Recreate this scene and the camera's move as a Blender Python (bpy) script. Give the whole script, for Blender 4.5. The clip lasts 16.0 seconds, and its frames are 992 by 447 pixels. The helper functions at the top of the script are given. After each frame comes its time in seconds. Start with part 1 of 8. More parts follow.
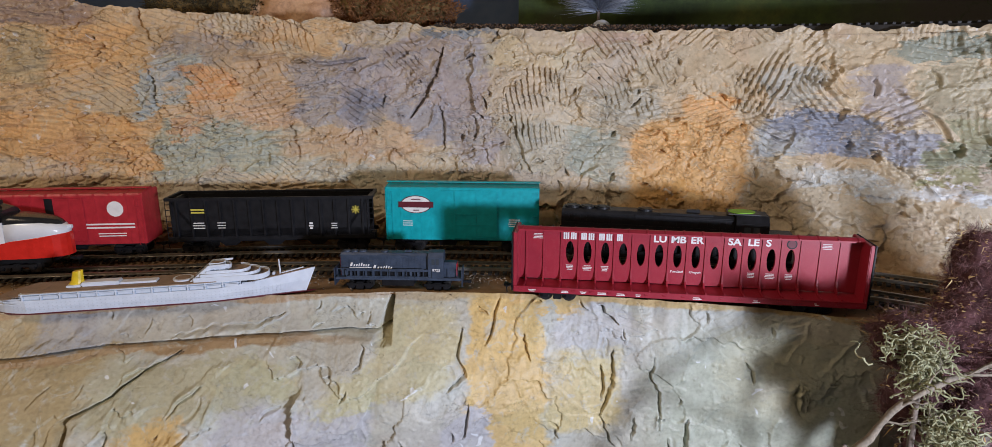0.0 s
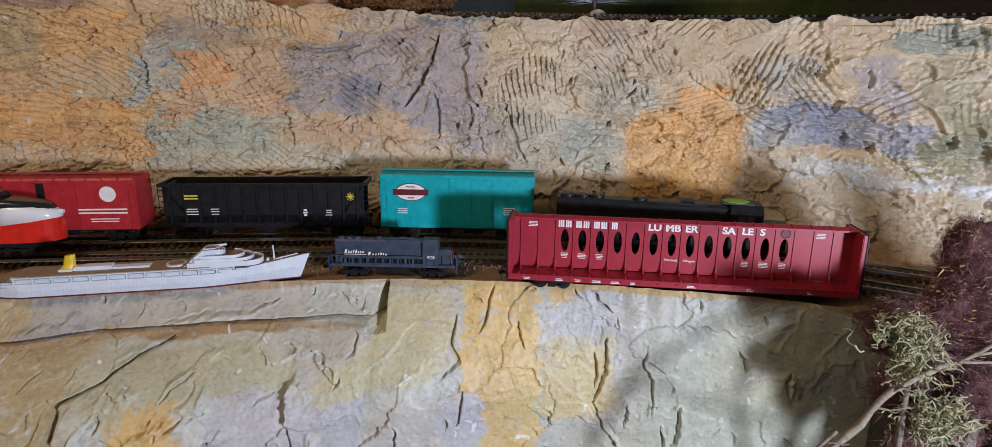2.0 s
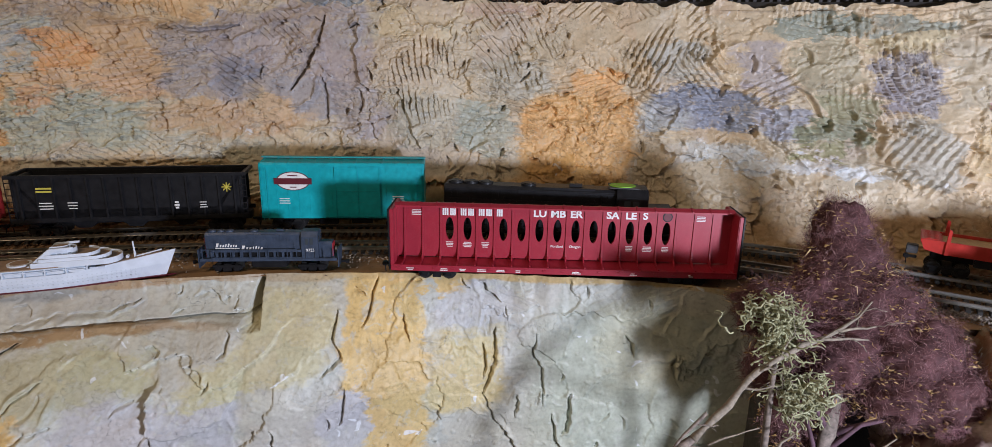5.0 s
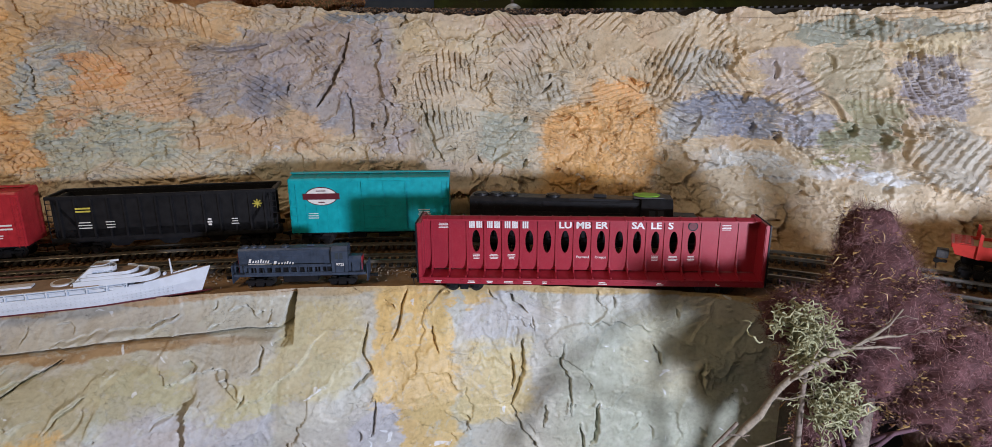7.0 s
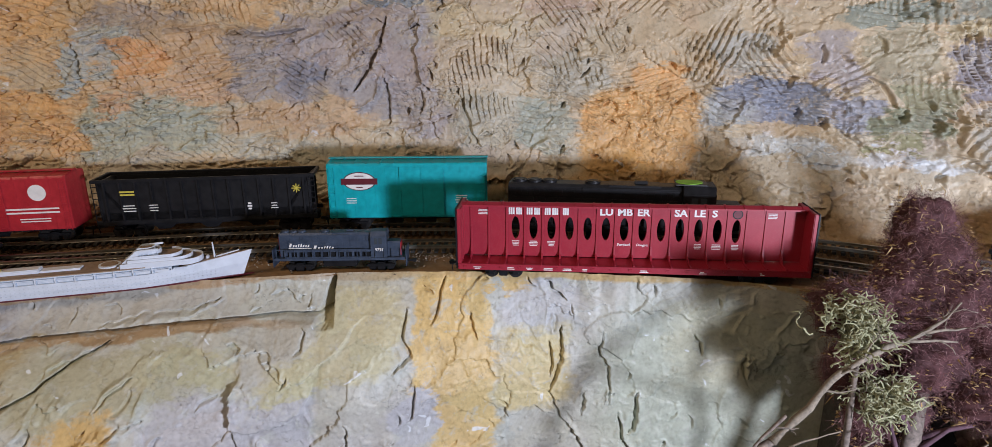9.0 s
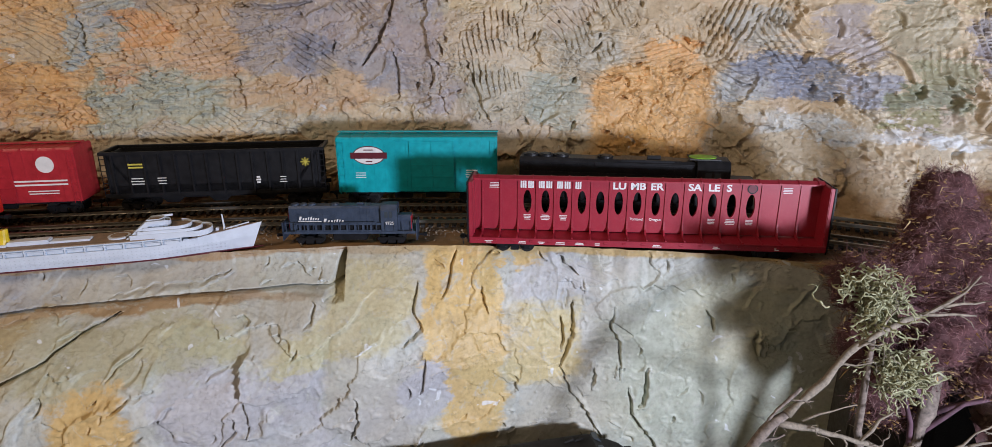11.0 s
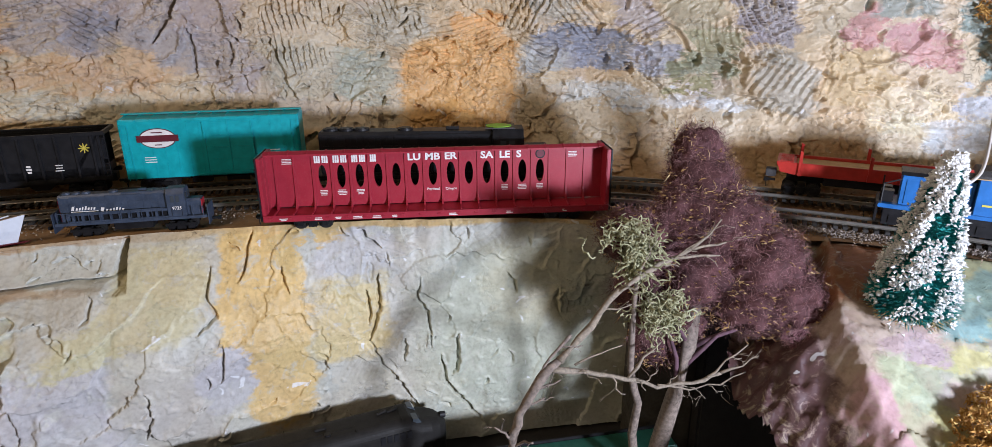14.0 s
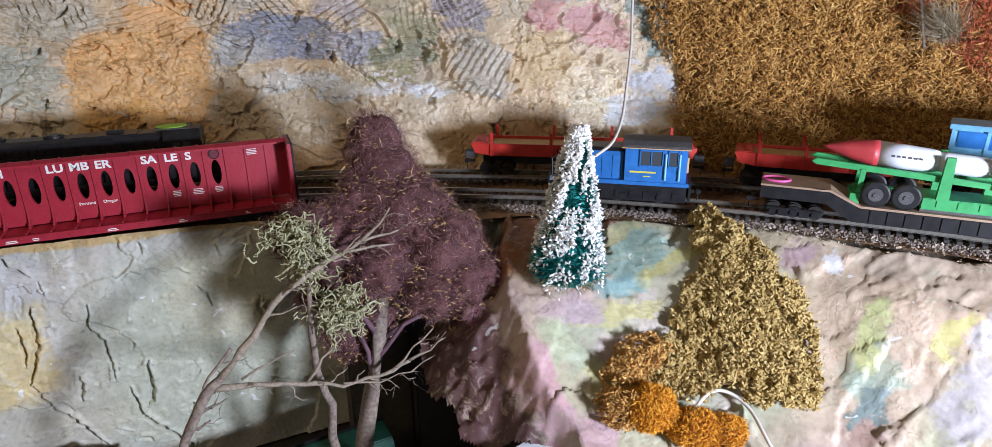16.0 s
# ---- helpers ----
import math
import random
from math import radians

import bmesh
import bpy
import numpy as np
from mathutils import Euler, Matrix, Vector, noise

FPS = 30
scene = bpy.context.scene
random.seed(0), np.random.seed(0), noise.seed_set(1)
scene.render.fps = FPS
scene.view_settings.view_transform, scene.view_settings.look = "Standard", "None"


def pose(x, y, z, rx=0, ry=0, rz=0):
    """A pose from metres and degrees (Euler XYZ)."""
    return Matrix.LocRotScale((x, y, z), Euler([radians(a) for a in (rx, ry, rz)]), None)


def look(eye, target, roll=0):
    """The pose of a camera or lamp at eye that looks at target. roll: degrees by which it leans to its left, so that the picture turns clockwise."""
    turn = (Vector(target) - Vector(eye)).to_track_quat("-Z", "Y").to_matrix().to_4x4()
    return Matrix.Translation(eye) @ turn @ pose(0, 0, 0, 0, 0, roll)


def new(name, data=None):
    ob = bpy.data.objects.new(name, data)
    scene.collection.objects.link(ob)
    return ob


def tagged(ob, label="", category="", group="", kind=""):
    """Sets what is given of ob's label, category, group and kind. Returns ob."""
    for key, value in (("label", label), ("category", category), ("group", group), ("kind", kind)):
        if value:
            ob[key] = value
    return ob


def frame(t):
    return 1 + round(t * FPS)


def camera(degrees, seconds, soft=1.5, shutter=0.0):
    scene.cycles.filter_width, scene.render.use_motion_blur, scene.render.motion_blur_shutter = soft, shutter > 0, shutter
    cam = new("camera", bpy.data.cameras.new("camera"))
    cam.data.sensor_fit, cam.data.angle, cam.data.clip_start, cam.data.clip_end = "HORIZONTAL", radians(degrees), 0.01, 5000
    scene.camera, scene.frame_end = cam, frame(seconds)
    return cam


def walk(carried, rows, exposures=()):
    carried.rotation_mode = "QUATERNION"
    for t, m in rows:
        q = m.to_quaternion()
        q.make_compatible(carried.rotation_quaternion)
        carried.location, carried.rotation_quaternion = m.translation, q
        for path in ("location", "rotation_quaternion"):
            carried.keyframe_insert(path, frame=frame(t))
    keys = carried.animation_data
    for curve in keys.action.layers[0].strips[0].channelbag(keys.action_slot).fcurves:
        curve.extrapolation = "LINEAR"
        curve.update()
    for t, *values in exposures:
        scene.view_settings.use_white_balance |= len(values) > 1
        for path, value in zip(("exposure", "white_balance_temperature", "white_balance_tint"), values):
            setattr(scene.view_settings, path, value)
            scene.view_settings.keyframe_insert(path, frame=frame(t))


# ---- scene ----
cam = camera(76.0, 16.0, soft=0.6)
PATH = [
    (0, (0.0545, -0.4616, 0.1779), (-0.0862, 0.4974, -0.0681), 0.03),
    (0.5, (0.0547, -0.4633, 0.1766), (-0.0805, 0.4963, -0.0701), 0.49),
    (1, (0.0539, -0.4644, 0.1753), (-0.0793, 0.4947, -0.0745), 0.56),
    (1.5, (0.0556, -0.4649, 0.1741), (-0.0729, 0.4939, -0.0791), 0.23),
    (2, (0.0533, -0.4628, 0.1734), (-0.0766, 0.4951, -0.0826), 0.61),
    (2.5, (0.0565, -0.4598, 0.1747), (-0.0825, 0.4955, -0.0861), 0.27),
    (3, (0.0563, -0.4573, 0.1742), (-0.0935, 0.4957, -0.0889), 0.00),
    (3.5, (0.0517, -0.4570, 0.1716), (-0.0908, 0.4959, -0.0959), 0.52),
    (4, (0.0743, -0.4447, 0.1697), (0.0104, 0.5145, -0.1059), 1.58),
    (4.2, (0.0830, -0.4426, 0.1686), (0.0595, 0.5181, -0.1080), 1.95),
    (6.3, (0.0900, -0.4478, 0.1752), (0.0457, 0.5145, -0.0933), -0.45),
    (6.5, (0.0867, -0.4485, 0.1743), (0.0382, 0.5138, -0.0933), -0.55),
    (7, (0.0839, -0.4479, 0.1771), (0.0301, 0.5145, -0.0894), -0.37),
    (7.5, (0.0829, -0.4439, 0.1756), (0.0253, 0.5170, -0.0955), -0.43),
    (8, (0.0794, -0.4410, 0.1732), (0.0065, 0.5173, -0.1033), -0.60),
    (8.5, (0.0754, -0.4408, 0.1738), (-0.0105, 0.5149, -0.1077), -0.55),
    (9, (0.0721, -0.4449, 0.1763), (-0.0198, 0.5086, -0.1109), -0.52),
    (11.5, (0.0648, -0.4440, 0.1647), (-0.0295, 0.5012, -0.1480), -0.20),
    (12, (0.0700, -0.4438, 0.1634), (-0.0113, 0.5018, -0.1515), -0.11),
    (12.5, (0.0760, -0.4437, 0.1618), (0.0087, 0.5013, -0.1583), -0.34),
    (13, (0.0813, -0.4427, 0.1578), (0.0304, 0.5022, -0.1657), -0.30),
    (13.5, (0.0986, -0.4455, 0.1552), (0.0946, 0.4995, -0.1719), -0.55),
    (14, (0.1284, -0.4496, 0.1582), (0.2152, 0.4891, -0.1752), -0.37),
    (14.5, (0.1540, -0.4558, 0.1583), (0.3142, 0.4721, -0.1784), -0.63),
    (15, (0.1845, -0.4543, 0.1571), (0.4143, 0.4565, -0.1859), -0.88),
    (15.5, (0.2122, -0.4549, 0.1548), (0.5036, 0.4363, -0.1928), -0.76),
    (16, (0.2251, -0.4585, 0.1556), (0.5763, 0.4093, -0.1960), -0.72),
]
walk(cam, [(t, look(eye, target, roll)) for t, eye, target, roll in PATH], exposures=[(0, 0.0), (12.5, 0.03), (14, 0.12), (14.7, 0.12), (15.5, 0.0), (16, -0.06)])


# ---- light ----
world = bpy.data.worlds.new("room_light")
scene.world = world
world.use_nodes = True
wn = world.node_tree
bg = wn.nodes["Background"]
bg.inputs[0].default_value = (1.0, 0.85, 0.70, 1)
bg.inputs[1].default_value = 0.085
lamp = bpy.data.lights.new("work_lamp", "POINT")
lamp.shadow_soft_size = 0.045
lamp.energy, lamp.color = 35.5, (0.875, 0.94, 1.16)
lamp_ob = new("work_lamp", lamp)
lamp_ob.location = (0.62, -0.73, 0.068)
room = bpy.data.lights.new("ceiling_lamp", "AREA")
room.shape, room.size, room.energy, room.color = "DISK", 0.4, 4.0, (1.0, 0.78, 0.54)
room_ob = new("ceiling_lamp", room)
room_ob.matrix_world = look((-0.70, -0.60, 0.85), (-0.30, 0.1, 0.08))


# ---- materials ----
def mat(name):
    m = bpy.data.materials.new(name)
    m.use_nodes = True
    nt = m.node_tree
    return m, nt, nt.nodes["Principled BSDF"]


def ln(nt, a, b):
    nt.links.new(a, b)


def noise_node(nt, scale, detail=4.0, rough=0.55, distort=0.0, vec=None):
    n = nt.nodes.new("ShaderNodeTexNoise")
    n.inputs["Scale"].default_value = scale
    n.inputs["Detail"].default_value = detail
    n.inputs["Roughness"].default_value = rough
    n.inputs["Distortion"].default_value = distort
    if vec is None:
        vec = nt.nodes.new("ShaderNodeNewGeometry").outputs["Position"]
    ln(nt, vec, n.inputs["Vector"])
    return n


def ramp(nt, fac, stops):
    r = nt.nodes.new("ShaderNodeValToRGB")
    els = r.color_ramp.elements
    while len(els) < len(stops):
        els.new(0.5)
    for e, (p, c) in zip(els, stops):
        e.position, e.color = p, (*c, 1) if len(c) == 3 else c
    ln(nt, fac, r.inputs[0])
    return r.outputs[0]


def mix(nt, fac, a, b, mode="MIX"):
    n = nt.nodes.new("ShaderNodeMix")
    n.data_type, n.blend_type = "RGBA", mode
    for sock, v in ((n.inputs[0], fac), (n.inputs[6], a), (n.inputs[7], b)):
        if isinstance(v, (int, float)):
            sock.default_value = v
        elif isinstance(v, tuple):
            sock.default_value = (*v, 1)
        else:
            ln(nt, v, sock)
    return n.outputs[2]


def bump(nt, bsdf, height, strength=0.3, dist=0.0005):
    b = nt.nodes.new("ShaderNodeBump")
    b.inputs["Strength"].default_value = strength
    b.inputs["Distance"].default_value = dist
    ln(nt, height, b.inputs["Height"])
    ln(nt, b.outputs[0], bsdf.inputs["Normal"])


def plain(name, col, rough=0.5, metal=0.0, var=0.18, scale=160.0, bumpy=0.12, dust=0.0, gloss=0.5):
    """Painted plastic or metal with slight grime and grain."""
    m, nt, b = mat(name)
    n = noise_node(nt, scale)
    n2 = noise_node(nt, scale * 6)
    dark = tuple(c * (1 - var) for c in col)
    lite = tuple(min(1, c * (1 + var * 0.6) + 0.004) for c in col)
    c = ramp(nt, n.outputs[0], [(0.3, dark), (0.7, lite)])
    if dust:
        c = mix(nt, ramp(nt, n2.outputs[0], [(0.5, (0, 0, 0)), (0.75, (dust, dust, dust))]), c, (0.45, 0.38, 0.30))
    ln(nt, c, b.inputs["Base Color"])
    r = ramp(nt, n2.outputs[0], [(0.3, (rough * 0.8,) * 3), (0.7, (min(1, rough * 1.2),) * 3)])
    ln(nt, r, b.inputs["Roughness"])
    b.inputs["Metallic"].default_value = metal
    b.inputs["Specular IOR Level"].default_value = gloss
    bump(nt, b, n2.outputs[0], bumpy, 0.0003)
    return m


def vec_math(nt, op, a, b=None):
    """One vector operation; operands are sockets or triples."""
    n = nt.nodes.new("ShaderNodeVectorMath")
    n.operation = op
    for sock, v in zip(n.inputs, (a, b)):
        if isinstance(v, tuple):
            sock.default_value = v
        elif v is not None:
            ln(nt, v, sock)
    return n.outputs["Value"] if op == "LENGTH" else n.outputs[0]


def warped(nt, scale, amount, stretch=(1.0, 1.0, 1.0), detail=7.0):
    """The position, pushed about by noise in all directions."""
    pos = nt.nodes.new("ShaderNodeNewGeometry").outputs["Position"]
    n = noise_node(nt, scale, detail, 0.68, 0.0, vec_math(nt, "MULTIPLY", pos, stretch))
    off = vec_math(nt, "SUBTRACT", n.outputs[1], (0.5, 0.5, 0.5))
    return vec_math(nt, "ADD", pos, vec_math(nt, "MULTIPLY", off, (amount, amount, amount)))


def patch_chain(nt, base, warp, patches, plan=False):
    """Lays patches of paint (x, z, half width, half height, softness, colour) over a base colour, edges dragged and broken by the brush."""
    dry = ramp(nt, noise_node(nt, 85.0, 6.0, 0.7, 1.2).outputs[0], [(0.34, (0.30, 0.30, 0.30)), (0.46, (1, 1, 1))])
    p = warped(nt, 22.0, warp, (0.7, 1.0, 1.5), 9.0)
    col = base
    for x, z, rx, rz, soft, c in patches:
        q = vec_math(nt, "SUBTRACT", p, (x, z, 0.0) if plan else (x, 0.0, z))
        q = vec_math(nt, "MULTIPLY", q, (1 / rx, 1 / rz, 0.0) if plan else (1 / rx, 0.0, 1 / rz))
        d = vec_math(nt, "LENGTH", vec_math(nt, "MULTIPLY", q, q))
        f = ramp(nt, d, [(max(0.0, 0.80 - soft * 1.1), (1, 1, 1)), (min(1.0, 0.86 + soft * 0.4), (0, 0, 0))])
        col = mix(nt, mix(nt, 1.0, f, dry, "MULTIPLY"), col, c)
    return col


def cell_tone(nt, vec, scale):
    """A random grey for each cell of a broken-up surface."""
    v = nt.nodes.new("ShaderNodeTexVoronoi")
    v.inputs["Scale"].default_value = scale
    ln(nt, vec, v.inputs["Vector"])
    sep = nt.nodes.new("ShaderNodeSeparateColor")
    ln(nt, v.outputs["Color"], sep.inputs[0])
    return sep.outputs[0]


def plaster(name, stops, patches, warp=0.11, fleck=0.5, plan=False, daub=0.30, strips=(), relief=0.0013, laps=0.5, crumbs=0.25, mottle=0.6):
    """Hand-painted modelling plaster: broad tints, daubs, patches of colour, pale chips, overlapping knife laps, crumbs and grain."""
    m, nt, b = mat(name)
    big = noise_node(nt, 9.0, 5.0, 0.6, 0.6)
    base = ramp(nt, big.outputs[0], stops)
    col = patch_chain(nt, base, warp, patches, plan)
    if strips:
        col = patch_chain(nt, col, 0.014, strips, plan)
    # knife daubs with edges of their own
    loose = warped(nt, 40.0, 0.05, (1.0, 1.0, 1.6))
    tone = cell_tone(nt, loose, 24.0)
    tint = ramp(nt, tone, [(0.0, (0.80, 0.70, 0.58)), (0.25, (1.06, 1.00, 0.90)), (0.5, (0.84, 0.86, 0.85)), (0.75, (1.08, 0.97, 0.84)), (1.0, (0.90, 0.85, 0.88))])
    col = mix(nt, daub * 2, col, tint, "MULTIPLY")
    mid = noise_node(nt, 75.0, 7.0, 0.7, 0.5)
    col = mix(nt, mottle, col, ramp(nt, mid.outputs[0], [(0.30, (0.60, 0.54, 0.50)), (0.48, (0.98, 0.98, 0.97)), (0.72, (1.16, 1.16, 1.16))]), "MULTIPLY")
    fine = noise_node(nt, 320.0, 2.0, 0.5)
    chips = noise_node(nt, 70.0, 2.0, 0.5, 1.0)
    col = mix(nt, ramp(nt, chips.outputs[0], [(0.72, (0, 0, 0)), (0.74, (fleck, fleck, fleck))]), col, (0.76, 0.78, 0.80))
    col = mix(nt, 0.35, col, ramp(nt, fine.outputs[0], [(0.30, (0.62, 0.59, 0.56)), (0.5, (1.0, 1.0, 1.0)), (0.72, (1.20, 1.20, 1.20))]), "MULTIPLY")
    ln(nt, col, b.inputs["Base Color"])
    b.inputs["Roughness"].default_value = 0.52
    # relief: laps of the knife, smaller torn scales and crumbs where the plaster was dragged, fine tooth all over
    grey = lambda v: (v, v, v)
    rough = ramp(nt, noise_node(nt, 18.0, 4.0, 0.6, 0.4).outputs[0], [(0.46, grey(0.06)), (0.56, grey(1.0))])
    small = mix(nt, 1.0, cell_tone(nt, warped(nt, 90.0, 0.022, (1.0, 1.0, 1.5)), 66.0), rough, "MULTIPLY")
    torn = mix(nt, 1.0, ramp(nt, noise_node(nt, 150.0, 4.0, 0.6, 0.7).outputs[0], [(0.55, grey(0)), (0.585, grey(1))]), rough, "MULTIPLY")
    tool = noise_node(nt, 120.0, 2.5, 0.5, 0.6)
    h = mix(nt, 1.0, mix(nt, 1.0, mix(nt, 0.25, tool.outputs[0], fine.outputs[0]), mix(nt, 0.65, rough, grey(0.35)), "MULTIPLY"), mix(nt, 1.0, mix(nt, 1.0, tone, rough, "MULTIPLY"), grey(laps), "MULTIPLY"), "ADD")
    h = mix(nt, 1.0, h, mix(nt, 1.0, small, grey(laps * 0.8), "MULTIPLY"), "ADD")
    h = mix(nt, 1.0, h, mix(nt, 1.0, torn, grey(crumbs), "MULTIPLY"), "ADD")
    bump(nt, b, h, 0.9, relief)
    return m


M_wall = plaster(
    "painted_plaster_wall",
    [(0.25, (0.59, 0.45, 0.29)), (0.5, (0.59, 0.50, 0.37)), (0.75, (0.53, 0.48, 0.40))],
    [
        (-0.48, 0.15, 0.16, 0.10, 0.4, (0.56, 0.39, 0.22)),
        (-0.53, 0.228, 0.08, 0.022, 0.30, (0.32, 0.23, 0.18)),
        (-0.45, 0.190, 0.055, 0.022, 0.25, (0.61, 0.39, 0.19)),
        (-0.525, 0.180, 0.035, 0.028, 0.25, (0.45, 0.35, 0.21)),
        (-0.474, 0.106, 0.075, 0.030, 0.20, (0.63, 0.38, 0.17)),
        (-0.44, 0.140, 0.045, 0.012, 0.30, (0.50, 0.40, 0.27)),
        (-0.400, 0.146, 0.018, 0.022, 0.15, (0.43, 0.46, 0.45)),
        (-0.345, 0.190, 0.060, 0.020, 0.25, (0.41, 0.34, 0.28)),
        (-0.254, 0.204, 0.070, 0.012, 0.20, (0.63, 0.45, 0.27)),
        (-0.280, 0.176, 0.060, 0.014, 0.25, (0.45, 0.34, 0.23)),
        (-0.281, 0.158, 0.036, 0.030, 0.25, (0.56, 0.41, 0.27)),
        (-0.365, 0.166, 0.026, 0.026, 0.15, (0.47, 0.47, 0.42)),
        (-0.335, 0.155, 0.030, 0.018, 0.15, (0.63, 0.37, 0.19)),
        (-0.300, 0.128, 0.075, 0.012, 0.25, (0.60, 0.43, 0.28)),
        (-0.318, 0.090, 0.078, 0.030, 0.15, (0.47, 0.47, 0.38)),
        (-0.345, 0.107, 0.024, 0.009, 0.25, (0.61, 0.41, 0.26)),
        (-0.400, 0.088, 0.018, 0.022, 0.15, (0.63, 0.40, 0.20)),
        (-0.199, 0.152, 0.058, 0.044, 0.12, (0.42, 0.38, 0.37)),
        (-0.107, 0.154, 0.060, 0.054, 0.10, (0.43, 0.38, 0.37)),
        (-0.064, 0.105, 0.036, 0.030, 0.20, (0.48, 0.44, 0.43)),
        (-0.118, 0.118, 0.034, 0.016, 0.3, (0.38, 0.36, 0.38)),
        (-0.180, 0.099, 0.080, 0.014, 0.30, (0.58, 0.43, 0.29)),
        (-0.200, 0.072, 0.070, 0.012, 0.30, (0.56, 0.52, 0.42)),
        (-0.177, 0.133, 0.026, 0.014, 0.25, (0.32, 0.32, 0.36)),
        (-0.082, 0.207, 0.044, 0.006, 0.15, (0.28, 0.31, 0.35)),
        (-0.009, 0.190, 0.042, 0.016, 0.20, (0.63, 0.54, 0.38)),
        (0.000, 0.132, 0.036, 0.026, 0.25, (0.60, 0.53, 0.42)),
        (0.010, 0.095, 0.040, 0.030, 0.30, (0.54, 0.51, 0.43)),
        (0.074, 0.199, 0.034, 0.011, 0.20, (0.56, 0.44, 0.35)),
        (0.085, 0.140, 0.050, 0.016, 0.30, (0.54, 0.49, 0.40)),
        (0.062, 0.090, 0.034, 0.030, 0.15, (0.47, 0.48, 0.41)),
        (0.153, 0.083, 0.062, 0.048, 0.10, (0.68, 0.43, 0.20)),
        (0.169, 0.137, 0.028, 0.014, 0.20, (0.68, 0.42, 0.20)),
        (0.150, 0.046, 0.066, 0.014, 0.25, (0.65, 0.38, 0.14)),
        (0.248, 0.156, 0.036, 0.020, 0.20, (0.48, 0.45, 0.39)),
        (0.270, 0.115, 0.050, 0.021, 0.15, (0.29, 0.31, 0.36)),
        (0.235, 0.100, 0.026, 0.014, 0.30, (0.44, 0.45, 0.45)),
        (0.335, 0.110, 0.024, 0.020, 0.15, (0.39, 0.39, 0.43)),
        (0.318, 0.156, 0.022, 0.022, 0.25, (0.46, 0.42, 0.42)),
        (0.366, 0.188, 0.040, 0.012, 0.15, (0.31, 0.33, 0.28)),
        (0.373, 0.155, 0.031, 0.022, 0.10, (0.43, 0.39, 0.29)),
        (0.386, 0.122, 0.020, 0.016, 0.08, (0.34, 0.33, 0.22)),
        (0.372, 0.099, 0.034, 0.011, 0.15, (0.30, 0.31, 0.22)),
        (0.369, 0.083, 0.022, 0.007, 0.25, (0.35, 0.34, 0.20)),
        (0.430, 0.190, 0.030, 0.010, 0.20, (0.34, 0.35, 0.30)),
        (0.430, 0.172, 0.027, 0.010, 0.10, (0.57, 0.50, 0.35)),
        (0.425, 0.136, 0.020, 0.028, 0.12, (0.36, 0.34, 0.36)),
        (0.436, 0.084, 0.028, 0.024, 0.25, (0.47, 0.45, 0.40)),
        (0.290, 0.072, 0.060, 0.010, 0.35, (0.65, 0.64, 0.60)),
        (0.375, 0.068, 0.038, 0.009, 0.30, (0.68, 0.69, 0.70)),
        (0.361, 0.046, 0.130, 0.016, 0.35, (0.64, 0.55, 0.42)),
        (0.491, 0.092, 0.026, 0.020, 0.15, (0.60, 0.49, 0.32)),
        (0.498, 0.128, 0.020, 0.020, 0.06, (0.52, 0.30, 0.28)),
        (0.540, 0.113, 0.026, 0.018, 0.15, (0.50, 0.30, 0.29)),
        (0.530, 0.150, 0.040, 0.018, 0.25, (0.30, 0.33, 0.30)),
        (0.535, 0.062, 0.050, 0.022, 0.25, (0.67, 0.60, 0.45)),
        (0.595, 0.125, 0.020, 0.034, 0.15, (0.25, 0.32, 0.31)),
        (0.581, 0.073, 0.018, 0.020, 0.15, (0.50, 0.52, 0.57)),
        (0.560, 0.045, 0.030, 0.010, 0.30, (0.62, 0.64, 0.66)),
    ],
    warp=0.09,
    relief=0.0008,
    laps=0.5,
    crumbs=1.1,
    strips=[
        (-0.35, 0.010, 0.32, 0.015, 0.5, (0.40, 0.24, 0.12)),
        (0.05, 0.008, 0.35, 0.016, 0.4, (0.40, 0.24, 0.11)),
        # next two: cast shadow of lumber car and tree crown painted in brown
        (-0.02, 0.024, 0.12, 0.022, 0.3, (0.48, 0.32, 0.17)),
        (0.15, 0.024, 0.08, 0.024, 0.4, (0.51, 0.32, 0.15)),
        # cast shadow of the blue switcher, painted in brown
        (0.45, 0.020, 0.07, 0.022, 0.3, (0.51, 0.34, 0.19)),
        (0.50, 0.012, 0.12, 0.014, 0.5, (0.55, 0.40, 0.22)),
    ],
)
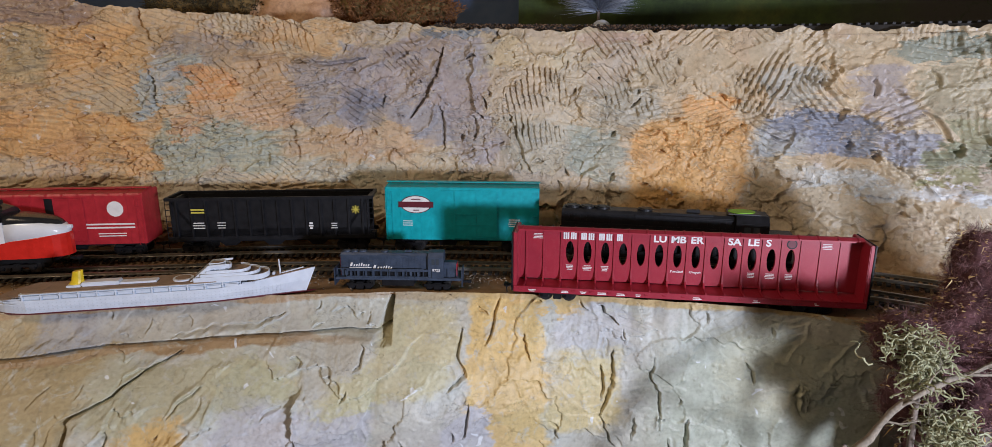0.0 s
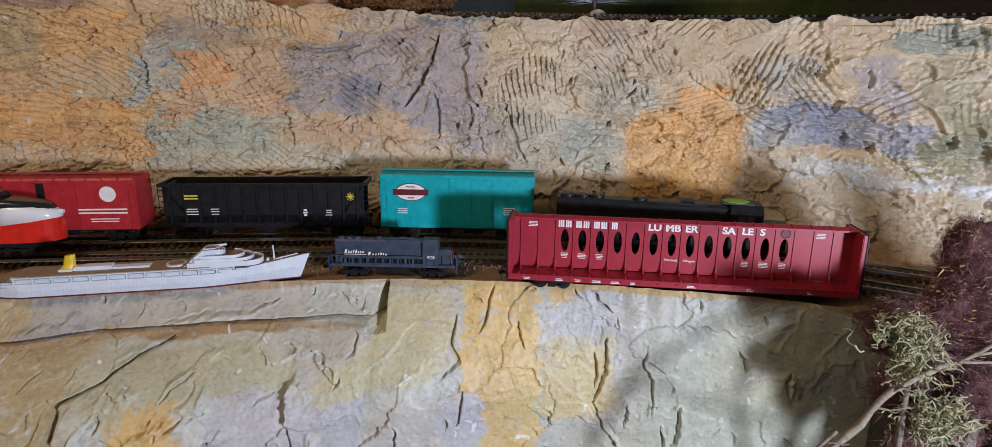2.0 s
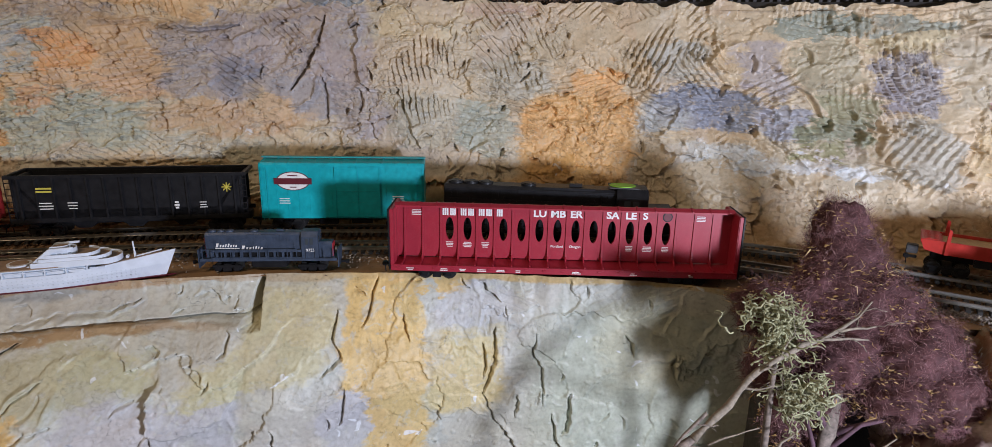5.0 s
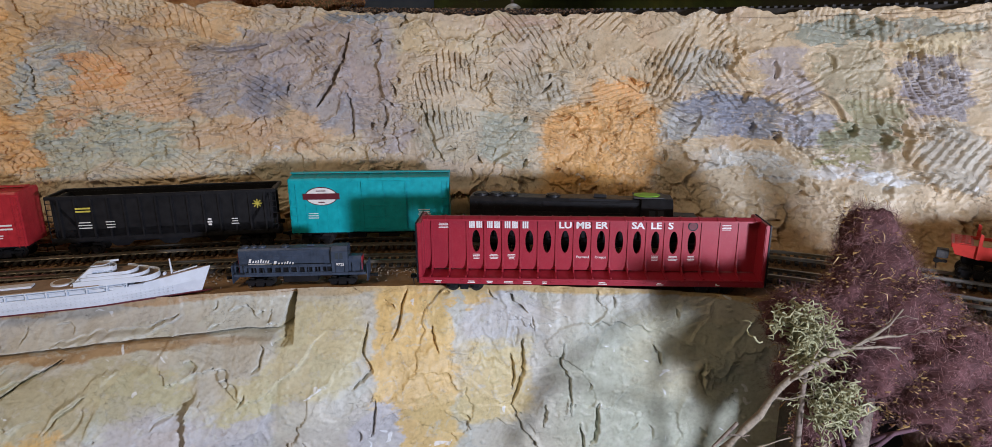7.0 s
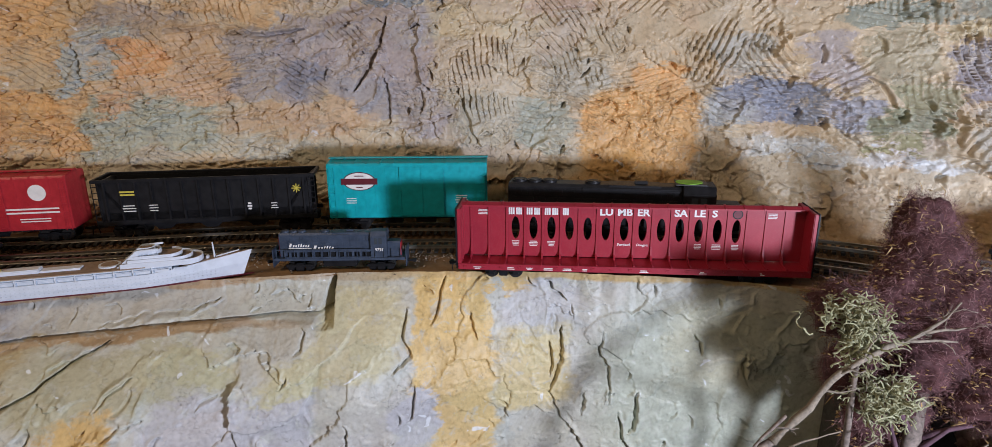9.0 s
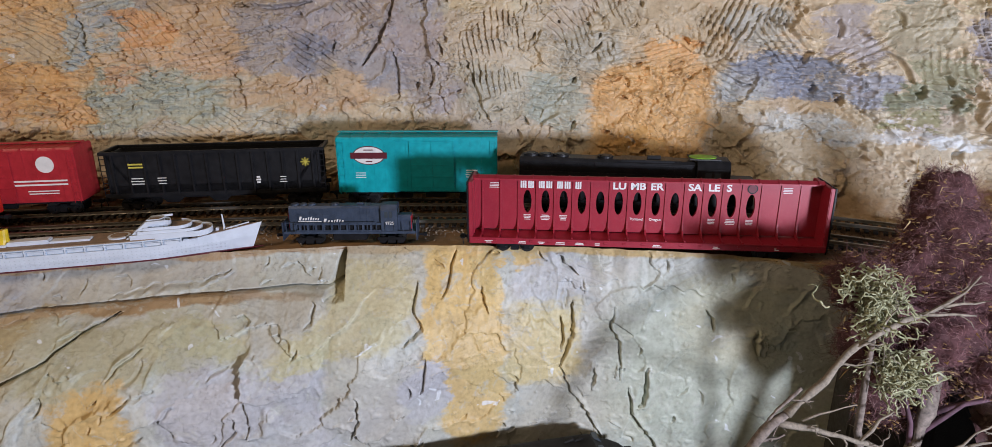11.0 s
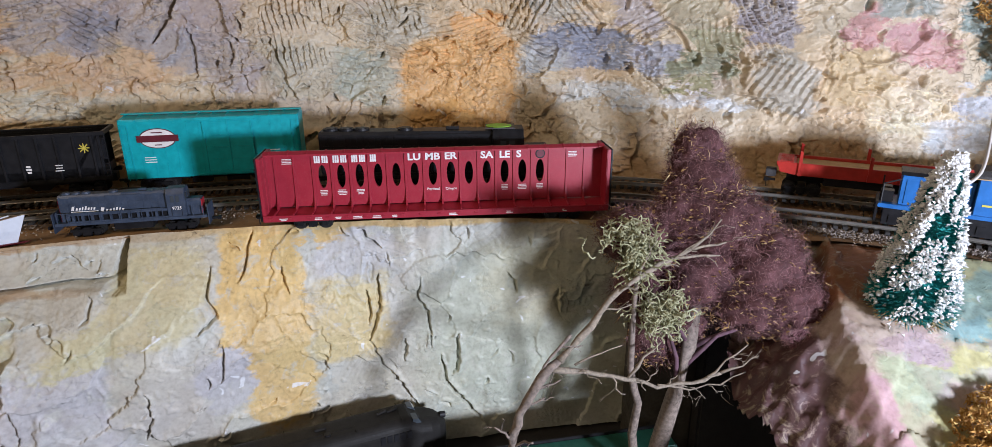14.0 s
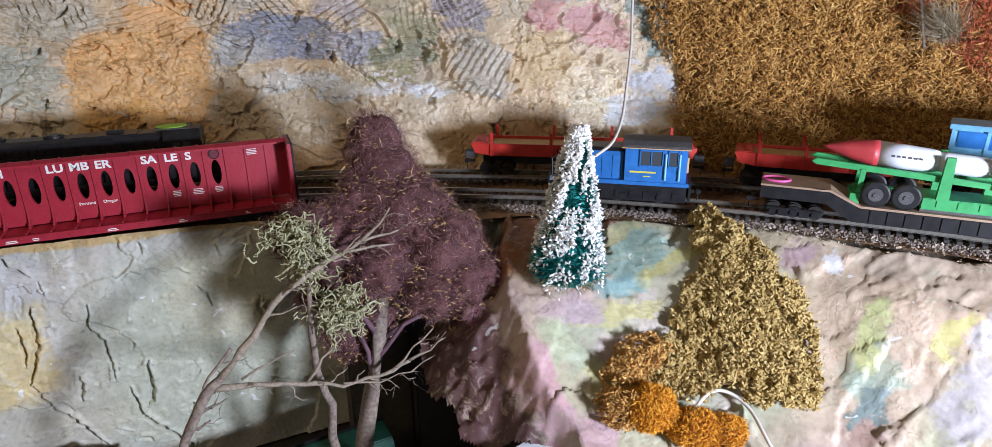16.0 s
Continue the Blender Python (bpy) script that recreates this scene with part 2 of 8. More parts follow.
M_cliff = plaster(
    "painted_plaster_cliff",
    [(0.3, (0.49, 0.48, 0.39)), (0.5, (0.50, 0.50, 0.45)), (0.7, (0.53, 0.54, 0.49))],
    [
        (-0.33, -0.06, 0.06, 0.09, 0.3, (0.40, 0.32, 0.18)),
        (-0.39, -0.014, 0.06, 0.022, 0.2, (0.42, 0.35, 0.22)),
        (-0.31, -0.012, 0.04, 0.014, 0.2, (0.37, 0.37, 0.37)),
        (-0.24, -0.012, 0.07, 0.016, 0.2, (0.43, 0.42, 0.37)),
        (-0.40, -0.12, 0.05, 0.04, 0.3, (0.26, 0.27, 0.19)),
        (-0.23, -0.052, 0.06, 0.020, 0.3, (0.43, 0.41, 0.29)),
        (-0.178, -0.047, 0.032, 0.010, 0.3, (0.47, 0.45, 0.30)),
        (-0.235, -0.085, 0.026, 0.024, 0.2, (0.60, 0.42, 0.18)),
        (-0.215, -0.150, 0.05, 0.025, 0.3, (0.56, 0.41, 0.20)),
        (-0.150, -0.090, 0.055, 0.032, 0.12, (0.46, 0.45, 0.46)),
        (-0.135, -0.135, 0.05, 0.030, 0.2, (0.48, 0.48, 0.48)),
        (-0.107, -0.058, 0.028, 0.014, 0.25, (0.51, 0.48, 0.31)),
        (-0.072, -0.036, 0.036, 0.036, 0.2, (0.54, 0.50, 0.33)),
        (-0.060, -0.110, 0.030, 0.040, 0.3, (0.49, 0.48, 0.44)),
        (-0.004, -0.050, 0.032, 0.055, 0.12, (0.66, 0.49, 0.22)),
        (0.004, -0.100, 0.026, 0.060, 0.2, (0.62, 0.46, 0.21)),
        (-0.030, -0.104, 0.016, 0.022, 0.15, (0.47, 0.47, 0.48)),
        (0.030, -0.004, 0.04, 0.006, 0.3, (0.63, 0.45, 0.20)),
        (0.066, -0.024, 0.040, 0.020, 0.2, (0.50, 0.50, 0.50)),
        (0.056, -0.074, 0.034, 0.036, 0.25, (0.59, 0.50, 0.28)),
        (0.110, -0.040, 0.03, 0.02, 0.3, (0.49, 0.49, 0.46)),
        (0.19, -0.10, 0.10, 0.09, 0.4, (0.45, 0.48, 0.40)),
        (0.20, -0.05, 0.05, 0.04, 0.4, (0.50, 0.49, 0.37)),
    ],
    warp=0.06,
    fleck=0.75,
    relief=0.0006,
    laps=0.9,
    crumbs=0.22,
    daub=0.2,
    mottle=0.3,
    strips=[(-0.30, -0.029, 0.21, 0.003, 0.4, (0.35, 0.24, 0.13)), (-0.30, -0.002, 0.24, 0.004, 0.3, (0.42, 0.30, 0.18)), (0.10, -0.002, 0.20, 0.004, 0.4, (0.55, 0.40, 0.19))],
)
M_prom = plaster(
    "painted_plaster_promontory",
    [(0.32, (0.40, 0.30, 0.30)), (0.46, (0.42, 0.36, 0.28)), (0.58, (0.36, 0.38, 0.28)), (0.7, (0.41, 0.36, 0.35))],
    [
        (0.60, -0.23, 0.10, 0.055, 0.4, (0.41, 0.33, 0.26)),
        (0.585, -0.215, 0.05, 0.012, 0.4, (0.43, 0.35, 0.28)),
        (0.390, -0.135, 0.018, 0.014, 0.3, (0.44, 0.37, 0.33)),
        (0.445, -0.112, 0.050, 0.014, 0.3, (0.40, 0.40, 0.24)),
        (0.462, -0.128, 0.034, 0.016, 0.3, (0.25, 0.36, 0.32)),
        (0.440, -0.140, 0.026, 0.006, 0.3, (0.22, 0.36, 0.36)),
        (0.480, -0.140, 0.030, 0.006, 0.3, (0.42, 0.42, 0.20)),
        (0.431, -0.154, 0.036, 0.006, 0.35, (0.43, 0.42, 0.22)),
        (0.400, -0.150, 0.020, 0.008, 0.3, (0.42, 0.33, 0.35)),
        (0.389, -0.168, 0.014, 0.016, 0.35, (0.38, 0.42, 0.30)),
        (0.426, -0.178, 0.020, 0.012, 0.35, (0.43, 0.36, 0.35)),
        (0.404, -0.190, 0.012, 0.012, 0.3, (0.43, 0.43, 0.24)),
        (0.366, -0.185, 0.012, 0.030, 0.3, (0.45, 0.30, 0.33)),
        (0.385, -0.215, 0.016, 0.016, 0.3, (0.43, 0.31, 0.34)),
        # dark maroon on the overhanging side left of the lip
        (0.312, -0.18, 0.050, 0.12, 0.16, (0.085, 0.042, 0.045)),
        (0.555, -0.179, 0.014, 0.010, 0.3, (0.40, 0.31, 0.34)),
        (0.567, -0.195, 0.005, 0.006, 0.2, (0.50, 0.52, 0.55)),
        (0.549, -0.247, 0.018, 0.014, 0.35, (0.26, 0.31, 0.25)),
        (0.560, -0.238, 0.016, 0.007, 0.35, (0.40, 0.43, 0.22)),
        (0.537, -0.256, 0.012, 0.010, 0.25, (0.15, 0.20, 0.20)),
        (0.590, -0.261, 0.018, 0.006, 0.25, (0.45, 0.43, 0.20)),
        (0.575, -0.285, 0.022, 0.014, 0.3, (0.38, 0.37, 0.40)),
        (0.605, -0.275, 0.014, 0.008, 0.3, (0.46, 0.47, 0.50)),
        (0.527, -0.265, 0.012, 0.007, 0.3, (0.30, 0.21, 0.18)),
        (0.400, -0.088, 0.055, 0.034, 0.2, (0.263, 0.116, 0.059)),
        (0.46, -0.088, 0.06, 0.010, 0.3, (0.325, 0.170, 0.093)),
    ],
    warp=0.05,
    relief=0.0008,
    laps=0.6,
    crumbs=0.2,
    mottle=0.4,
    plan=True,
)
M_ground = plain("brown_sheet", (0.34, 0.20, 0.10), 0.8, var=0.45, scale=45, bumpy=0.4)
# near-black and dark olive that stand in for shade below the ledge
M_dark = plain("painted_darkness", (0.02, 0.018, 0.018), 0.9)
M_olive_shade = plain("olive_shade_paint", (0.045, 0.037, 0.026), 0.9, var=0.4, scale=60, bumpy=0.4)


# ---- mesh helpers ----
def finish(name, bm, m, parent=None, label="", smooth=False):
    me = bpy.data.meshes.new(name)
    bm.to_mesh(me)
    bm.free()
    if m:
        me.materials.append(m)
    if smooth:
        for p in me.polygons:
            p.use_smooth = True
    ob = new(name, me)
    if parent:
        ob.parent = parent
    if label:
        ob["label"] = label
    return ob


def part(name, bm, m, parent, label="", smooth=False):
    return finish(name, bm, m, parent, label, smooth)


def thing(name, label, category, at, group=""):
    ob = new(name)
    ob.empty_display_size = 0.01
    ob.matrix_basis = at
    return tagged(ob, label, category, group)


def box(bm, x0, x1, y0, y1, z0, z1, bevel=0.0):
    """A box between millimetre bounds."""
    b = bmesh.new()
    bmesh.ops.create_cube(b, size=1.0)
    for v in b.verts:
        v.co = Vector((x0 + (v.co.x + 0.5) * (x1 - x0), y0 + (v.co.y + 0.5) * (y1 - y0), z0 + (v.co.z + 0.5) * (z1 - z0))) * 0.001
    if bevel:
        bmesh.ops.bevel(b, geom=b.edges[:], offset=bevel * 0.001, segments=2, affect="EDGES")
    join(bm, b)
    return bm


def join(bm, b):
    me = bpy.data.meshes.new("tmp")
    b.to_mesh(me)
    b.free()
    bm.from_mesh(me)
    bpy.data.meshes.remove(me)


def cyl(bm, a, b, r0, r1=None, seg=12, cap=True):
    """A tapered cylinder between two millimetre points."""
    a, b = Vector(a) * 0.001, Vector(b) * 0.001
    r1 = r0 if r1 is None else r1
    m = Matrix.Translation((a + b) / 2) @ (b - a).to_track_quat("Z", "Y").to_matrix().to_4x4()
    bmesh.ops.create_cone(bm, cap_ends=cap, segments=seg, radius1=r0 * 0.001, radius2=r1 * 0.001, depth=(b - a).length, matrix=m)
    return bm


def prism(bm, outline, axis, lo, hi, bevel=0.0):
    """Extrudes a closed millimetre outline along an axis from lo to hi."""
    b = bmesh.new()
    order = {"x": lambda u, v, w: (w, u, v), "y": lambda u, v, w: (u, w, v), "z": lambda u, v, w: (u, v, w)}[axis]
    ends = [[b.verts.new(Vector(order(u, v, w)) * 0.001) for u, v in outline] for w in (lo, hi)]
    n = len(outline)
    b.faces.new(ends[0])
    b.faces.new(ends[1][::-1])
    for i in range(n):
        b.faces.new((ends[0][i], ends[1][i], ends[1][(i + 1) % n], ends[0][(i + 1) % n]))
    bmesh.ops.recalc_face_normals(b, faces=b.faces[:])
    if bevel:
        bmesh.ops.bevel(b, geom=b.edges[:], offset=bevel * 0.001, segments=2, affect="EDGES")
    join(bm, b)
    return bm


def loft(bm, rings, closed=True, caps=True):
    """Skins a row of rings, each a list of millimetre points."""
    vs = [[bm.verts.new(Vector(p) * 0.001) for p in ring] for ring in rings]
    n = len(rings[0])
    for a, b in zip(vs, vs[1:]):
        for i in range(n if closed else n - 1):
            j = (i + 1) % n
            bm.faces.new((a[i], a[j], b[j], b[i]))
    if caps:
        bm.faces.new(vs[0][::-1])
        bm.faces.new(vs[-1])
    bmesh.ops.recalc_face_normals(bm, faces=bm.faces[:])
    return bm


def tube(bm, pts, radii, seg=6):
    """A round tube along metre points with one radius a point."""
    rings, up = [], Vector((0.3, 0.2, 0.93))
    pts = [Vector(p) for p in pts]
    for i, p in enumerate(pts):
        d = (pts[min(i + 1, len(pts) - 1)] - pts[max(i - 1, 0)]).normalized()
        a = d.cross(up)
        a = a.normalized() if a.length > 1e-4 else Vector((1, 0, 0))
        b = d.cross(a)
        rings.append([bm.verts.new(p + (a * math.cos(k * math.tau / seg) + b * math.sin(k * math.tau / seg)) * radii[i]) for k in range(seg)])
    for r, s in zip(rings, rings[1:]):
        for k in range(seg):
            bm.faces.new((r[k], r[(k + 1) % seg], s[(k + 1) % seg], s[k]))
    bm.faces.new(rings[0][::-1])
    bm.faces.new(rings[-1])
    return bm


def mesh_np(name, verts, faces, m, parent=None, smooth=True):
    me = bpy.data.meshes.new(name)
    me.from_pydata(verts.tolist() if hasattr(verts, "tolist") else verts, [], faces.tolist() if hasattr(faces, "tolist") else faces)
    me.materials.append(m)
    if smooth:
        me.polygons.foreach_set("use_smooth", [True] * len(me.polygons))
    me.update()
    ob = new(name, me)
    if parent:
        ob.parent = parent
    return ob


def grid_faces(nu, nv):
    i = np.arange((nu - 1) * (nv - 1))
    a = (i // (nv - 1)) * nv + i % (nv - 1)
    return np.stack([a, a + nv, a + nv + 1, a + 1], 1)


def vnoise(x, y, seed=0):
    """Smooth value noise on arrays, 0 to 1."""
    xi, yi = np.floor(x).astype(np.int64), np.floor(y).astype(np.int64)
    fx, fy = x - xi, y - yi
    fx, fy = fx * fx * (3 - 2 * fx), fy * fy * (3 - 2 * fy)

    def h(a, b):
        n = np.sin(a * 127.1 + b * 311.7 + seed * 74.7) * 43758.5453
        return n - np.floor(n)

    return (h(xi, yi) * (1 - fx) + h(xi + 1, yi) * fx) * (1 - fy) + (h(xi, yi + 1) * (1 - fx) + h(xi + 1, yi + 1) * fx) * fy


def fbm(x, y, octaves=4, seed=0):
    out, amp, tot = 0, 1.0, 0
    for o in range(octaves):
        out, tot = out + amp * vnoise(x * 2**o, y * 2**o, seed + o * 7), tot + amp
        amp *= 0.5
    return out / tot


def tooth(d, pitch):
    """Saw-toothed ridge: a slow rise to 1, a sharp break and a narrow furrow below 0."""
    f = (d / pitch) % 1.0
    return np.where(f < 0.78, (f / 0.78) ** 1.25, np.where(f < 0.90, 1 - (f - 0.78) / 0.12 * 1.5, (f - 1) * 5))


def comb(u, v, cu, cv, ru, rv, ang, pitch, amp, seed):
    """Ridges pulled by a toothed scraper inside an oval patch: sharp crests, a wavering line."""
    a = radians(ang)
    w = (fbm(u * 20, v * 20, 4, seed) - 0.5) * 0.013
    # the broken side of each ridge lies where the scraper left it, on its left
    d = ((u - cu) * math.cos(a) + (v - cv) * math.sin(a) + w) * (-1 if math.cos(a) > 0.25 else 1)
    mask = np.clip(1.35 - np.hypot((u - cu) / ru, (v - cv) / rv) + (fbm(u * 55, v * 55, 3, seed + 3) - 0.5) * 1.5, 0, 1)
    gate = np.clip((fbm(u * 80, v * 80, 3, seed + 9) - 0.34) * 8, 0, 1)
    return 0.85 * amp * (tooth(d, pitch) - 0.35) * np.clip(mask * 5, 0, 1) * gate


def strokes(U, V, box_, count, seed, amps=(0.0018, 0.0036), pitches=(0.0045, 0.0075), combed=0.45, lip=0.0034, quiet=(), level=-9.0):
    """Overlapping knife and scraper strokes: each cell has its own level, tilt and teeth marks, and a crumbled rim here and there."""
    rng = np.random.default_rng(seed)
    wu, wv = U + (fbm(U * 34, V * 34, 5, seed) - 0.5) * 0.034, V + (fbm(U * 34 + 9, V * 34, 5, seed + 1) - 0.5) * 0.030
    best, nxt, idx = np.full(U.shape, 9e9), np.full(U.shape, 9e9), np.zeros(U.shape, int)
    cu, cv = rng.uniform(box_[0], box_[1], count), rng.uniform(box_[2], box_[3], count)
    st = rng.uniform(1.0, 2.4, count) * np.where(cu < level, 2.0, 1.0)
    for k in range(count):
        d = ((wu - cu[k]) / st[k]) ** 2 + (wv - cv[k]) ** 2
        near = d < best
        nxt = np.where(near, best, np.minimum(nxt, d))
        best[near], idx[near] = d[near], k
    turn = rng.choice([5, 15, 30, 60, 75, 85, 95, 110, 125], count) + rng.uniform(-10, 10, count)
    turn = np.where(cu < level, 80 + rng.normal(0, 12, count), turn)
    ang = np.radians(turn)[idx]
    pit = (rng.uniform(*pitches, count) * np.where(np.cos(np.radians(turn)) > 0.25, -1, 1))[idx]
    teeth = rng.uniform(*amps, count) * (rng.uniform(size=count) < np.where(cu < level, 0.6, combed))
    for qx, qz, rx, rz in quiet:
        teeth = np.where(np.hypot((cu - qx) / rx, (cv - qz) / rz) < 1, teeth * 0.08, teeth)
    amp = teeth[idx]
    lvl = rng.uniform(-0.0018, 0.0018, count)[idx]
    tu, tv = rng.uniform(-0.06, 0.06, count)[idx], rng.uniform(-0.06, 0.06, count)[idx]
    d = (U - cu[idx]) * np.cos(ang) + (V - cv[idx]) * np.sin(ang) + (fbm(U * 26, V * 26, 4, seed + 2) - 0.5) * 0.012
    gate = np.clip((fbm(U * 50, V * 62, 4, seed + 5) - np.where(cu < level, 0.30, rng.uniform(0.32, 0.48, count))[idx]) * 9, 0, 1)
    rim = np.exp(-(((np.sqrt(nxt) - np.sqrt(best)) / 0.0028) ** 2)) * np.clip((fbm(U * 48, V * 48, 3, seed + 6) - 0.5) * 8, 0, 1)
    crumb = 0.3 + vnoise(U * 260, V * 260, seed + 8) + 0.5 * vnoise(U * 520, V * 520, seed + 9)
    return lvl + (U - cu[idx]) * tu + (V - cv[idx]) * tv + amp * (tooth(d, pit) - 0.5) * gate + lip * rim * crumb


def cut_line(U, V, H, line, width, depth, lip):
    """Cuts one open crack with a raised lip along a line into a height field; it closes towards its ends."""
    p = np.array(line)
    near = (U > p[:, 0].min() - 0.005) & (U < p[:, 0].max() + 0.005) & (V > p[:, 1].min() - 0.005) & (V < p[:, 1].max() + 0.005)
    if not near.any():
        return H
    uu, vv = U[near], V[near]
    best, side, along = np.full(uu.shape, 9.0), np.zeros(uu.shape), np.zeros(uu.shape)
    n = len(p) - 1
    for k in range(n):
        ax, ay = p[k]
        bx, by = p[k + 1] - p[k]
        t = np.clip(((uu - ax) * bx + (vv - ay) * by) / (bx * bx + by * by + 1e-12), 0, 1)
        dx, dy = uu - ax - t * bx, vv - ay - t * by
        d = np.hypot(dx, dy)
        m = d < best
        best[m], side[m], along[m] = d[m], (bx * dy - by * dx)[m], ((k + t) / n)[m]
    w = width * (0.45 + 1.1 * np.sin(np.clip(along, 0.02, 0.98) * np.pi) ** 0.7)
    cut = -depth * np.clip(1.4 - best / w, 0, 1)
    rise = lip * np.exp(-(((best - w * 1.8) / (w * 1.6)) ** 2)) * (side > 0)
    H[near] += cut + rise
    return H


def crack(U, V, H, line, seed, width=0.0011, depth=0.0045, lip=0.0016):
    """A named crack: a few turning points, roughened between them."""
    rng = np.random.default_rng(seed)
    fine = []
    for a, b in zip(line, line[1:]):
        k = max(2, int(math.hypot(b[0] - a[0], b[1] - a[1]) / 0.003))
        for q in range(k):
            fine.append((a[0] + (b[0] - a[0]) * q / k + rng.normal(0, 0.0006), a[1] + (b[1] - a[1]) * q / k + rng.normal(0, 0.0006)))
    return cut_line(U, V, H, fine + [line[-1]], width, depth, lip)


def stamp_cracks(U, V, H, count, seed, box_, steep=1.0, size=(0.010, 0.036), depth=0.0022, lip=0.0009, width=0.0009):
    """Scatters short wandering cracks."""
    rng = np.random.default_rng(seed)
    for _ in range(count):
        u, v = rng.uniform(box_[0], box_[1]), rng.uniform(box_[2], box_[3])
        a = math.pi / 2 * steep + rng.normal(0, 0.45)
        if rng.uniform() < 0.25:
            a += 1.2
        pts = [(u, v)]
        for _k in range(int(rng.uniform(*size) / 0.0025)):
            a += rng.normal(0, 0.38)
            pts.append((pts[-1][0] + math.cos(a) * 0.0025, pts[-1][1] - math.sin(a) * 0.0025))
        if len(pts) > 1:
            cut_line(U, V, H, pts, width * rng.uniform(0.7, 1.5), depth * rng.uniform(0.5, 1.3), lip)
    return H


def laps(U, V, seed, scale, height, steps=6.0):
    """Layers of plaster drawn over one another: a slow rise and a ragged broken edge."""
    f = (fbm(U * scale, V * scale * 1.4, 5, seed) - U * 1.2 + V * 0.8) * steps
    gate = np.clip((fbm(U * scale * 0.8 + 5, V * scale * 0.8, 3, seed + 11) - 0.48) * 9, 0, 1)
    return height * (tooth(f, 1.0) - 0.4) * gate


# ---- plan of the ledge ----
def wall_base(x):
    return np.interp(x, [-0.9, -0.5, -0.42, -0.29, -0.17, -0.08, 0.1, 0.2, 0.285, 0.393, 0.472, 0.55, 0.612, 0.75, 1.0], [-0.02, 0.07, 0.09, 0.115, 0.138, 0.148, 0.155, 0.15, 0.128, 0.085, 0.05, 0.02, 0.0, -0.06, -0.2])


def wall_top(x):
    return np.interp(x, [-0.9, -0.55, -0.38, -0.1, 0.15, 0.39, 0.8], [0.27, 0.245, 0.229, 0.214, 0.211, 0.209, 0.207])


def edge_y(x):
    return np.interp(x, [-0.9, -0.5, -0.365, -0.302, -0.238, -0.121, -0.09, -0.052, 0.025, 0.1, 0.195, 0.24, 0.33, 0.40], [-0.24, -0.12, -0.080, -0.057, -0.030, -0.004, 0.003, 0.010, 0.015, 0.015, 0.009, 0.0, -0.03, -0.05])


def seam_y(x):
    return np.interp(x, [-0.75, -0.349, -0.312, -0.244, -0.181, -0.124, -0.09], [-0.26, -0.104, -0.084, -0.061, -0.040, -0.020, -0.012])


def shelf_y(x):
    return np.interp(x, [-0.75, -0.346, -0.281, -0.213, -0.127, -0.09], [-0.27, -0.110, -0.086, -0.069, -0.038, -0.028])


def face_y(x):
    return np.interp(x, [-0.9, -0.5, -0.35, -0.18, -0.10, -0.03, 0.03, 0.08, 0.2, 0.33], [-0.40, -0.25, -0.18, -0.103, -0.062, -0.036, -0.014, -0.004, 0.008, 0.012])


def spline(pts, n):
    """Points and headings spaced evenly along a smooth line through plan points."""
    p = [Vector((*q, 0)) for q in pts]
    p = [2 * p[0] - p[1], *p, 2 * p[-1] - p[-2]]
    fine = []
    for a, b, c, d in zip(p, p[1:], p[2:], p[3:]):
        for k in range(40):
            t = k / 40
            fine.append(0.5 * (2 * b + (c - a) * t + (2 * a - 5 * b + 4 * c - d) * t * t + (3 * b - a - 3 * c + d) * t**3))
    fine.append(p[-2])
    s = np.cumsum([0] + [(b - a).length for a, b in zip(fine, fine[1:])])
    at = np.linspace(0, s[-1], n)
    xs, ys = np.interp(at, s, [q.x for q in fine]), np.interp(at, s, [q.y for q in fine])
    return xs, ys, np.degrees(np.arctan2(np.gradient(ys), np.gradient(xs))), s[-1]


REAR = [(-0.85, -0.10), (-0.65, -0.03), (-0.5, 0.018), (-0.35, 0.055), (-0.2, 0.09), (-0.04, 0.111), (0.12, 0.115), (0.28, 0.088), (0.43, 0.022), (0.55, -0.052), (0.64, -0.13), (0.72, -0.215), (0.78, -0.32)]
MID = [(-0.85, -0.16), (-0.65, -0.085), (-0.5, -0.037), (-0.35, 0.002), (-0.2, 0.037), (-0.03, 0.0625), (0.12, 0.066), (0.26, 0.041), (0.41, -0.029), (0.51, -0.097), (0.60, -0.178), (0.66, -0.25), (0.71, -0.34)]
RAIL_TOP = 0.006


def on_track(line, x, z=RAIL_TOP):
    """The pose of a vehicle whose middle stands at that x of a track."""
    xs, ys, hd, _ = spline(line, 600)
    i = int(np.argmin(np.abs(xs - x)))
    return pose(xs[i], ys[i], z, 0, 0, hd[i])


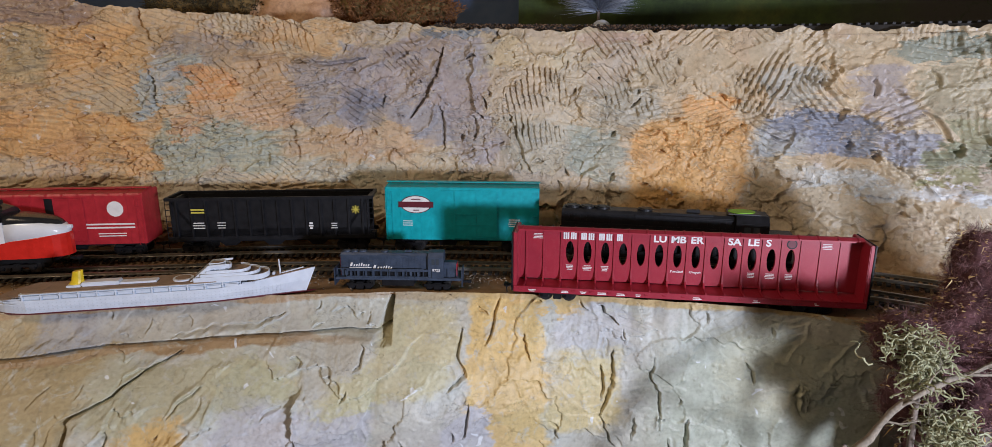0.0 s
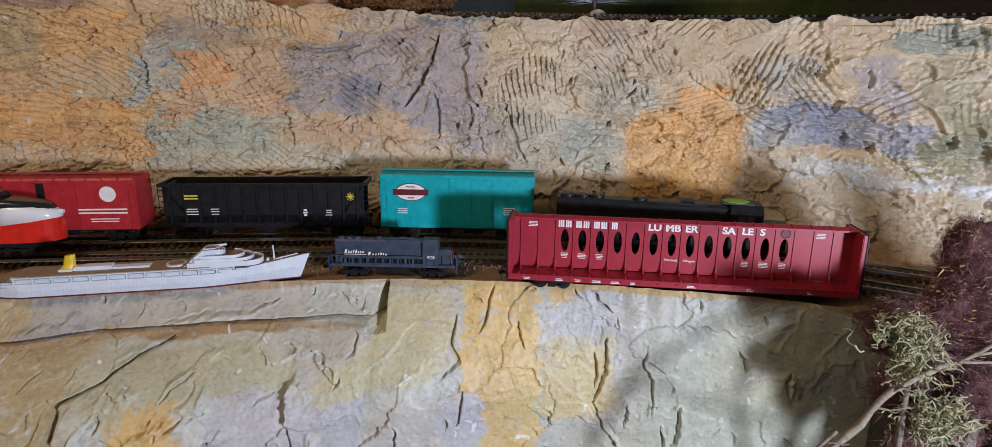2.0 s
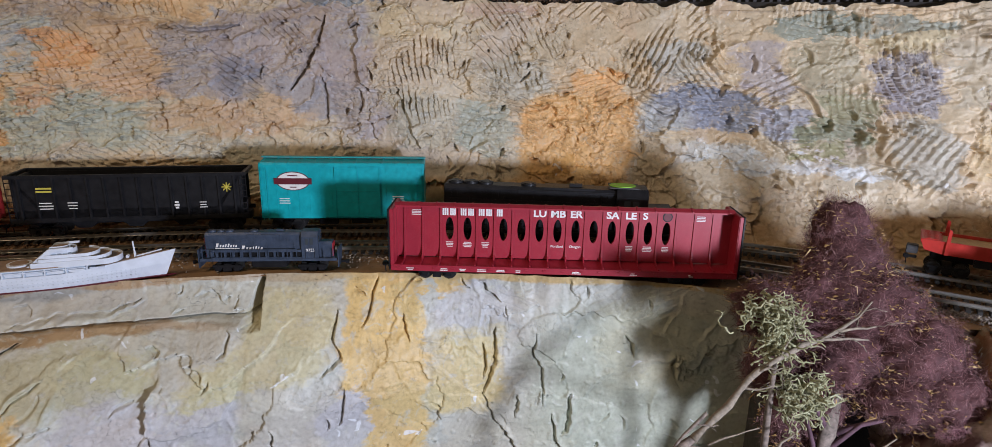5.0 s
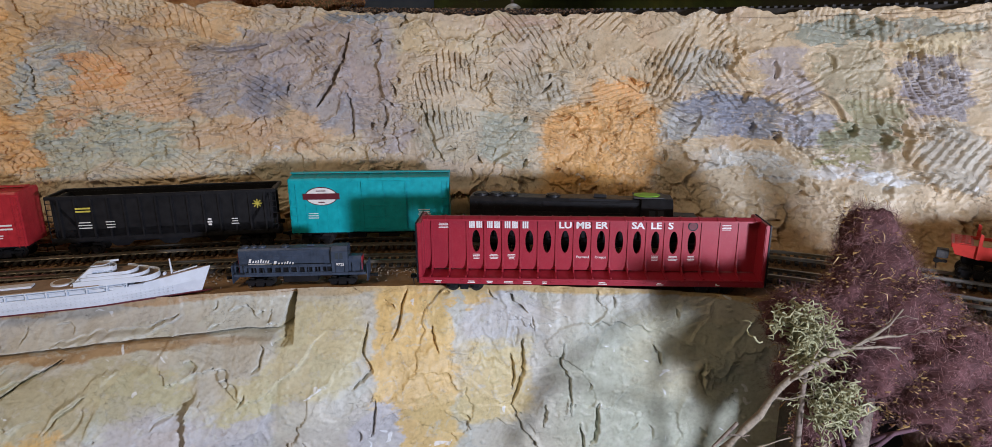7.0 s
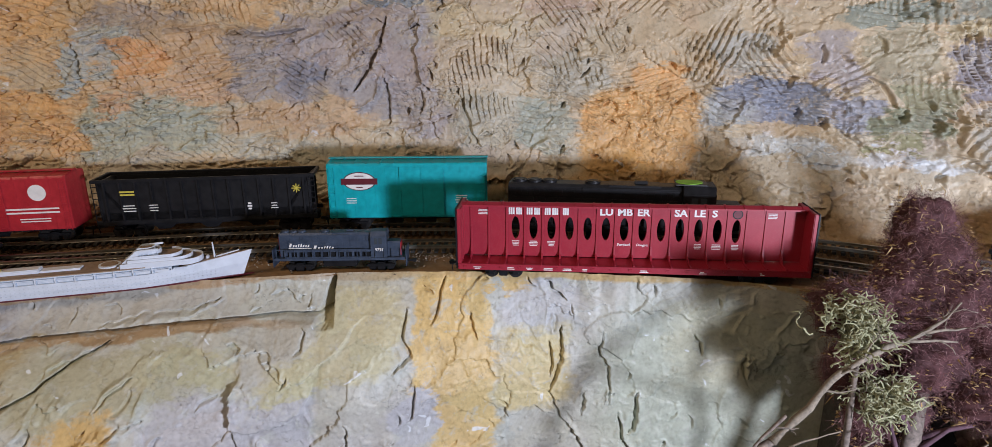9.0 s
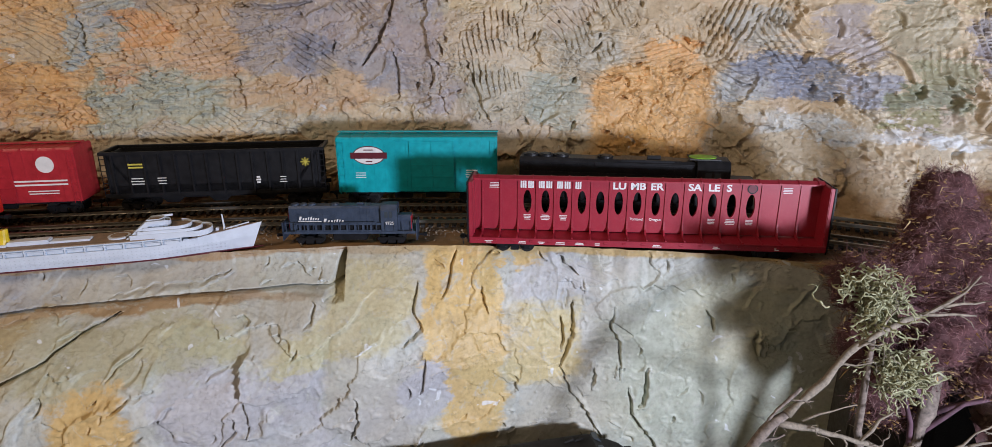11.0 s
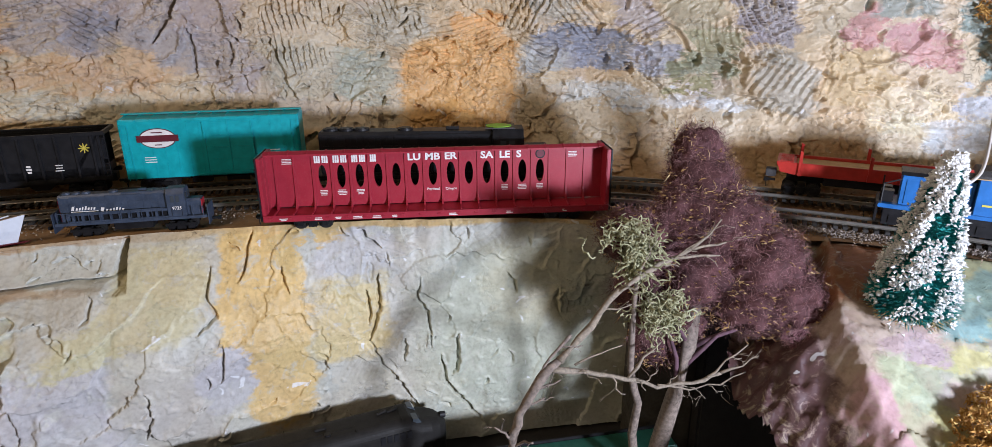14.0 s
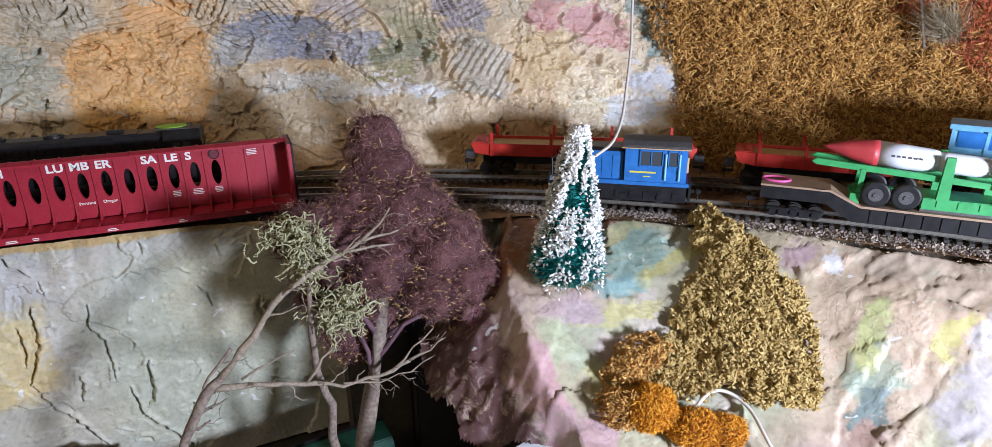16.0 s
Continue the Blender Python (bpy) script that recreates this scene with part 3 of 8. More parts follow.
# ---- large structure ----
def build_wall():
    u = np.concatenate([np.arange(-0.80, -0.62, 0.006), np.arange(-0.60, 0.62, 0.00074), np.arange(0.64, 0.95, 0.008)])
    v = np.linspace(0, 1, 284)
    X, T = np.meshgrid(u, v, indexing="ij")
    top = wall_top(X) + (fbm(X * 60, X * 0 + 3, 4, 5) - 0.5) * 0.012
    Z = -0.006 + T * (top + 0.006)
    r = (fbm(X * 9, Z * 9, 4, 1) - 0.5) * 0.020
    rough = np.clip((fbm(X * 20, Z * 26, 3, 14) - 0.47) * 7, 0, 1)
    r += (fbm(X * 90, Z * 130, 3, 2) - 0.5) * 0.0012 * (0.2 + 0.8 * rough)
    r += strokes(X, Z, (-0.66, 0.66, -0.01, 0.24), 210, 40, quiet=((-0.12, 0.155, 0.11, 0.05), (0.372, 0.165, 0.045, 0.03), (0.34, 0.045, 0.30, 0.042), (0.50, 0.085, 0.07, 0.05), (-0.02, 0.07, 0.06, 0.03)), level=-0.21)
    # crumbs and pits
    r += np.clip((fbm(X * 210, Z * 260, 2, 15) - 0.62) * 9, 0, 1) * 0.0013 * rough
    r -= np.clip((fbm(X * 200, Z * 240, 2, 6) - 0.71) * 16, 0, 1) * 0.0014
    streaky = np.clip((-0.19 - X) / 0.04, 0, 1) * np.clip((0.20 - Z) / 0.03, 0, 1)
    r += (laps(X, Z, 81, 24, 0.0024) + laps(X, Z, 84, 60, 0.0016, 5.0) * rough) * (1 - streaky)
    r += (laps(X * 0.35, Z * 1.5 - X * 0.25, 86, 30, 0.0030) + laps(X * 0.3, Z * 2.0 - X * 0.3, 88, 60, 0.0014, 5.0)) * streaky
    combs = (
        (-0.51, 0.178, 0.09, 0.035, 98, 0.0075, 0.0024), (-0.44, 0.138, 0.05, 0.018, 60, 0.0065, 0.0030), (-0.46, 0.105, 0.09, 0.030, 80, 0.0058, 0.0022), (-0.45, 0.071, 0.07, 0.012, 6, 0.0070, 0.0046),
        (-0.32, 0.214, 0.030, 0.012, 5, 0.0060, 0.0046), (-0.27, 0.205, 0.030, 0.012, 18, 0.0065, 0.0034), (-0.30, 0.150, 0.045, 0.022, 42, 0.0062, 0.0030), (-0.318, 0.085, 0.09, 0.030, 88, 0.0062, 0.0026),
        (-0.177, 0.134, 0.030, 0.015, 64, 0.0056, 0.0052), (-0.135, 0.182, 0.018, 0.012, 50, 0.0050, 0.0042), (-0.002, 0.142, 0.026, 0.026, 8, 0.0062, 0.0046), (0.000, 0.108, 0.022, 0.009, 12, 0.0052, 0.0034),
    )
    combs += (
        (0.074, 0.197, 0.036, 0.014, 42, 0.0050, 0.0038), (0.100, 0.160, 0.026, 0.020, 22, 0.0052, 0.0040), (0.062, 0.092, 0.034, 0.026, 84, 0.0058, 0.0034), (0.150, 0.115, 0.050, 0.016, 97, 0.0060, 0.0026),
        (0.235, 0.160, 0.030, 0.022, -32, 0.0056, 0.0048), (0.272, 0.152, 0.022, 0.020, 40, 0.0060, 0.0042), (0.270, 0.114, 0.052, 0.024, 82, 0.0052, 0.0046), (0.340, 0.108, 0.026, 0.020, 96, 0.0056, 0.0040),
        (0.374, 0.099, 0.034, 0.011, 90, 0.0052, 0.0042), (0.366, 0.187, 0.036, 0.010, 80, 0.0052, 0.0034), (0.430, 0.172, 0.030, 0.018, 2, 0.0062, 0.0052), (0.422, 0.136, 0.020, 0.032, 18, 0.0052, 0.0054),
        (0.440, 0.084, 0.030, 0.026, -38, 0.0056, 0.0044),
    )
    for n, (cu, cv, ru, rv, ang, pitch, amp) in enumerate(combs):
        r += comb(X, Z, cu, cv, ru, rv, ang, pitch, amp, 20 + n)
    r = stamp_cracks(X, Z, r, 75, 61, (-0.22, 0.6, 0.0, 0.21), 1.0, (0.004, 0.016), 0.0060, 0.0018, 0.0010)
    r = stamp_cracks(X, Z, r, 90, 62, (-0.6, 0.6, 0.0, 0.21), 0.1, (0.004, 0.014), 0.0055, 0.0022, 0.0010)
    # the open cracks that stand out
    r = crack(X, Z, r, [(-0.101, 0.192), (-0.107, 0.166), (-0.116, 0.145), (-0.131, 0.122)], 1, 0.0015, 0.0075, 0.0012)
    r = crack(X, Z, r, [(-0.101, 0.134), (-0.097, 0.117), (-0.095, 0.090)], 2)
    r = crack(X, Z, r, [(-0.064, 0.123), (-0.060, 0.111), (-0.063, 0.101)], 3)
    r = crack(X, Z, r, [(-0.027, 0.126), (-0.017, 0.100), (-0.010, 0.080), (-0.002, 0.070)], 4)
    r = crack(X, Z, r, [(-0.253, 0.179), (-0.218, 0.176), (-0.182, 0.182)], 5, 0.0013, 0.005, 0.0024)
    r = crack(X, Z, r, [(-0.250, 0.114), (-0.246, 0.102), (-0.238, 0.085)], 6)
    r = crack(X, Z, r, [(-0.394, 0.170), (-0.388, 0.152), (-0.384, 0.132)], 7, 0.0016, 0.006, 0.003)
    r = crack(X, Z, r, [(0.407, 0.112), (0.404, 0.084)], 8, 0.0016, 0.006)
    r = crack(X, Z, r, [(0.313, 0.163), (0.312, 0.148)], 9)
    r = crack(X, Z, r, [(0.346, 0.136), (0.358, 0.124), (0.364, 0.112)], 10, 0.0013, 0.005, 0.003)
    r = crack(X, Z, r, [(-0.415, 0.231), (-0.411, 0.215), (-0.398, 0.200)], 11, 0.002, 0.008)
    Y = wall_base(X) + 0.35 * Z - r
    ob = mesh_np("wall_rear", np.stack([X, Y, Z], -1).reshape(-1, 3), grid_faces(len(u), len(v)), M_wall)
    tagged(ob, "rough plaster cliff hand-painted in tan, orange and grey", "wall", kind="structure")


def build_cliff():
    u = np.concatenate([np.arange(-0.75, -0.44, 0.005), np.arange(-0.44, 0.37, 0.0008)])
    v = np.concatenate([np.linspace(0, 0.2, 66), np.linspace(0.2, 1, 226)[1:]])
    X, T = np.meshgrid(u, v, indexing="ij")
    E, F = edge_y(X) + (fbm(X * 50, X * 0, 4, 33) - 0.5) * 0.005, face_y(X)
    step = np.clip((-0.094 - X) / 0.003, 0, 1)
    # ragged profile of a stepped band: face, dark seam, thin shelf, lower face
    wob = (fbm(X * 18, X * 0, 5, 3) - 0.5)
    zb = -0.0255 + 0.006 * wob
    C = seam_y(X) + 0.006 * (fbm(X * 30, X * 0, 4, 4) - 0.5)
    S = np.minimum(C + 0.35 * (shelf_y(X) - seam_y(X)) + 0.008 * (fbm(X * 26, X * 0, 4, 5) - 0.5), C - 0.001)
    near = np.clip((X + 0.135) / 0.04, 0, 1)
    S = np.minimum(S * (1 - near) + (E + (F - E) * 0.47) * near, C - 0.001)
    q = np.clip(T / 0.13, 0, 1)
    s_ = np.clip((T - 0.13) / 0.06, 0, 1)
    w = np.clip((T - 0.19) / 0.81, 0, 1)
    y1 = E + (C - E) * q**1.5 + (S - C) * s_ + (F - S) * (1 - (1 - np.clip(w / 0.36, 0, 1)) ** 1.6)
    z1 = zb * q**0.8 - 0.004 * s_ - 0.1655 * w
    k = np.clip(T / 0.19, 0, 1)
    z2 = -0.032 * k - 0.163 * w
    y2 = E + (F - E) * (1 - (1 - np.clip(-z2 / 0.085, 0, 1)) ** 1.6)
    Y, Z = y1 * step + y2 * (1 - step), z1 * step + z2 * (1 - step) - 0.001
    r = (fbm(X * 14, Z * 14, 4, 8) - 0.5) * 0.010 + (fbm(X * 60, Z * 30, 3, 9) - 0.5) * 0.0013
    r += strokes(X, Z * 0.7, (-0.5, 0.38, -0.15, 0.0), 110, 90, (0.0003, 0.0008), (0.003, 0.006), 0.25, 0.0016) * (0.55 + 1.2 * np.clip((-0.05 - X) / 0.1, 0, 1))
    r += np.clip((fbm(X * 210, Z * 210, 2, 15) - 0.70) * 9, 0, 1) * 0.0006
    r = stamp_cracks(X, Z, r, 55, 71, (-0.42, 0.33, -0.17, -0.004), 1.0, (0.004, 0.013), 0.0028, 0.0012, 0.0005)
    r = stamp_cracks(X, Z, r, 22, 74, (-0.42, -0.10, -0.10, -0.004), 0.1, (0.006, 0.022), 0.0024, 0.0016, 0.0007)
    r = stamp_cracks(X, Z, r, 24, 73, (-0.42, 0.33, -0.17, -0.004), 0.15, (0.004, 0.014), 0.0026, 0.0012, 0.0008)
    # the cracks that stand out
    r = crack(X, Z, r, [(0.079, -0.043), (0.079, -0.063), (0.075, -0.081), (0.071, -0.091)], 21, 0.0009, 0.0045)
    r = crack(X, Z, r, [(0.071, -0.091), (0.077, -0.112), (0.093, -0.136), (0.106, -0.160)], 22, 0.0007, 0.0034)
    r = crack(X, Z, r, [(0.125, -0.113), (0.129, -0.137), (0.137, -0.149), (0.160, -0.183)], 23, 0.0009, 0.0045)
    r = crack(X, Z, r, [(0.139, -0.096), (0.138, -0.113), (0.138, -0.128), (0.134, -0.130)], 24, 0.0010, 0.0045)
    r = crack(X, Z, r, [(0.221, -0.062), (0.218, -0.072), (0.222, -0.082)], 25, 0.0009, 0.0037)
    r = crack(X, Z, r, [(0.068, -0.005), (0.070, -0.013), (0.082, -0.021)], 26, 0.0008, 0.0037, 0.002)
    r = crack(X, Z, r, [(-0.039, -0.025), (-0.040, -0.041), (-0.033, -0.053), (-0.044, -0.063)], 27, 0.0009, 0.0037, 0.0024)
    r = crack(X, Z, r, [(-0.028, -0.074), (-0.031, -0.088), (-0.033, -0.101)], 28, 0.0007, 0.0034)
    r = crack(X, Z, r, [(-0.011, -0.004), (-0.015, -0.014), (-0.015, -0.026), (-0.019, -0.034)], 29, 0.0007, 0.0037, 0.0024)
    r = crack(X, Z, r, [(0.009, -0.029), (0.012, -0.040), (0.015, -0.046)], 30, 0.0007, 0.0034)
    r = crack(X, Z, r, [(-0.151, -0.064), (-0.150, -0.079), (-0.146, -0.100), (-0.146, -0.115)], 31, 0.0006, 0.0037, 0.0026)
    r = crack(X, Z, r, [(-0.162, -0.039), (-0.156, -0.041), (-0.155, -0.044)], 32, 0.0011, 0.0045)
    r = crack(X, Z, r, [(-0.229, -0.061), (-0.222, -0.053), (-0.214, -0.047)], 33, 0.0007, 0.0034)
    r = crack(X, Z, r, [(-0.111, -0.031), (-0.110, -0.043), (-0.114, -0.046)], 34, 0.0007, 0.0034)
    r = crack(X, Z, r, [(-0.077, -0.098), (-0.078, -0.119), (-0.084, -0.134)], 35, 0.0007, 0.0034)
    r = crack(X, Z, r, [(0.112, -0.045), (0.108, -0.062), (0.116, -0.074), (0.118, -0.104)], 36, 0.0006, 0.0034)
    r = crack(X, Z, r, [(0.097, -0.095), (0.098, -0.104), (0.096, -0.113)], 37, 0.0007, 0.0034)
    r = crack(X, Z, r, [(0.069, -0.053), (0.072, -0.064), (0.071, -0.078)], 38, 0.0007, 0.0034)
    r = crack(X, Z, r, [(0.180, -0.046), (0.185, -0.054), (0.187, -0.063)], 39, 0.0007, 0.0034)
    r = crack(X, Z, r, [(-0.200, -0.070), (-0.210, -0.071), (-0.222, -0.078)], 40, 0.0007, 0.0034)
    r = crack(X, Z, r, [(-0.268, -0.041), (-0.254, -0.037), (-0.238, -0.030)], 41, 0.0008, 0.0034)
    r = crack(X, Z, r, [(-0.155, -0.097), (-0.154, -0.107), (-0.163, -0.117)], 42, 0.0007, 0.0034)
    r = crack(X, Z, r, [(-0.178, -0.014), (-0.196, -0.020), (-0.224, -0.019), (-0.250, -0.023)], 43, 0.0007, 0.0023, 0.003)
    # the seam under the band, the notch, one deep fissure
    r -= step * np.exp(-(((T - 0.133 - 0.006 * wob) / 0.007) ** 2)) * 0.010
    r -= np.clip(1.5 - np.abs(X + 0.0975) / (0.0012 + 0.004 * np.clip(-Z / 0.03, 0, 1)), 0, 1) * (Z > -0.032) * 0.016
    run = np.interp(Z, [-0.13, -0.10, -0.081, -0.059, -0.051, -0.040, -0.027], [-0.270, -0.283, -0.283, -0.290, -0.275, -0.260, -0.234]) + (fbm(Z * 120, Z * 0 + 2, 4, 19) - 0.5) * 0.010
    wide = 0.0006 + 0.0034 * np.clip((-0.035 - Z) / 0.03, 0, 1) * fbm(X * 90, Z * 90, 3, 18)
    r -= np.clip(1.4 - np.abs(X - run) / wide, 0, 1) * ((Z < -0.029) & (Z > -0.13)) * step * 0.014
    fade = np.clip(T / 0.03, 0, 1)
    ob = mesh_np("wall_front_cliff", np.stack([X, Y - r * fade, Z], -1).reshape(-1, 3), grid_faces(len(u), len(v)), M_cliff)
    tagged(ob, "plaster cliff face painted cream, grey and yellow ochre", "cliff", kind="structure")


def ledge_front(x):
    return np.interp(x, [-0.9, 0.24, 0.33, 0.37, 0.417, 0.452, 0.501, 0.538, 0.561, 0.621, 0.8], [0, 0, -0.05, -0.055, -0.064, -0.086, -0.118, -0.143, -0.170, -0.238, -0.445])


def build_ground():
    u = np.arange(-0.8, 0.9, 0.006)
    v = np.linspace(0, 1, 40)
    X, T = np.meshgrid(u, v, indexing="ij")
    lo = np.where(X < 0.25, edge_y(X), ledge_front(X)) + 0.0005
    hi = wall_base(X) + 0.02
    Y = lo + (hi - lo) * T
    Z = -0.003 + (fbm(X * 60, Y * 60, 3, 4) - 0.5) * 0.0022
    ob = mesh_np("ground_ledge", np.stack([X, Y, Z], -1).reshape(-1, 3), grid_faces(len(u), len(v)), M_ground)
    tagged(ob, "bare brown ledge under the tracks", "ground", kind="structure")


def lip_x(Y):
    return np.interp(Y, [-0.5, -0.25, -0.214, -0.19, -0.165, -0.13, -0.1, -0.05], [0.40, 0.388, 0.374, 0.367, 0.363, 0.366, 0.374, 0.40]) + (fbm(Y * 45, Y * 0, 4, 17) - 0.5) * 0.012


def prom_z(X, Y):
    d = np.minimum(ledge_front(X), -0.092) - Y
    z = -0.005 - np.interp(d, [-0.1, 0, 0.05, 0.10, 0.16, 0.3], [0, 0, 0.022, 0.064, 0.097, 0.15])
    k = np.clip((lip_x(Y) - X) / 0.055, 0, 1)
    return z - np.clip(k * 6, 0, 1) * 0.010 - k * 0.055


def build_promontory():
    u = np.arange(0.29, 0.80, 0.0015)
    v = np.arange(-0.42, -0.02, 0.0015)
    X, Y = np.meshgrid(u, v, indexing="ij")
    Z = prom_z(X, Y) + (fbm(X * 25, Y * 25, 4, 12) - 0.5) * 0.008 + strokes(X, Y, (0.3, 0.75, -0.4, -0.05), 110, 55, (0.0002, 0.0008), (0.004, 0.008), 0.5, 0.0012) * 0.8
    Z = stamp_cracks(X, Y, Z, 40, 57, (0.38, 0.66, -0.34, -0.09), 0.3, (0.01, 0.030), 0.0007, 0.0008, 0.0020)
    side = np.clip((lip_x(Y) - X) / 0.01, 0, 1)
    Z += side * ((fbm(X * 70, Y * 70, 3, 44) - 0.5) * 0.020)
    over = Y > ledge_front(X) + 0.004
    Z = np.where(over, np.minimum(Z, -0.009), Z)
    # the overhanging slope breaks off in a ragged edge
    reach = np.interp(Y, [-0.5, -0.214, -0.19, -0.165, -0.125, -0.09], [0.004, 0.006, 0.020, 0.046, 0.060, 0.060]) + (fbm(Y * 60, Y * 0, 3, 27) - 0.5) * 0.016
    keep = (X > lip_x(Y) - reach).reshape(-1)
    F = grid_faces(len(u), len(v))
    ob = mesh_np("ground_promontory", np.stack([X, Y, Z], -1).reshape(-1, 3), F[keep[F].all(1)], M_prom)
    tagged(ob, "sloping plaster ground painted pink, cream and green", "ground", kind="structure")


build_wall()
build_cliff()
build_ground()
build_promontory()
# lower level closed by a near-black sheet, its darkness held in the colour
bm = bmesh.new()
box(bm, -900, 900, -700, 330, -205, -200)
tagged(finish("floor_lower", bm, M_dark), "near-black sheet, darkness of the lower level in its colour", "floor", kind="structure")
# solid blocks: the shade of recess and opening is put into their colour
for lab, m, x0, x1, y0 in (("dark olive block behind the trunks, shade of the recess in its colour", M_olive_shade, 274, 322, -40), ("solid black block standing in for the dark opening under the ledge", M_dark, 322, 470, -52)):
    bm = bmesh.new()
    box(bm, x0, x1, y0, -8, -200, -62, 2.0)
    tagged(finish("wall_tunnel_shade", bm, m), lab, "tunnel", kind="structure")


# ---- paints ----
M_red = plain("oxide_red_plastic", (0.33, 0.016, 0.035), 0.42, var=0.07, dust=0.05)
M_red2 = plain("bright_red_plastic", (0.42, 0.02, 0.03), 0.45)
M_flat = plain("scarlet_plastic", (0.46, 0.03, 0.022), 0.4)
M_nose = plain("dull_red_plastic", (0.38, 0.035, 0.04), 0.5)
M_teal = plain("teal_plastic", (0.0, 0.37, 0.42), 0.42)
M_blk = plain("black_plastic", (0.010, 0.010, 0.012), 0.45, var=0.3, gloss=0.3)
M_blk2 = plain("weathered_black_plastic", (0.014, 0.013, 0.012), 0.6, dust=0.02, gloss=0.2)
M_dkgrey = plain("dark_grey_plastic", (0.045, 0.045, 0.05), 0.55, dust=0.15)
M_slate = plain("slate_blue_plastic", (0.038, 0.055, 0.090), 0.46, var=0.3, dust=0.05)
M_blue = plain("blue_plastic", (0.02, 0.14, 0.42), 0.38)
M_sky = plain("pale_blue_plastic", (0.16, 0.42, 0.66), 0.42)
M_green = plain("green_plastic", (0.03, 0.27, 0.085), 0.45)
M_white = plain("white_plastic", (0.66, 0.70, 0.77), 0.42, var=0.08)
M_ink = plain("white_ink", (0.78, 0.76, 0.74), 0.6, var=0.1)
M_deck = plain("brown_deck", (0.28, 0.19, 0.13), 0.7)
M_wood = plain("ply_deck", (0.50, 0.32, 0.15), 0.7)
M_yel = plain("yellow_plastic", (0.72, 0.50, 0.02), 0.4)
M_maroon = plain("maroon_plastic", (0.12, 0.01, 0.02), 0.5)
M_pink = plain("magenta_rubber", (0.65, 0.10, 0.32), 0.5)
M_lime = plain("lime_sticker", (0.25, 0.60, 0.03), 0.5)
M_yink = plain("yellow_ink", (0.62, 0.52, 0.08), 0.6)
M_rail = plain("nickel_rail", (0.42, 0.40, 0.36), 0.35, metal=0.9, scale=300)
M_tie = plain("black_tie", (0.020, 0.017, 0.015), 0.65, var=0.4)
M_ply = plain("weathered_board", (0.42, 0.32, 0.22), 0.8)
M_glass, gnt, gb = mat("dark_window_glass")
gb.inputs["Base Color"].default_value = (0.05, 0.06, 0.07, 1)
gb.inputs["Roughness"].default_value = 0.08
M_wheel = plain("dark_metal_wheel", (0.035, 0.033, 0.032), 0.4, metal=0.4)


def island(name, stops, rough=0.85, scale=40.0):
    """Loose natural stuff, each bit with a tint of its own."""
    m, nt, b = mat(name)
    geo = nt.nodes.new("ShaderNodeNewGeometry")
    n = noise_node(nt, scale)
    a = nt.nodes.new("ShaderNodeMath")
    a.operation = "MULTIPLY_ADD"
    ln(nt, geo.outputs["Random Per Island"], a.inputs[0])
    a.inputs[1].default_value = 0.55
    m2 = nt.nodes.new("ShaderNodeMath")
    m2.operation = "MULTIPLY"
    ln(nt, n.outputs[0], m2.inputs[0])
    m2.inputs[1].default_value = 0.5
    ln(nt, m2.outputs[0], a.inputs[2])
    ln(nt, ramp(nt, a.outputs[0], stops), b.inputs["Base Color"])
    b.inputs["Roughness"].default_value = rough
    return m


M_moss = island("ochre_moss", [(0.18, (0.20, 0.085, 0.02)), (0.42, (0.42, 0.21, 0.05)), (0.62, (0.56, 0.32, 0.085)), (0.88, (0.66, 0.44, 0.16))], scale=34.0)
M_moss2 = island("olive_moss", [(0.15, (0.29, 0.20, 0.065)), (0.5, (0.40, 0.285, 0.10)), (0.9, (0.49, 0.375, 0.16))])
M_pinkfuzz = island("pink_fibre", [(0.15, (0.22, 0.08, 0.11)), (0.5, (0.42, 0.20, 0.24)), (0.9, (0.58, 0.42, 0.38))])
M_amber = island("amber_moss", [(0.15, (0.30, 0.11, 0.01)), (0.5, (0.60, 0.25, 0.01)), (0.9, (0.72, 0.36, 0.03))])
M_rust = island("rust_moss", [(0.15, (0.14, 0.03, 0.02)), (0.5, (0.40, 0.08, 0.03)), (0.9, (0.50, 0.16, 0.06))])
M_fuzz = island("purple_fibre", [(0.20, (0.030, 0.012, 0.012)), (0.42, (0.105, 0.040, 0.040)), (0.58, (0.20, 0.080, 0.083)), (0.82, (0.41, 0.25, 0.24))], scale=55.0)
M_fleck = island("straw_flecks", [(0.2, (0.32, 0.18, 0.06)), (0.6, (0.54, 0.36, 0.15)), (0.9, (0.68, 0.54, 0.30))])
M_lichen = island("pale_lichen", [(0.2, (0.20, 0.18, 0.09)), (0.6, (0.37, 0.37, 0.22)), (0.9, (0.52, 0.51, 0.34))])
M_needle = island("teal_bristles", [(0.2, (0.0, 0.09, 0.09)), (0.6, (0.005, 0.22, 0.21)), (0.9, (0.02, 0.36, 0.33))])
M_snow = island("white_flock", [(0.2, (0.70, 0.70, 0.68)), (0.9, (0.86, 0.86, 0.86))])
M_stone = island("ballast_stone", [(0.15, (0.05, 0.035, 0.025)), (0.5, (0.22, 0.16, 0.11)), (0.9, (0.46, 0.38, 0.28))], scale=200)
M_stone3 = island("pink_ballast", [(0.15, (0.07, 0.055, 0.05)), (0.5, (0.23, 0.19, 0.165)), (0.9, (0.38, 0.33, 0.29))], scale=200)
M_stone2 = island("brown_ballast", [(0.15, (0.05, 0.026, 0.016)), (0.5, (0.18, 0.105, 0.063)), (0.9, (0.35, 0.225, 0.135))], scale=200)
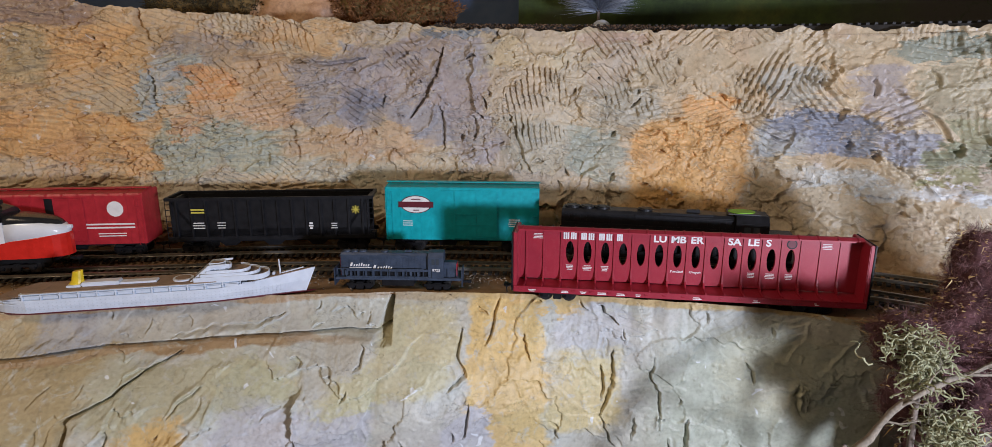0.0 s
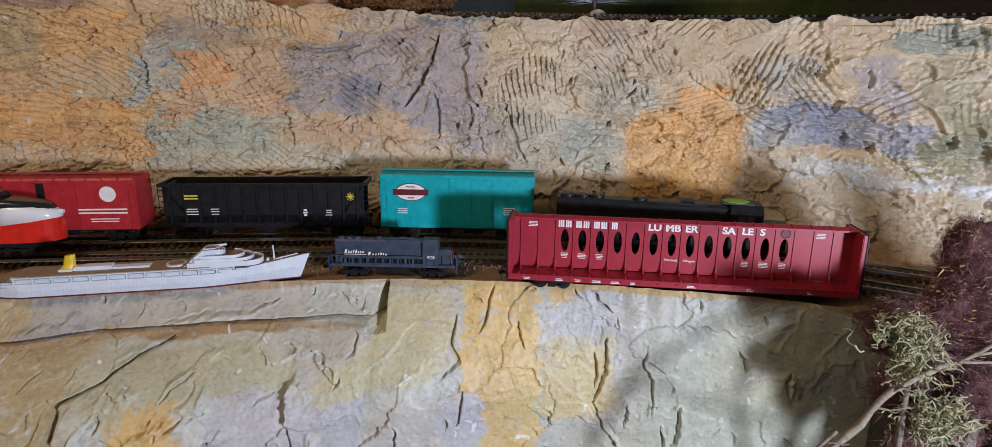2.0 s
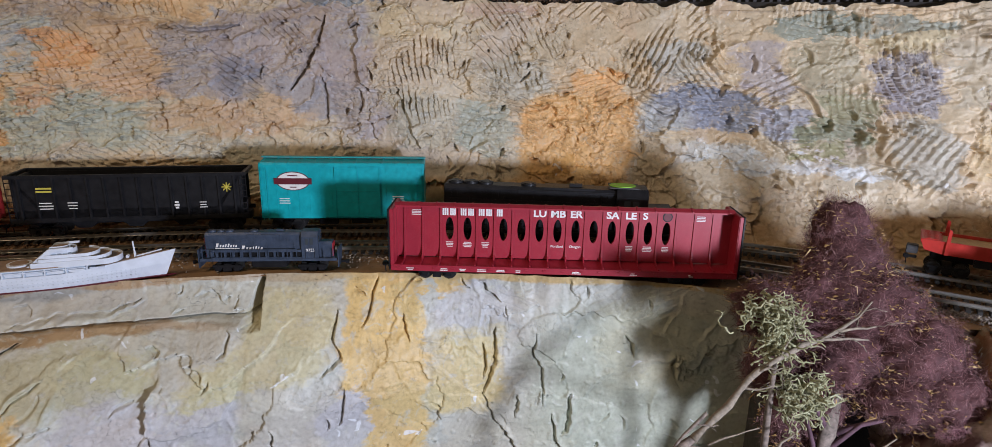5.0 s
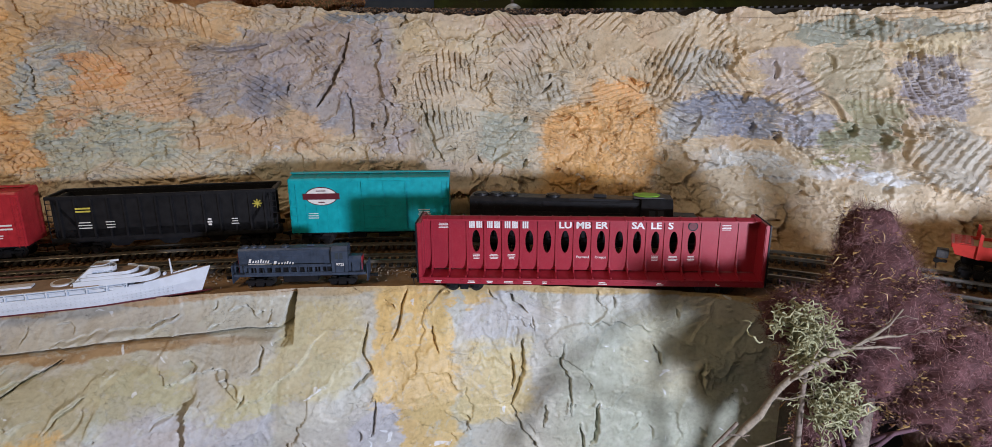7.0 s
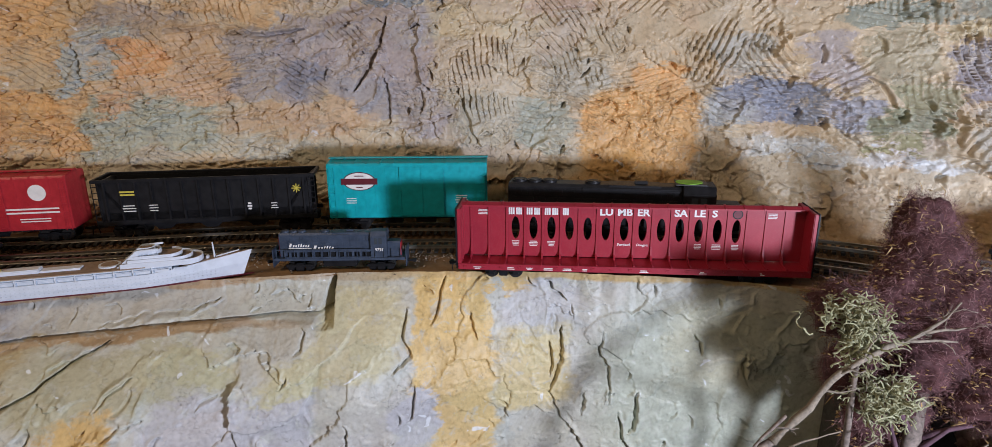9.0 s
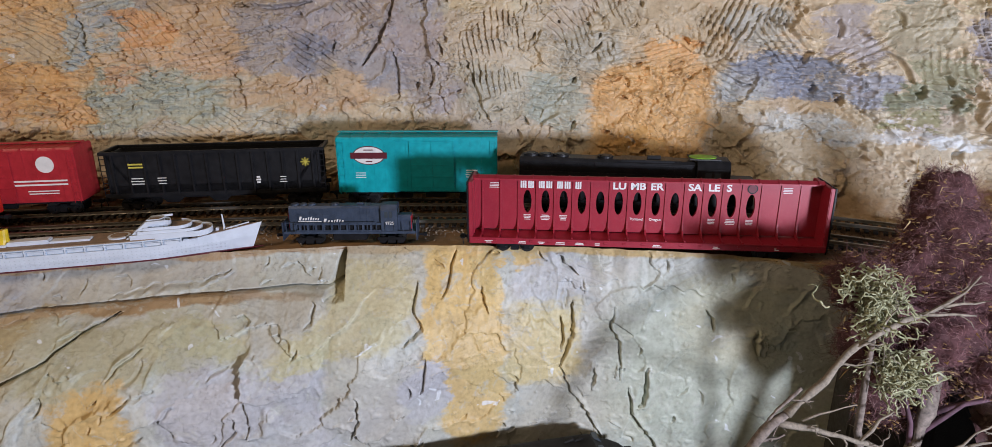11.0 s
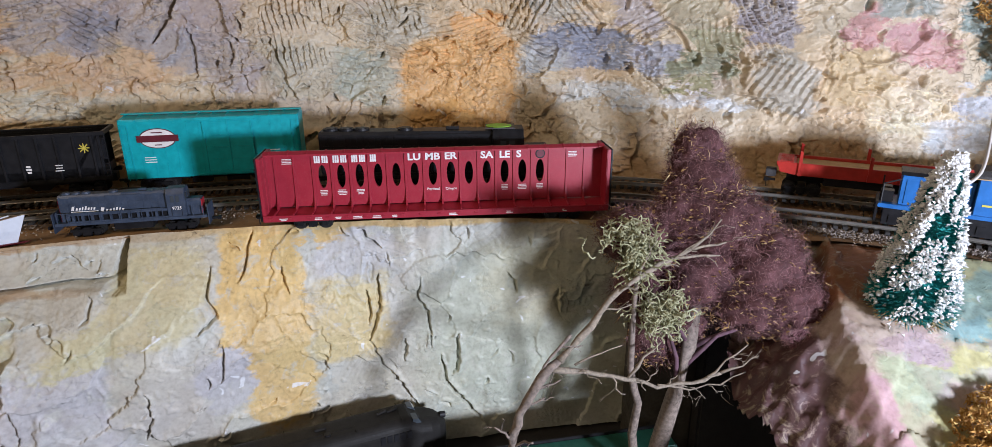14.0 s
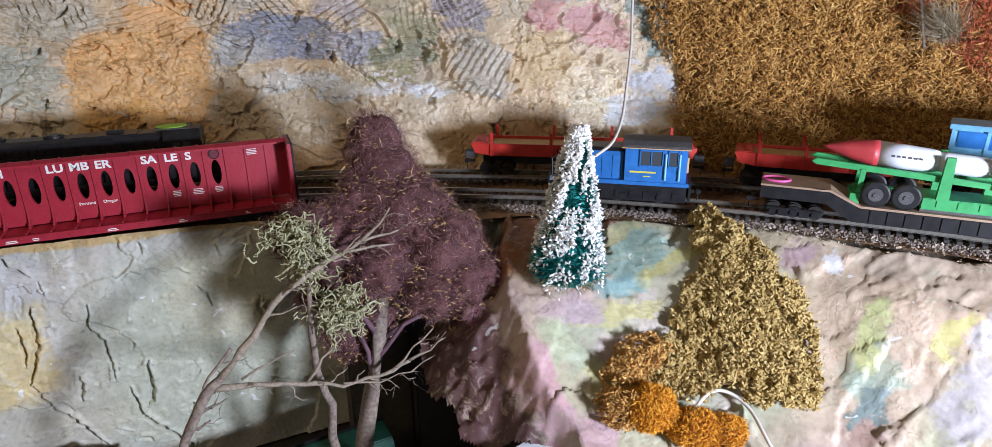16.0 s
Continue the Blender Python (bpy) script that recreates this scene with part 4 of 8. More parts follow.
M_bark = plain("grey_bark", (0.21, 0.165, 0.135), 0.85, var=0.5, scale=400, bumpy=0.6)
M_bark2 = plain("pale_twig", (0.25, 0.205, 0.155), 0.85, var=0.4, scale=500, bumpy=0.5)
M_wire = plain("white_insulation", (0.54, 0.51, 0.48), 0.45, var=0.1)


# ---- lettering ----
def lettering(s, size, m, parent, at, name="lettering", bold=0.0, wide=1.0):
    """Flat raised letters, height in millimetres, lying in the local xz plane and facing -y."""
    cu = bpy.data.curves.new("t", "FONT")
    cu.body, cu.size, cu.extrude, cu.offset = s, size * 0.00138, 0.00008, bold * 0.001
    cu.align_x = "CENTER"
    cu.resolution_u = 3
    tmp = bpy.data.objects.new("t", cu)
    scene.collection.objects.link(tmp)
    bpy.context.view_layer.update()
    me = bpy.data.meshes.new_from_object(tmp)
    bpy.data.objects.remove(tmp)
    me.transform(at @ Matrix.Rotation(radians(90), 4, "X") @ Matrix.Diagonal((wide, 1, 1, 1)))
    me.materials.append(m)
    ob = new(name, me)
    ob.parent = parent
    return ob


def bars(bm, x, y, z, w, rows, pitch=1.0, h=0.55, seed=1):
    """Unreadable fine print: short bars in rows, millimetres, on a face towards -y."""
    rnd = random.Random(seed)
    for r in range(rows):
        k = w * rnd.uniform(0.65, 1.0)
        box(bm, x - k / 2, x + k / 2, y - 0.12, y + 0.05, z - r * pitch, z - r * pitch + h)


# ---- tracks ----
def tie_mesh():
    bm = bmesh.new()
    box(bm, -1.6, 1.6, -15, 15, -2.2, 0, 0.25)
    me = bpy.data.meshes.new("tie")
    bm.to_mesh(me)
    bm.free()
    me.materials.append(M_tie)
    return me


TIE = tie_mesh()


def build_track(line, name, label):
    xs, ys, hd, length = spline(line, 900)
    root = tagged(new(name), label, "railway track", "railway tracks")
    for side in (-1, 1):
        bm = bmesh.new()
        prof = [(-0.9, 2.6), (0.9, 2.6), (0.9, 1.9), (0.35, 1.6), (0.35, 0.5), (1.3, 0.2), (1.3, 0), (-1.3, 0), (-1.3, 0.2), (-0.35, 0.5), (-0.35, 1.6), (-0.9, 1.9)]
        rings = []
        for i in range(0, 900, 4):
            a = radians(hd[i])
            nx, ny = -math.sin(a), math.cos(a)
            rings.append([((xs[i] * 1000 + nx * (side * 8.25 + p)), (ys[i] * 1000 + ny * (side * 8.25 + p)), RAIL_TOP * 1000 - 2.6 + q) for p, q in prof])
        loft(bm, rings)
        part("rail", bm, M_rail, root)
    n = int(length / 0.0066)
    tx, ty, th, _ = spline(line, n)
    for i in range(n):
        if -0.60 < tx[i] < 0.72:
            t = new("tie", TIE)
            t.parent = root
            t.matrix_basis = pose(tx[i], ty[i], RAIL_TOP - 0.0026, 0, 0, th[i] + random.uniform(-1.2, 1.2))
    return root


def scatter_bits(name, pts, size, m, label, category, kind="stuff", flat=0.7, jitter=0.5, seed=3):
    """Small faceted crumbs at the given places, joined in one mesh."""
    rng = np.random.default_rng(seed)
    n = len(pts)
    base = np.array([(1, 0, 0), (-0.5, 0.87, 0), (-0.5, -0.87, 0), (0.1, 0.1, flat), (0, 0, -flat * 0.6)])
    f = np.array([(0, 1, 3), (1, 2, 3), (2, 0, 3), (1, 0, 4), (2, 1, 4), (0, 2, 4)])
    v = base[None] * (size * rng.uniform(0.5, 1.4, (n, 1, 1))) * rng.uniform(1 - jitter, 1 + jitter, (n, 5, 3))
    a = rng.uniform(0, 6.283, n)
    t = rng.uniform(-0.6, 0.6, n)
    c, s = np.cos(a)[:, None], np.sin(a)[:, None]
    x, y = v[..., 0] * c - v[..., 1] * s, v[..., 0] * s + v[..., 1] * c
    z = v[..., 2] * np.cos(t)[:, None] + x * np.sin(t)[:, None]
    V = np.stack([x, y, z], -1) + np.asarray(pts)[:, None, :]
    F = (f[None] + np.arange(n)[:, None, None] * 5).reshape(-1, 3)
    return tagged(mesh_np(name, V.reshape(-1, 3), F, m, smooth=False), label, category, kind=kind)


def track_scatter(line, spread, n, seed, lo=-0.62, hi=0.72, mid=0.0, rise=0.0034):
    rng = np.random.default_rng(seed)
    xs, ys, hd, _ = spline(line, 900)
    ok = np.where((xs > lo) & (xs < hi))[0]
    i = rng.choice(ok, n)
    off = mid + rng.normal(0, spread, n)
    a = np.radians(hd[i])
    x, y = xs[i] - np.sin(a) * off + rng.normal(0, 0.001, n), ys[i] + np.cos(a) * off
    z = -0.0025 + rise * np.clip(1.3 - np.abs(off - mid) / (spread * 1.7), 0, 1) * rng.uniform(0.5, 1, n)
    return np.stack([x, y, z], -1)


build_track(REAR, "railway_track", "black-tied model railway track with nickel rails below the cliff")
build_track(MID, "railway_track", "black-tied model railway track with nickel rails along the ledge")
scatter_bits("ballast", track_scatter(MID, 0.014, 15000, 1, rise=0.0045), 0.00095, M_stone, "loose grey and tan ballast stones along the track", "ballast")
scatter_bits("ballast", track_scatter(MID, 0.0036, 9000, 5, lo=0.34, hi=0.72, mid=-0.0150, rise=0.0030), 0.0011, M_stone3, "dense grey-pink ballast shoulder beside the track", "ballast")
scatter_bits("ballast", track_scatter(REAR, 0.018, 13000, 2, rise=0.0042), 0.0009, M_stone2, "loose brown ballast stones along the rear track", "ballast")


# ---- rolling stock ----
def truck(parent, x, z=5.0, gauge=8.2, base=18.0, r=5.0, side=11.0, axles=2, m=M_blk, name="truck"):
    """A bogie with side frames, bolster, springs and wheels."""
    bm = bmesh.new()
    span = base * (axles - 1)
    for s in (-1, 1):
        box(bm, x - span / 2 - 4, x + span / 2 + 4, s * side - 1, s * side + 1, z + 0.3, z + 2.6, 0.4)
        for k in range(axles):
            cx = x - span / 2 + k * base
            box(bm, cx - 2.4, cx + 2.4, s * side - 1.4, s * side + 1.4, z - 2.2, z + 2.0, 0.5)
        for k in range(axles - 1):
            cx = x - span / 2 + (k + 0.5) * base
            box(bm, cx - 3.2, cx + 3.2, s * side - 1.2, s * side + 1.2, z - 3.0, z + 1.5, 0.4)
            for q in (-1.6, 0, 1.6):
                cyl(bm, (cx + q, s * side, z - 2.4), (cx + q, s * side, z + 2.2), 0.75, seg=8)
    box(bm, x - 3, x + 3, -side, side, z + 0.5, z + 3.5, 0.4)
    t = part(name, bm, m, parent)
    for k in range(axles):
        cx = x - span / 2 + k * base
        for s in (-1, 1):
            bm = bmesh.new()
            cyl(bm, (cx, s * gauge - 1.2, z), (cx, s * gauge + 1.2, z), r, seg=20)
            cyl(bm, (cx, s * (gauge - 1.2), z), (cx, s * (gauge - 2.0), z), r + 0.7, seg=20)
            cyl(bm, (cx, s * (gauge + 1.2), z), (cx, s * (gauge + 2.2), z), 1.3, seg=8)
            w = part("wheel", bm, M_wheel, t)
    return t


def coupler(parent, x, z, d, m=M_blk):
    bm = bmesh.new()
    box(bm, min(x, x + d * 6), max(x, x + d * 6), -1.1, 1.1, z - 1, z + 1, 0.3)
    box(bm, min(x + d * 5, x + d * 9), max(x + d * 5, x + d * 9), -2.2, 2.2, z - 1.6, z + 1.6, 0.6)
    cyl(bm, (x + d * 7, -1.5, z - 1.5), (x + d * 6.4, -1.6, z - 6), 0.4, seg=6)
    return part("coupler", bm, m, parent)


def oval_bay(bm, x0, x1, z0, z1, cx, cz, rx, rz, y0, y1):
    """A panel between x0..x1, z0..z1 pierced by an oval."""
    n = 28
    rect, hole = [], []
    for k in range(n):
        a = k * math.tau / n
        c, s = math.cos(a), math.sin(a)
        hole.append((cx + rx * c, cz + rz * s))
        t = min(((x1 - cx) if c > 0 else (cx - x0)) / abs(c) if abs(c) > 1e-6 else 1e9, ((z1 - cz) if s > 0 else (cz - z0)) / abs(s) if abs(s) > 1e-6 else 1e9)
        rect.append((cx + t * c, cz + t * s))
    rings = []
    for pts, y in ((rect, y0), (hole, y0), (hole, y1), (rect, y1)):
        rings.append([bm.verts.new((p * 0.001, y * 0.001, q * 0.001)) for p, q in pts])
    for a, b in zip(rings, rings[1:]):
        for k in range(n):
            bm.faces.new((a[k], a[(k + 1) % n], b[(k + 1) % n], b[k]))
    corners = {}
    for y, ring in ((y0, rings[0]), (y1, rings[3])):
        for cxx, czz in ((x0, z0), (x1, z0), (x1, z1), (x0, z1)):
            k = min(range(n), key=lambda i: (rect[i][0] - cxx) ** 2 + (rect[i][1] - czz) ** 2)
            v = bm.verts.new((cxx * 0.001, y * 0.001, czz * 0.001))
            a, b = ring[(k - 1) % n], ring[(k + 1) % n]
            try:
                bm.faces.new((a, ring[k], v))
                bm.faces.new((ring[k], b, v))
            except ValueError:
                pass


def build_centerbeam():
    at = pose(0.0, 0.0165, -0.0025)
    car = thing("lumber_car", "oxide-red lumber flatcar with oval-holed spine and white lettering", "train car", at)
    L, P = 256.0, 13.55
    first = 124 - 6.5 * P
    for k in range(13):
        bm = bmesh.new()
        oval_bay(bm, first + k * P, first + (k + 1) * P, 15, 54, first + (k + 0.5) * P, 37.3, 3.1, 8.9, -1.2, 1.2)
        part("spine_panel", bm, M_red, car)
    for x0, x1 in ((3, first), (first + 13 * P, L - 3)):
        bm = bmesh.new()
        box(bm, x0, x1, -1.2, 1.2, 15, 54)
        part("spine_panel", bm, M_red, car)
    for k in range(-3, 18):
        x = first + k * P
        if 4 < x < L - 4:
            bm = bmesh.new()
            prism(bm, [(-1.1, 54), (-1.9, 54), (-2.2, 24), (-3.4, 18), (-6.5, 14.6), (-16.5, 14.2), (-16.5, 13.5), (-1.1, 13.5)], "x", x - 0.55, x + 0.55)
            prism(bm, [(1.1, 54), (1.9, 54), (2.2, 24), (3.4, 18), (6.5, 14.6), (16.5, 14.2), (16.5, 13.5), (1.1, 13.5)], "x", x - 0.55, x + 0.55)
            part("rib", bm, M_red, car)
    bm = bmesh.new()
    prism(bm, [(-5.2, 54.2), (-5.2, 55.4), (-1, 57), (1, 57), (5.2, 55.4), (5.2, 54.2)], "x", 2, L - 2)
    for k in range(19):
        x = 6 + k * 13.55
        prism(bm, [(-5.4, 54.0), (-5.4, 55.8), (-1, 57.5), (1, 57.5), (5.4, 55.8), (5.4, 54.0)], "x", x - 0.5, x + 0.5)
    part("top_chord", bm, M_red, car)
    bm = bmesh.new()
    prism(bm, [(-16.8, 12.6), (-1, 14.2), (1, 14.2), (16.8, 12.6), (16.8, 11.4), (-16.8, 11.4)], "x", 1, L - 1)
    for k in range(18):
        box(bm, 8 + k * 13.55, 15 + k * 13.55, -16.6, 16.6, 12.4, 13.0)
    part("deck", bm, M_red, car, "dusty dark-red sloping deck")
    for s in (-1, 1):
        bm = bmesh.new()
        box(bm, 0.5, L - 0.5, s * 17 - 0.6, s * 17 + 0.6, 8.6, 13.0, 0.2)
        box(bm, 0.5, L - 0.5, s * 17 - 1.1, s * 17 + 1.1, 12.6, 13.4, 0.2)
        for k in range(19):
            x = 6 + k * 13.55
            cyl(bm, (x - 1.2, s * 17.4, 11.2), (x + 1.2, s * 17.4, 11.2), 0.9, seg=8)
        part("side_sill", bm, M_red, car)
    for x0, x1, d in ((0.0, 3.0, -1), (L - 3, L, 1)):
        bm = bmesh.new()
        box(bm, x0, x1, -17, 17, 9, 55.5, 0.5)
        for q in (-9, 0, 9):
            box(bm, x0 + 1.2, x1 + 0.5 if d < 0 else x1 - 1.2, q - 0.7, q + 0.7, 12, 55)
        bh = part("bulkhead", bm, M_red, car)
        bm = bmesh.new()
        xo = x0 - 1.1 if d < 0 else x1
        box(bm, xo, xo + 1.1, -17.2, 17.2, 9, 55.8, 0.2)
        for q in range(6):
            box(bm, xo - 0.6 if d < 0 else xo + 1.0, xo if d < 0 else xo + 1.7, -17.2, -12, 12 + q * 7, 12.7 + q * 7)
        part("end_sheet", bm, M_blk, bh, "black end sheet with ladder rungs")
    bm = bmesh.new()
    box(bm, 10, L - 10, -5, 5, 6.5, 11.5, 0.5)
    part("centre_sill", bm, M_blk, car)
    truck(car, 34)
    truck(car, L - 34)
    coupler(car, 0, 8, -1)
    coupler(car, L, 8, 1)
    # pairs of letters, one pair a bay; the first word stays plain blocks
    for k, s in ((5, "LU"), (6, "MB"), (7, "ER"), (9, "SA"), (10, "LE"), (11, "S")):
        lettering(s, 5.4, M_ink, car, pose((first + (k + 0.5) * P) * 0.001 - (0.0028 if s == "S" else 0), -0.00125, 0.0482), bold=0.24, wide=1.12)
    bm = bmesh.new()
    for k, n in ((0, 2), (1, 2), (2, 2), (3, 1)):
        x = first + (k + 0.5) * P
        for q in range(n):
            cx = x - 5.2 + q * 5.6
            for u in (0, 1.55, 3.1):
                box(bm, cx + u, cx + u + 1.25, -1.4, -1.2, 47.8, 53.2)
    tagged(part("company_mark", bm, M_ink, car, "white letter-sized blocks"), kind="stuff")
    lettering("Portland", 2.0, M_ink, car, pose((first + 6.5 * P) * 0.001, -0.00125, 0.0245), bold=0.03)
    lettering("Oregon", 2.0, M_ink, car, pose((first + 7.5 * P) * 0.001, -0.00125, 0.0245), bold=0.03)
    bm = bmesh.new()
    for k in (0, 1, 2, 10, 11, 12):
        bars(bm, first + (k + 0.5) * P, -1.25, 26.5, 7.5 if k % 2 else 6.0, 4, 1.15, 0.5, k)
    bars(bm, 18, -1.25, 51, 9, 4, 1.15, 0.5, 3)
    bars(bm, L - 26, -1.25, 51, 9, 4, 1.15, 0.5, 4)
    for x, w in ((15, 6), (40, 6), (54, 5), (68, 7), (82, 8), (95, 4), (138, 8), (180, 6), (222, 4)):
        bars(bm, x, -17.7, 10.6, w, 2, 1.1, 0.6, int(x))
    tagged(part("stencil_print", bm, M_ink, car, "rows of tiny white print"), kind="stuff")
    bm = bmesh.new()
    x = first + 12.5 * P
    cyl(bm, (x, -1.2, 50.4), (x, -1.40, 50.4), 3.7, seg=28)
    em = part("emblem", bm, M_blk, car, "dark round emblem")
    bm = bmesh.new()
    cyl(bm, (x, -1.3, 50.4), (x, -1.50, 50.4), 2.9, seg=28)
    part("emblem_disc", bm, M_maroon, em)
    return car


build_centerbeam()


def boxcar(name, label, L, W, z0, z1, m, at, door, gap=0.0):
    car = thing(name, label, "train car", at, "train on the rear track")
    bm = bmesh.new()
    prism(bm, [(-W / 2, z0), (W / 2, z0), (W / 2, z1 - 2.5), (W / 2 - 1, z1 - 1.2), (0, z1), (-W / 2 + 1, z1 - 1.2), (-W / 2, z1 - 2.5)], "x", -L / 2, L / 2, 0.35)
    body = part("body", bm, m, car)
    bm = bmesh.new()
    for k in range(13):
        x = -L / 2 + 1.5 + k * (L - 3) / 12
        prism(bm, [(-W / 2 - 0.3, z1 - 3.2), (W / 2 + 0.3, z1 - 3.2), (W / 2 + 0.1, z1 - 1.2), (0, z1 + 0.6), (-W / 2 - 0.1, z1 - 1.2)], "x", x - 0.5, x + 0.5)
    box(bm, -L / 2 - 1, L / 2 + 1, -3, 3, z1 + 1.0, z1 + 1.8, 0.2)
    part("roof_rib", bm, m, car)
    for s in (-1, 1):
        d0, d1 = door
        bm = bmesh.new()
        box(bm, d0, d1, s * (W / 2 + 0.2) - 0.5, s * (W / 2 + 0.2) + 0.5, z0 + 2, z1 - 4.5, 0.3)
        dr = part("door", bm, m, car)
        for q in range(5):
            zz = z0 + 4 + q * (z1 - z0 - 10) / 4
            bm = bmesh.new()
            box(bm, d0 + 1, d1 - 1, s * (W / 2 + 0.7) - 0.3, s * (W / 2 + 0.7) + 0.3, zz - 0.35, zz + 0.35)
            part("door_rib", bm, m, dr)
        for x in (d0, (d0 + d1) / 2, d1):
            bm = bmesh.new()
            box(bm, x - 0.5, x + 0.5, s * (W / 2 + 0.8) - 0.3, s * (W / 2 + 0.8) + 0.3, z0 + 2, z1 - 4.5)
            part("door_post", bm, m, dr)
        for za, zb in ((z1 - 4.4, z1 - 3.6), (z0 + 1.2, z0 + 2.0)):
            bm = bmesh.new()
            box(bm, d0 - 12, d1 + 4, s * (W / 2 + 0.5) - 0.4, s * (W / 2 + 0.5) + 0.4, za, zb)
            part("door_track", bm, m, car)
        if gap:
            # flush black sheet: the dark inside the open door is its colour
            bm = bmesh.new()
            box(bm, d0 - gap, d0 - 0.3, s * W / 2 - 0.15, s * W / 2 + 0.15, z0 + 2.2, z1 - 5)
            part("doorway", bm, M_blk, car, "black sheet in place of the shaded door gap")
        for x in (-L / 2 + 1.5, L / 2 - 6.5):
            bm = bmesh.new()
            for q in range(7):
                box(bm, x, x + 5, s * (W / 2 + 0.5) - 0.25, s * (W / 2 + 0.5) + 0.25, z0 + 2 + q * (z1 - z0 - 8) / 6, z0 + 2.5 + q * (z1 - z0 - 8) / 6)
            for u in (0, 4.6):
                box(bm, x + u, x + u + 0.4, s * (W / 2 + 0.4) - 0.25, s * (W / 2 + 0.4) + 0.25, z0 - 1, z1 - 5)
            part("ladder", bm, m, car)
        bm = bmesh.new()
        n = int(L / 9)
        for k in range(n):
            x = -L / 2 + (k + 0.5) * L / n
            if not d0 - gap - 2 < x < d1 + 2:
                box(bm, x - 0.2, x + 0.2, s * W / 2 - 0.2, s * W / 2 + 0.2, z0 + 0.5, z1 - 4.6)
                part("seam", bm, m, car)
                bm = bmesh.new()
        bm.free()
    bm = bmesh.new()
    box(bm, -L / 2 + 4, L / 2 - 4, -8, 8, z0 - 3.5, z0, 0.5)
    box(bm, -22, -6, -12, -6, z0 - 6.5, z0 - 1, 0.5)
    cyl(bm, (6, -9, z0 - 4), (24, -9, z0 - 4), 2.6, seg=12)
    part("underframe", bm, M_blk, car)
    truck(car, -L / 2 + 20)
    truck(car, L / 2 - 20)
    coupler(car, -L / 2, 8, -1)
    coupler(car, L / 2, 8, 1)
    return car


def build_rear_train():
    # teal boxcar
    at = on_track(REAR, -0.061)
    car = boxcar("boxcar", "teal boxcar with white oval emblem on the rear track", 141, 33, 12.5, 63, M_teal, at, (-6, 32))
    bm = bmesh.new()
    prism(bm, [(-42 + 13.5 * math.cos(k * math.tau / 36), 46 + 7.6 * math.sin(k * math.tau / 36)) for k in range(36)], "y", -17.0, -16.4)
    em = part("emblem", bm, M_ink, car, "white oval emblem with a dark band")
    bm = bmesh.new()
    prism(bm, [(-42 + 14.2 * math.cos(k * math.tau / 36), 46 + 8.3 * math.sin(k * math.tau / 36)) for k in range(36)], "y", -16.8, -16.4)
    box(bm, -58, -26, -17.3, -16.9, 43.2, 48.6)
    part("emblem_band", bm, M_maroon, em)
    bm = bmesh.new()
    bars(bm, -42, -17.25, 45.6, 20, 1, 1, 1.2)
    bars(bm, -42, -17.25, 50.5, 12, 1, 1, 0.8)
    bars(bm, -42, -17.25, 40.3, 8, 1, 1, 0.8)
    part("emblem_print", bm, M_maroon, em)
    bm = bmesh.new()
    bars(bm, 48, -16.65, 32, 14, 4, 2.0, 0.9, 4)
    bars(bm, -50, -16.65, 30, 10, 3, 2.0, 0.7, 5)
    tagged(part("stencil_print", bm, M_ink, car), kind="stuff")
    # black hopper
    at = on_track(REAR, -0.236)
    hop = thing("hopper_car", "black ribbed open-top coal hopper on the rear track", "train car", at, "train on the rear track")
    L, W = 186, 33
    for y0, y1, zt in ((-W / 2, -W / 2 + 1.2, 51), (W / 2 - 1.2, W / 2, 51)):
        bm = bmesh.new()
        box(bm, -L / 2 + 4, L / 2 - 4, y0, y1, 17, zt)
        part("side", bm, M_blk, hop)
    bm = bmesh.new()
    box(bm, -L / 2 + 4, L / 2 - 4, -W / 2, W / 2, 17, 24)
    part("floor", bm, M_blk, hop)
    for s in (-1, 1):
        bm = bmesh.new()
        prism(bm, [(s * (L / 2 - 4), 51), (s * (L / 2 - 26), 18), (s * (L / 2 - 30), 18), (s * (L / 2 - 6), 51)], "y", -W / 2, W / 2)
        part("slope_sheet", bm, M_blk, hop)
    bm = bmesh.new()
    for y0 in (-W / 2 - 1.2, W / 2 - 0.8):
        box(bm, -L / 2, L / 2, y0, y0 + 2, 50.5, 53.5, 0.4)
    for x0 in (-L / 2, L / 2 - 3):
        box(bm, x0, x0 + 3, -W / 2, W / 2, 50.5, 53.5, 0.4)
    part("top_rim", bm, M_blk, hop)
    for k in range(14):
        x = -L / 2 + 10 + k * (L - 20) / 13
        for s in (-1, 1):
            bm = bmesh.new()
            box(bm, x - 0.9, x + 0.9, s * (W / 2 + 0.6) - 0.9, s * (W / 2 + 0.6) + 0.9, 16, 50.8, 0.2)
            part("rib", bm, M_blk, hop)
    bm = bmesh.new()
    for y0 in (-W / 2 - 0.8, W / 2 - 1.2):
        box(bm, -L / 2, L / 2, y0, y0 + 2, 13.5, 17.2, 0.3)
    box(bm, -L / 2, L / 2, -5, 5, 9, 16, 0.3)
    for k in range(3):
        x = -40 + k * 40
        prism(bm, [(x - 16, 17), (x + 16, 17), (x + 5, 7), (x - 5, 7)], "y", -12, 12)
    part("chute", bm, M_blk, hop)
    for s in (-1, 1):
        bm = bmesh.new()
        for q in range(7):
            box(bm, s * (L / 2 - 3) - 3, s * (L / 2 - 3) + 3, -W / 2 - 1, -W / 2 - 0.4, 16 + q * 5.2, 16.6 + q * 5.2)
        for u in (-2.8, 2.4):
            box(bm, s * (L / 2 - 3) + u, s * (L / 2 - 3) + u + 0.5, -W / 2 - 1, -W / 2 - 0.4, 12, 51)
        part("ladder", bm, M_blk, hop)
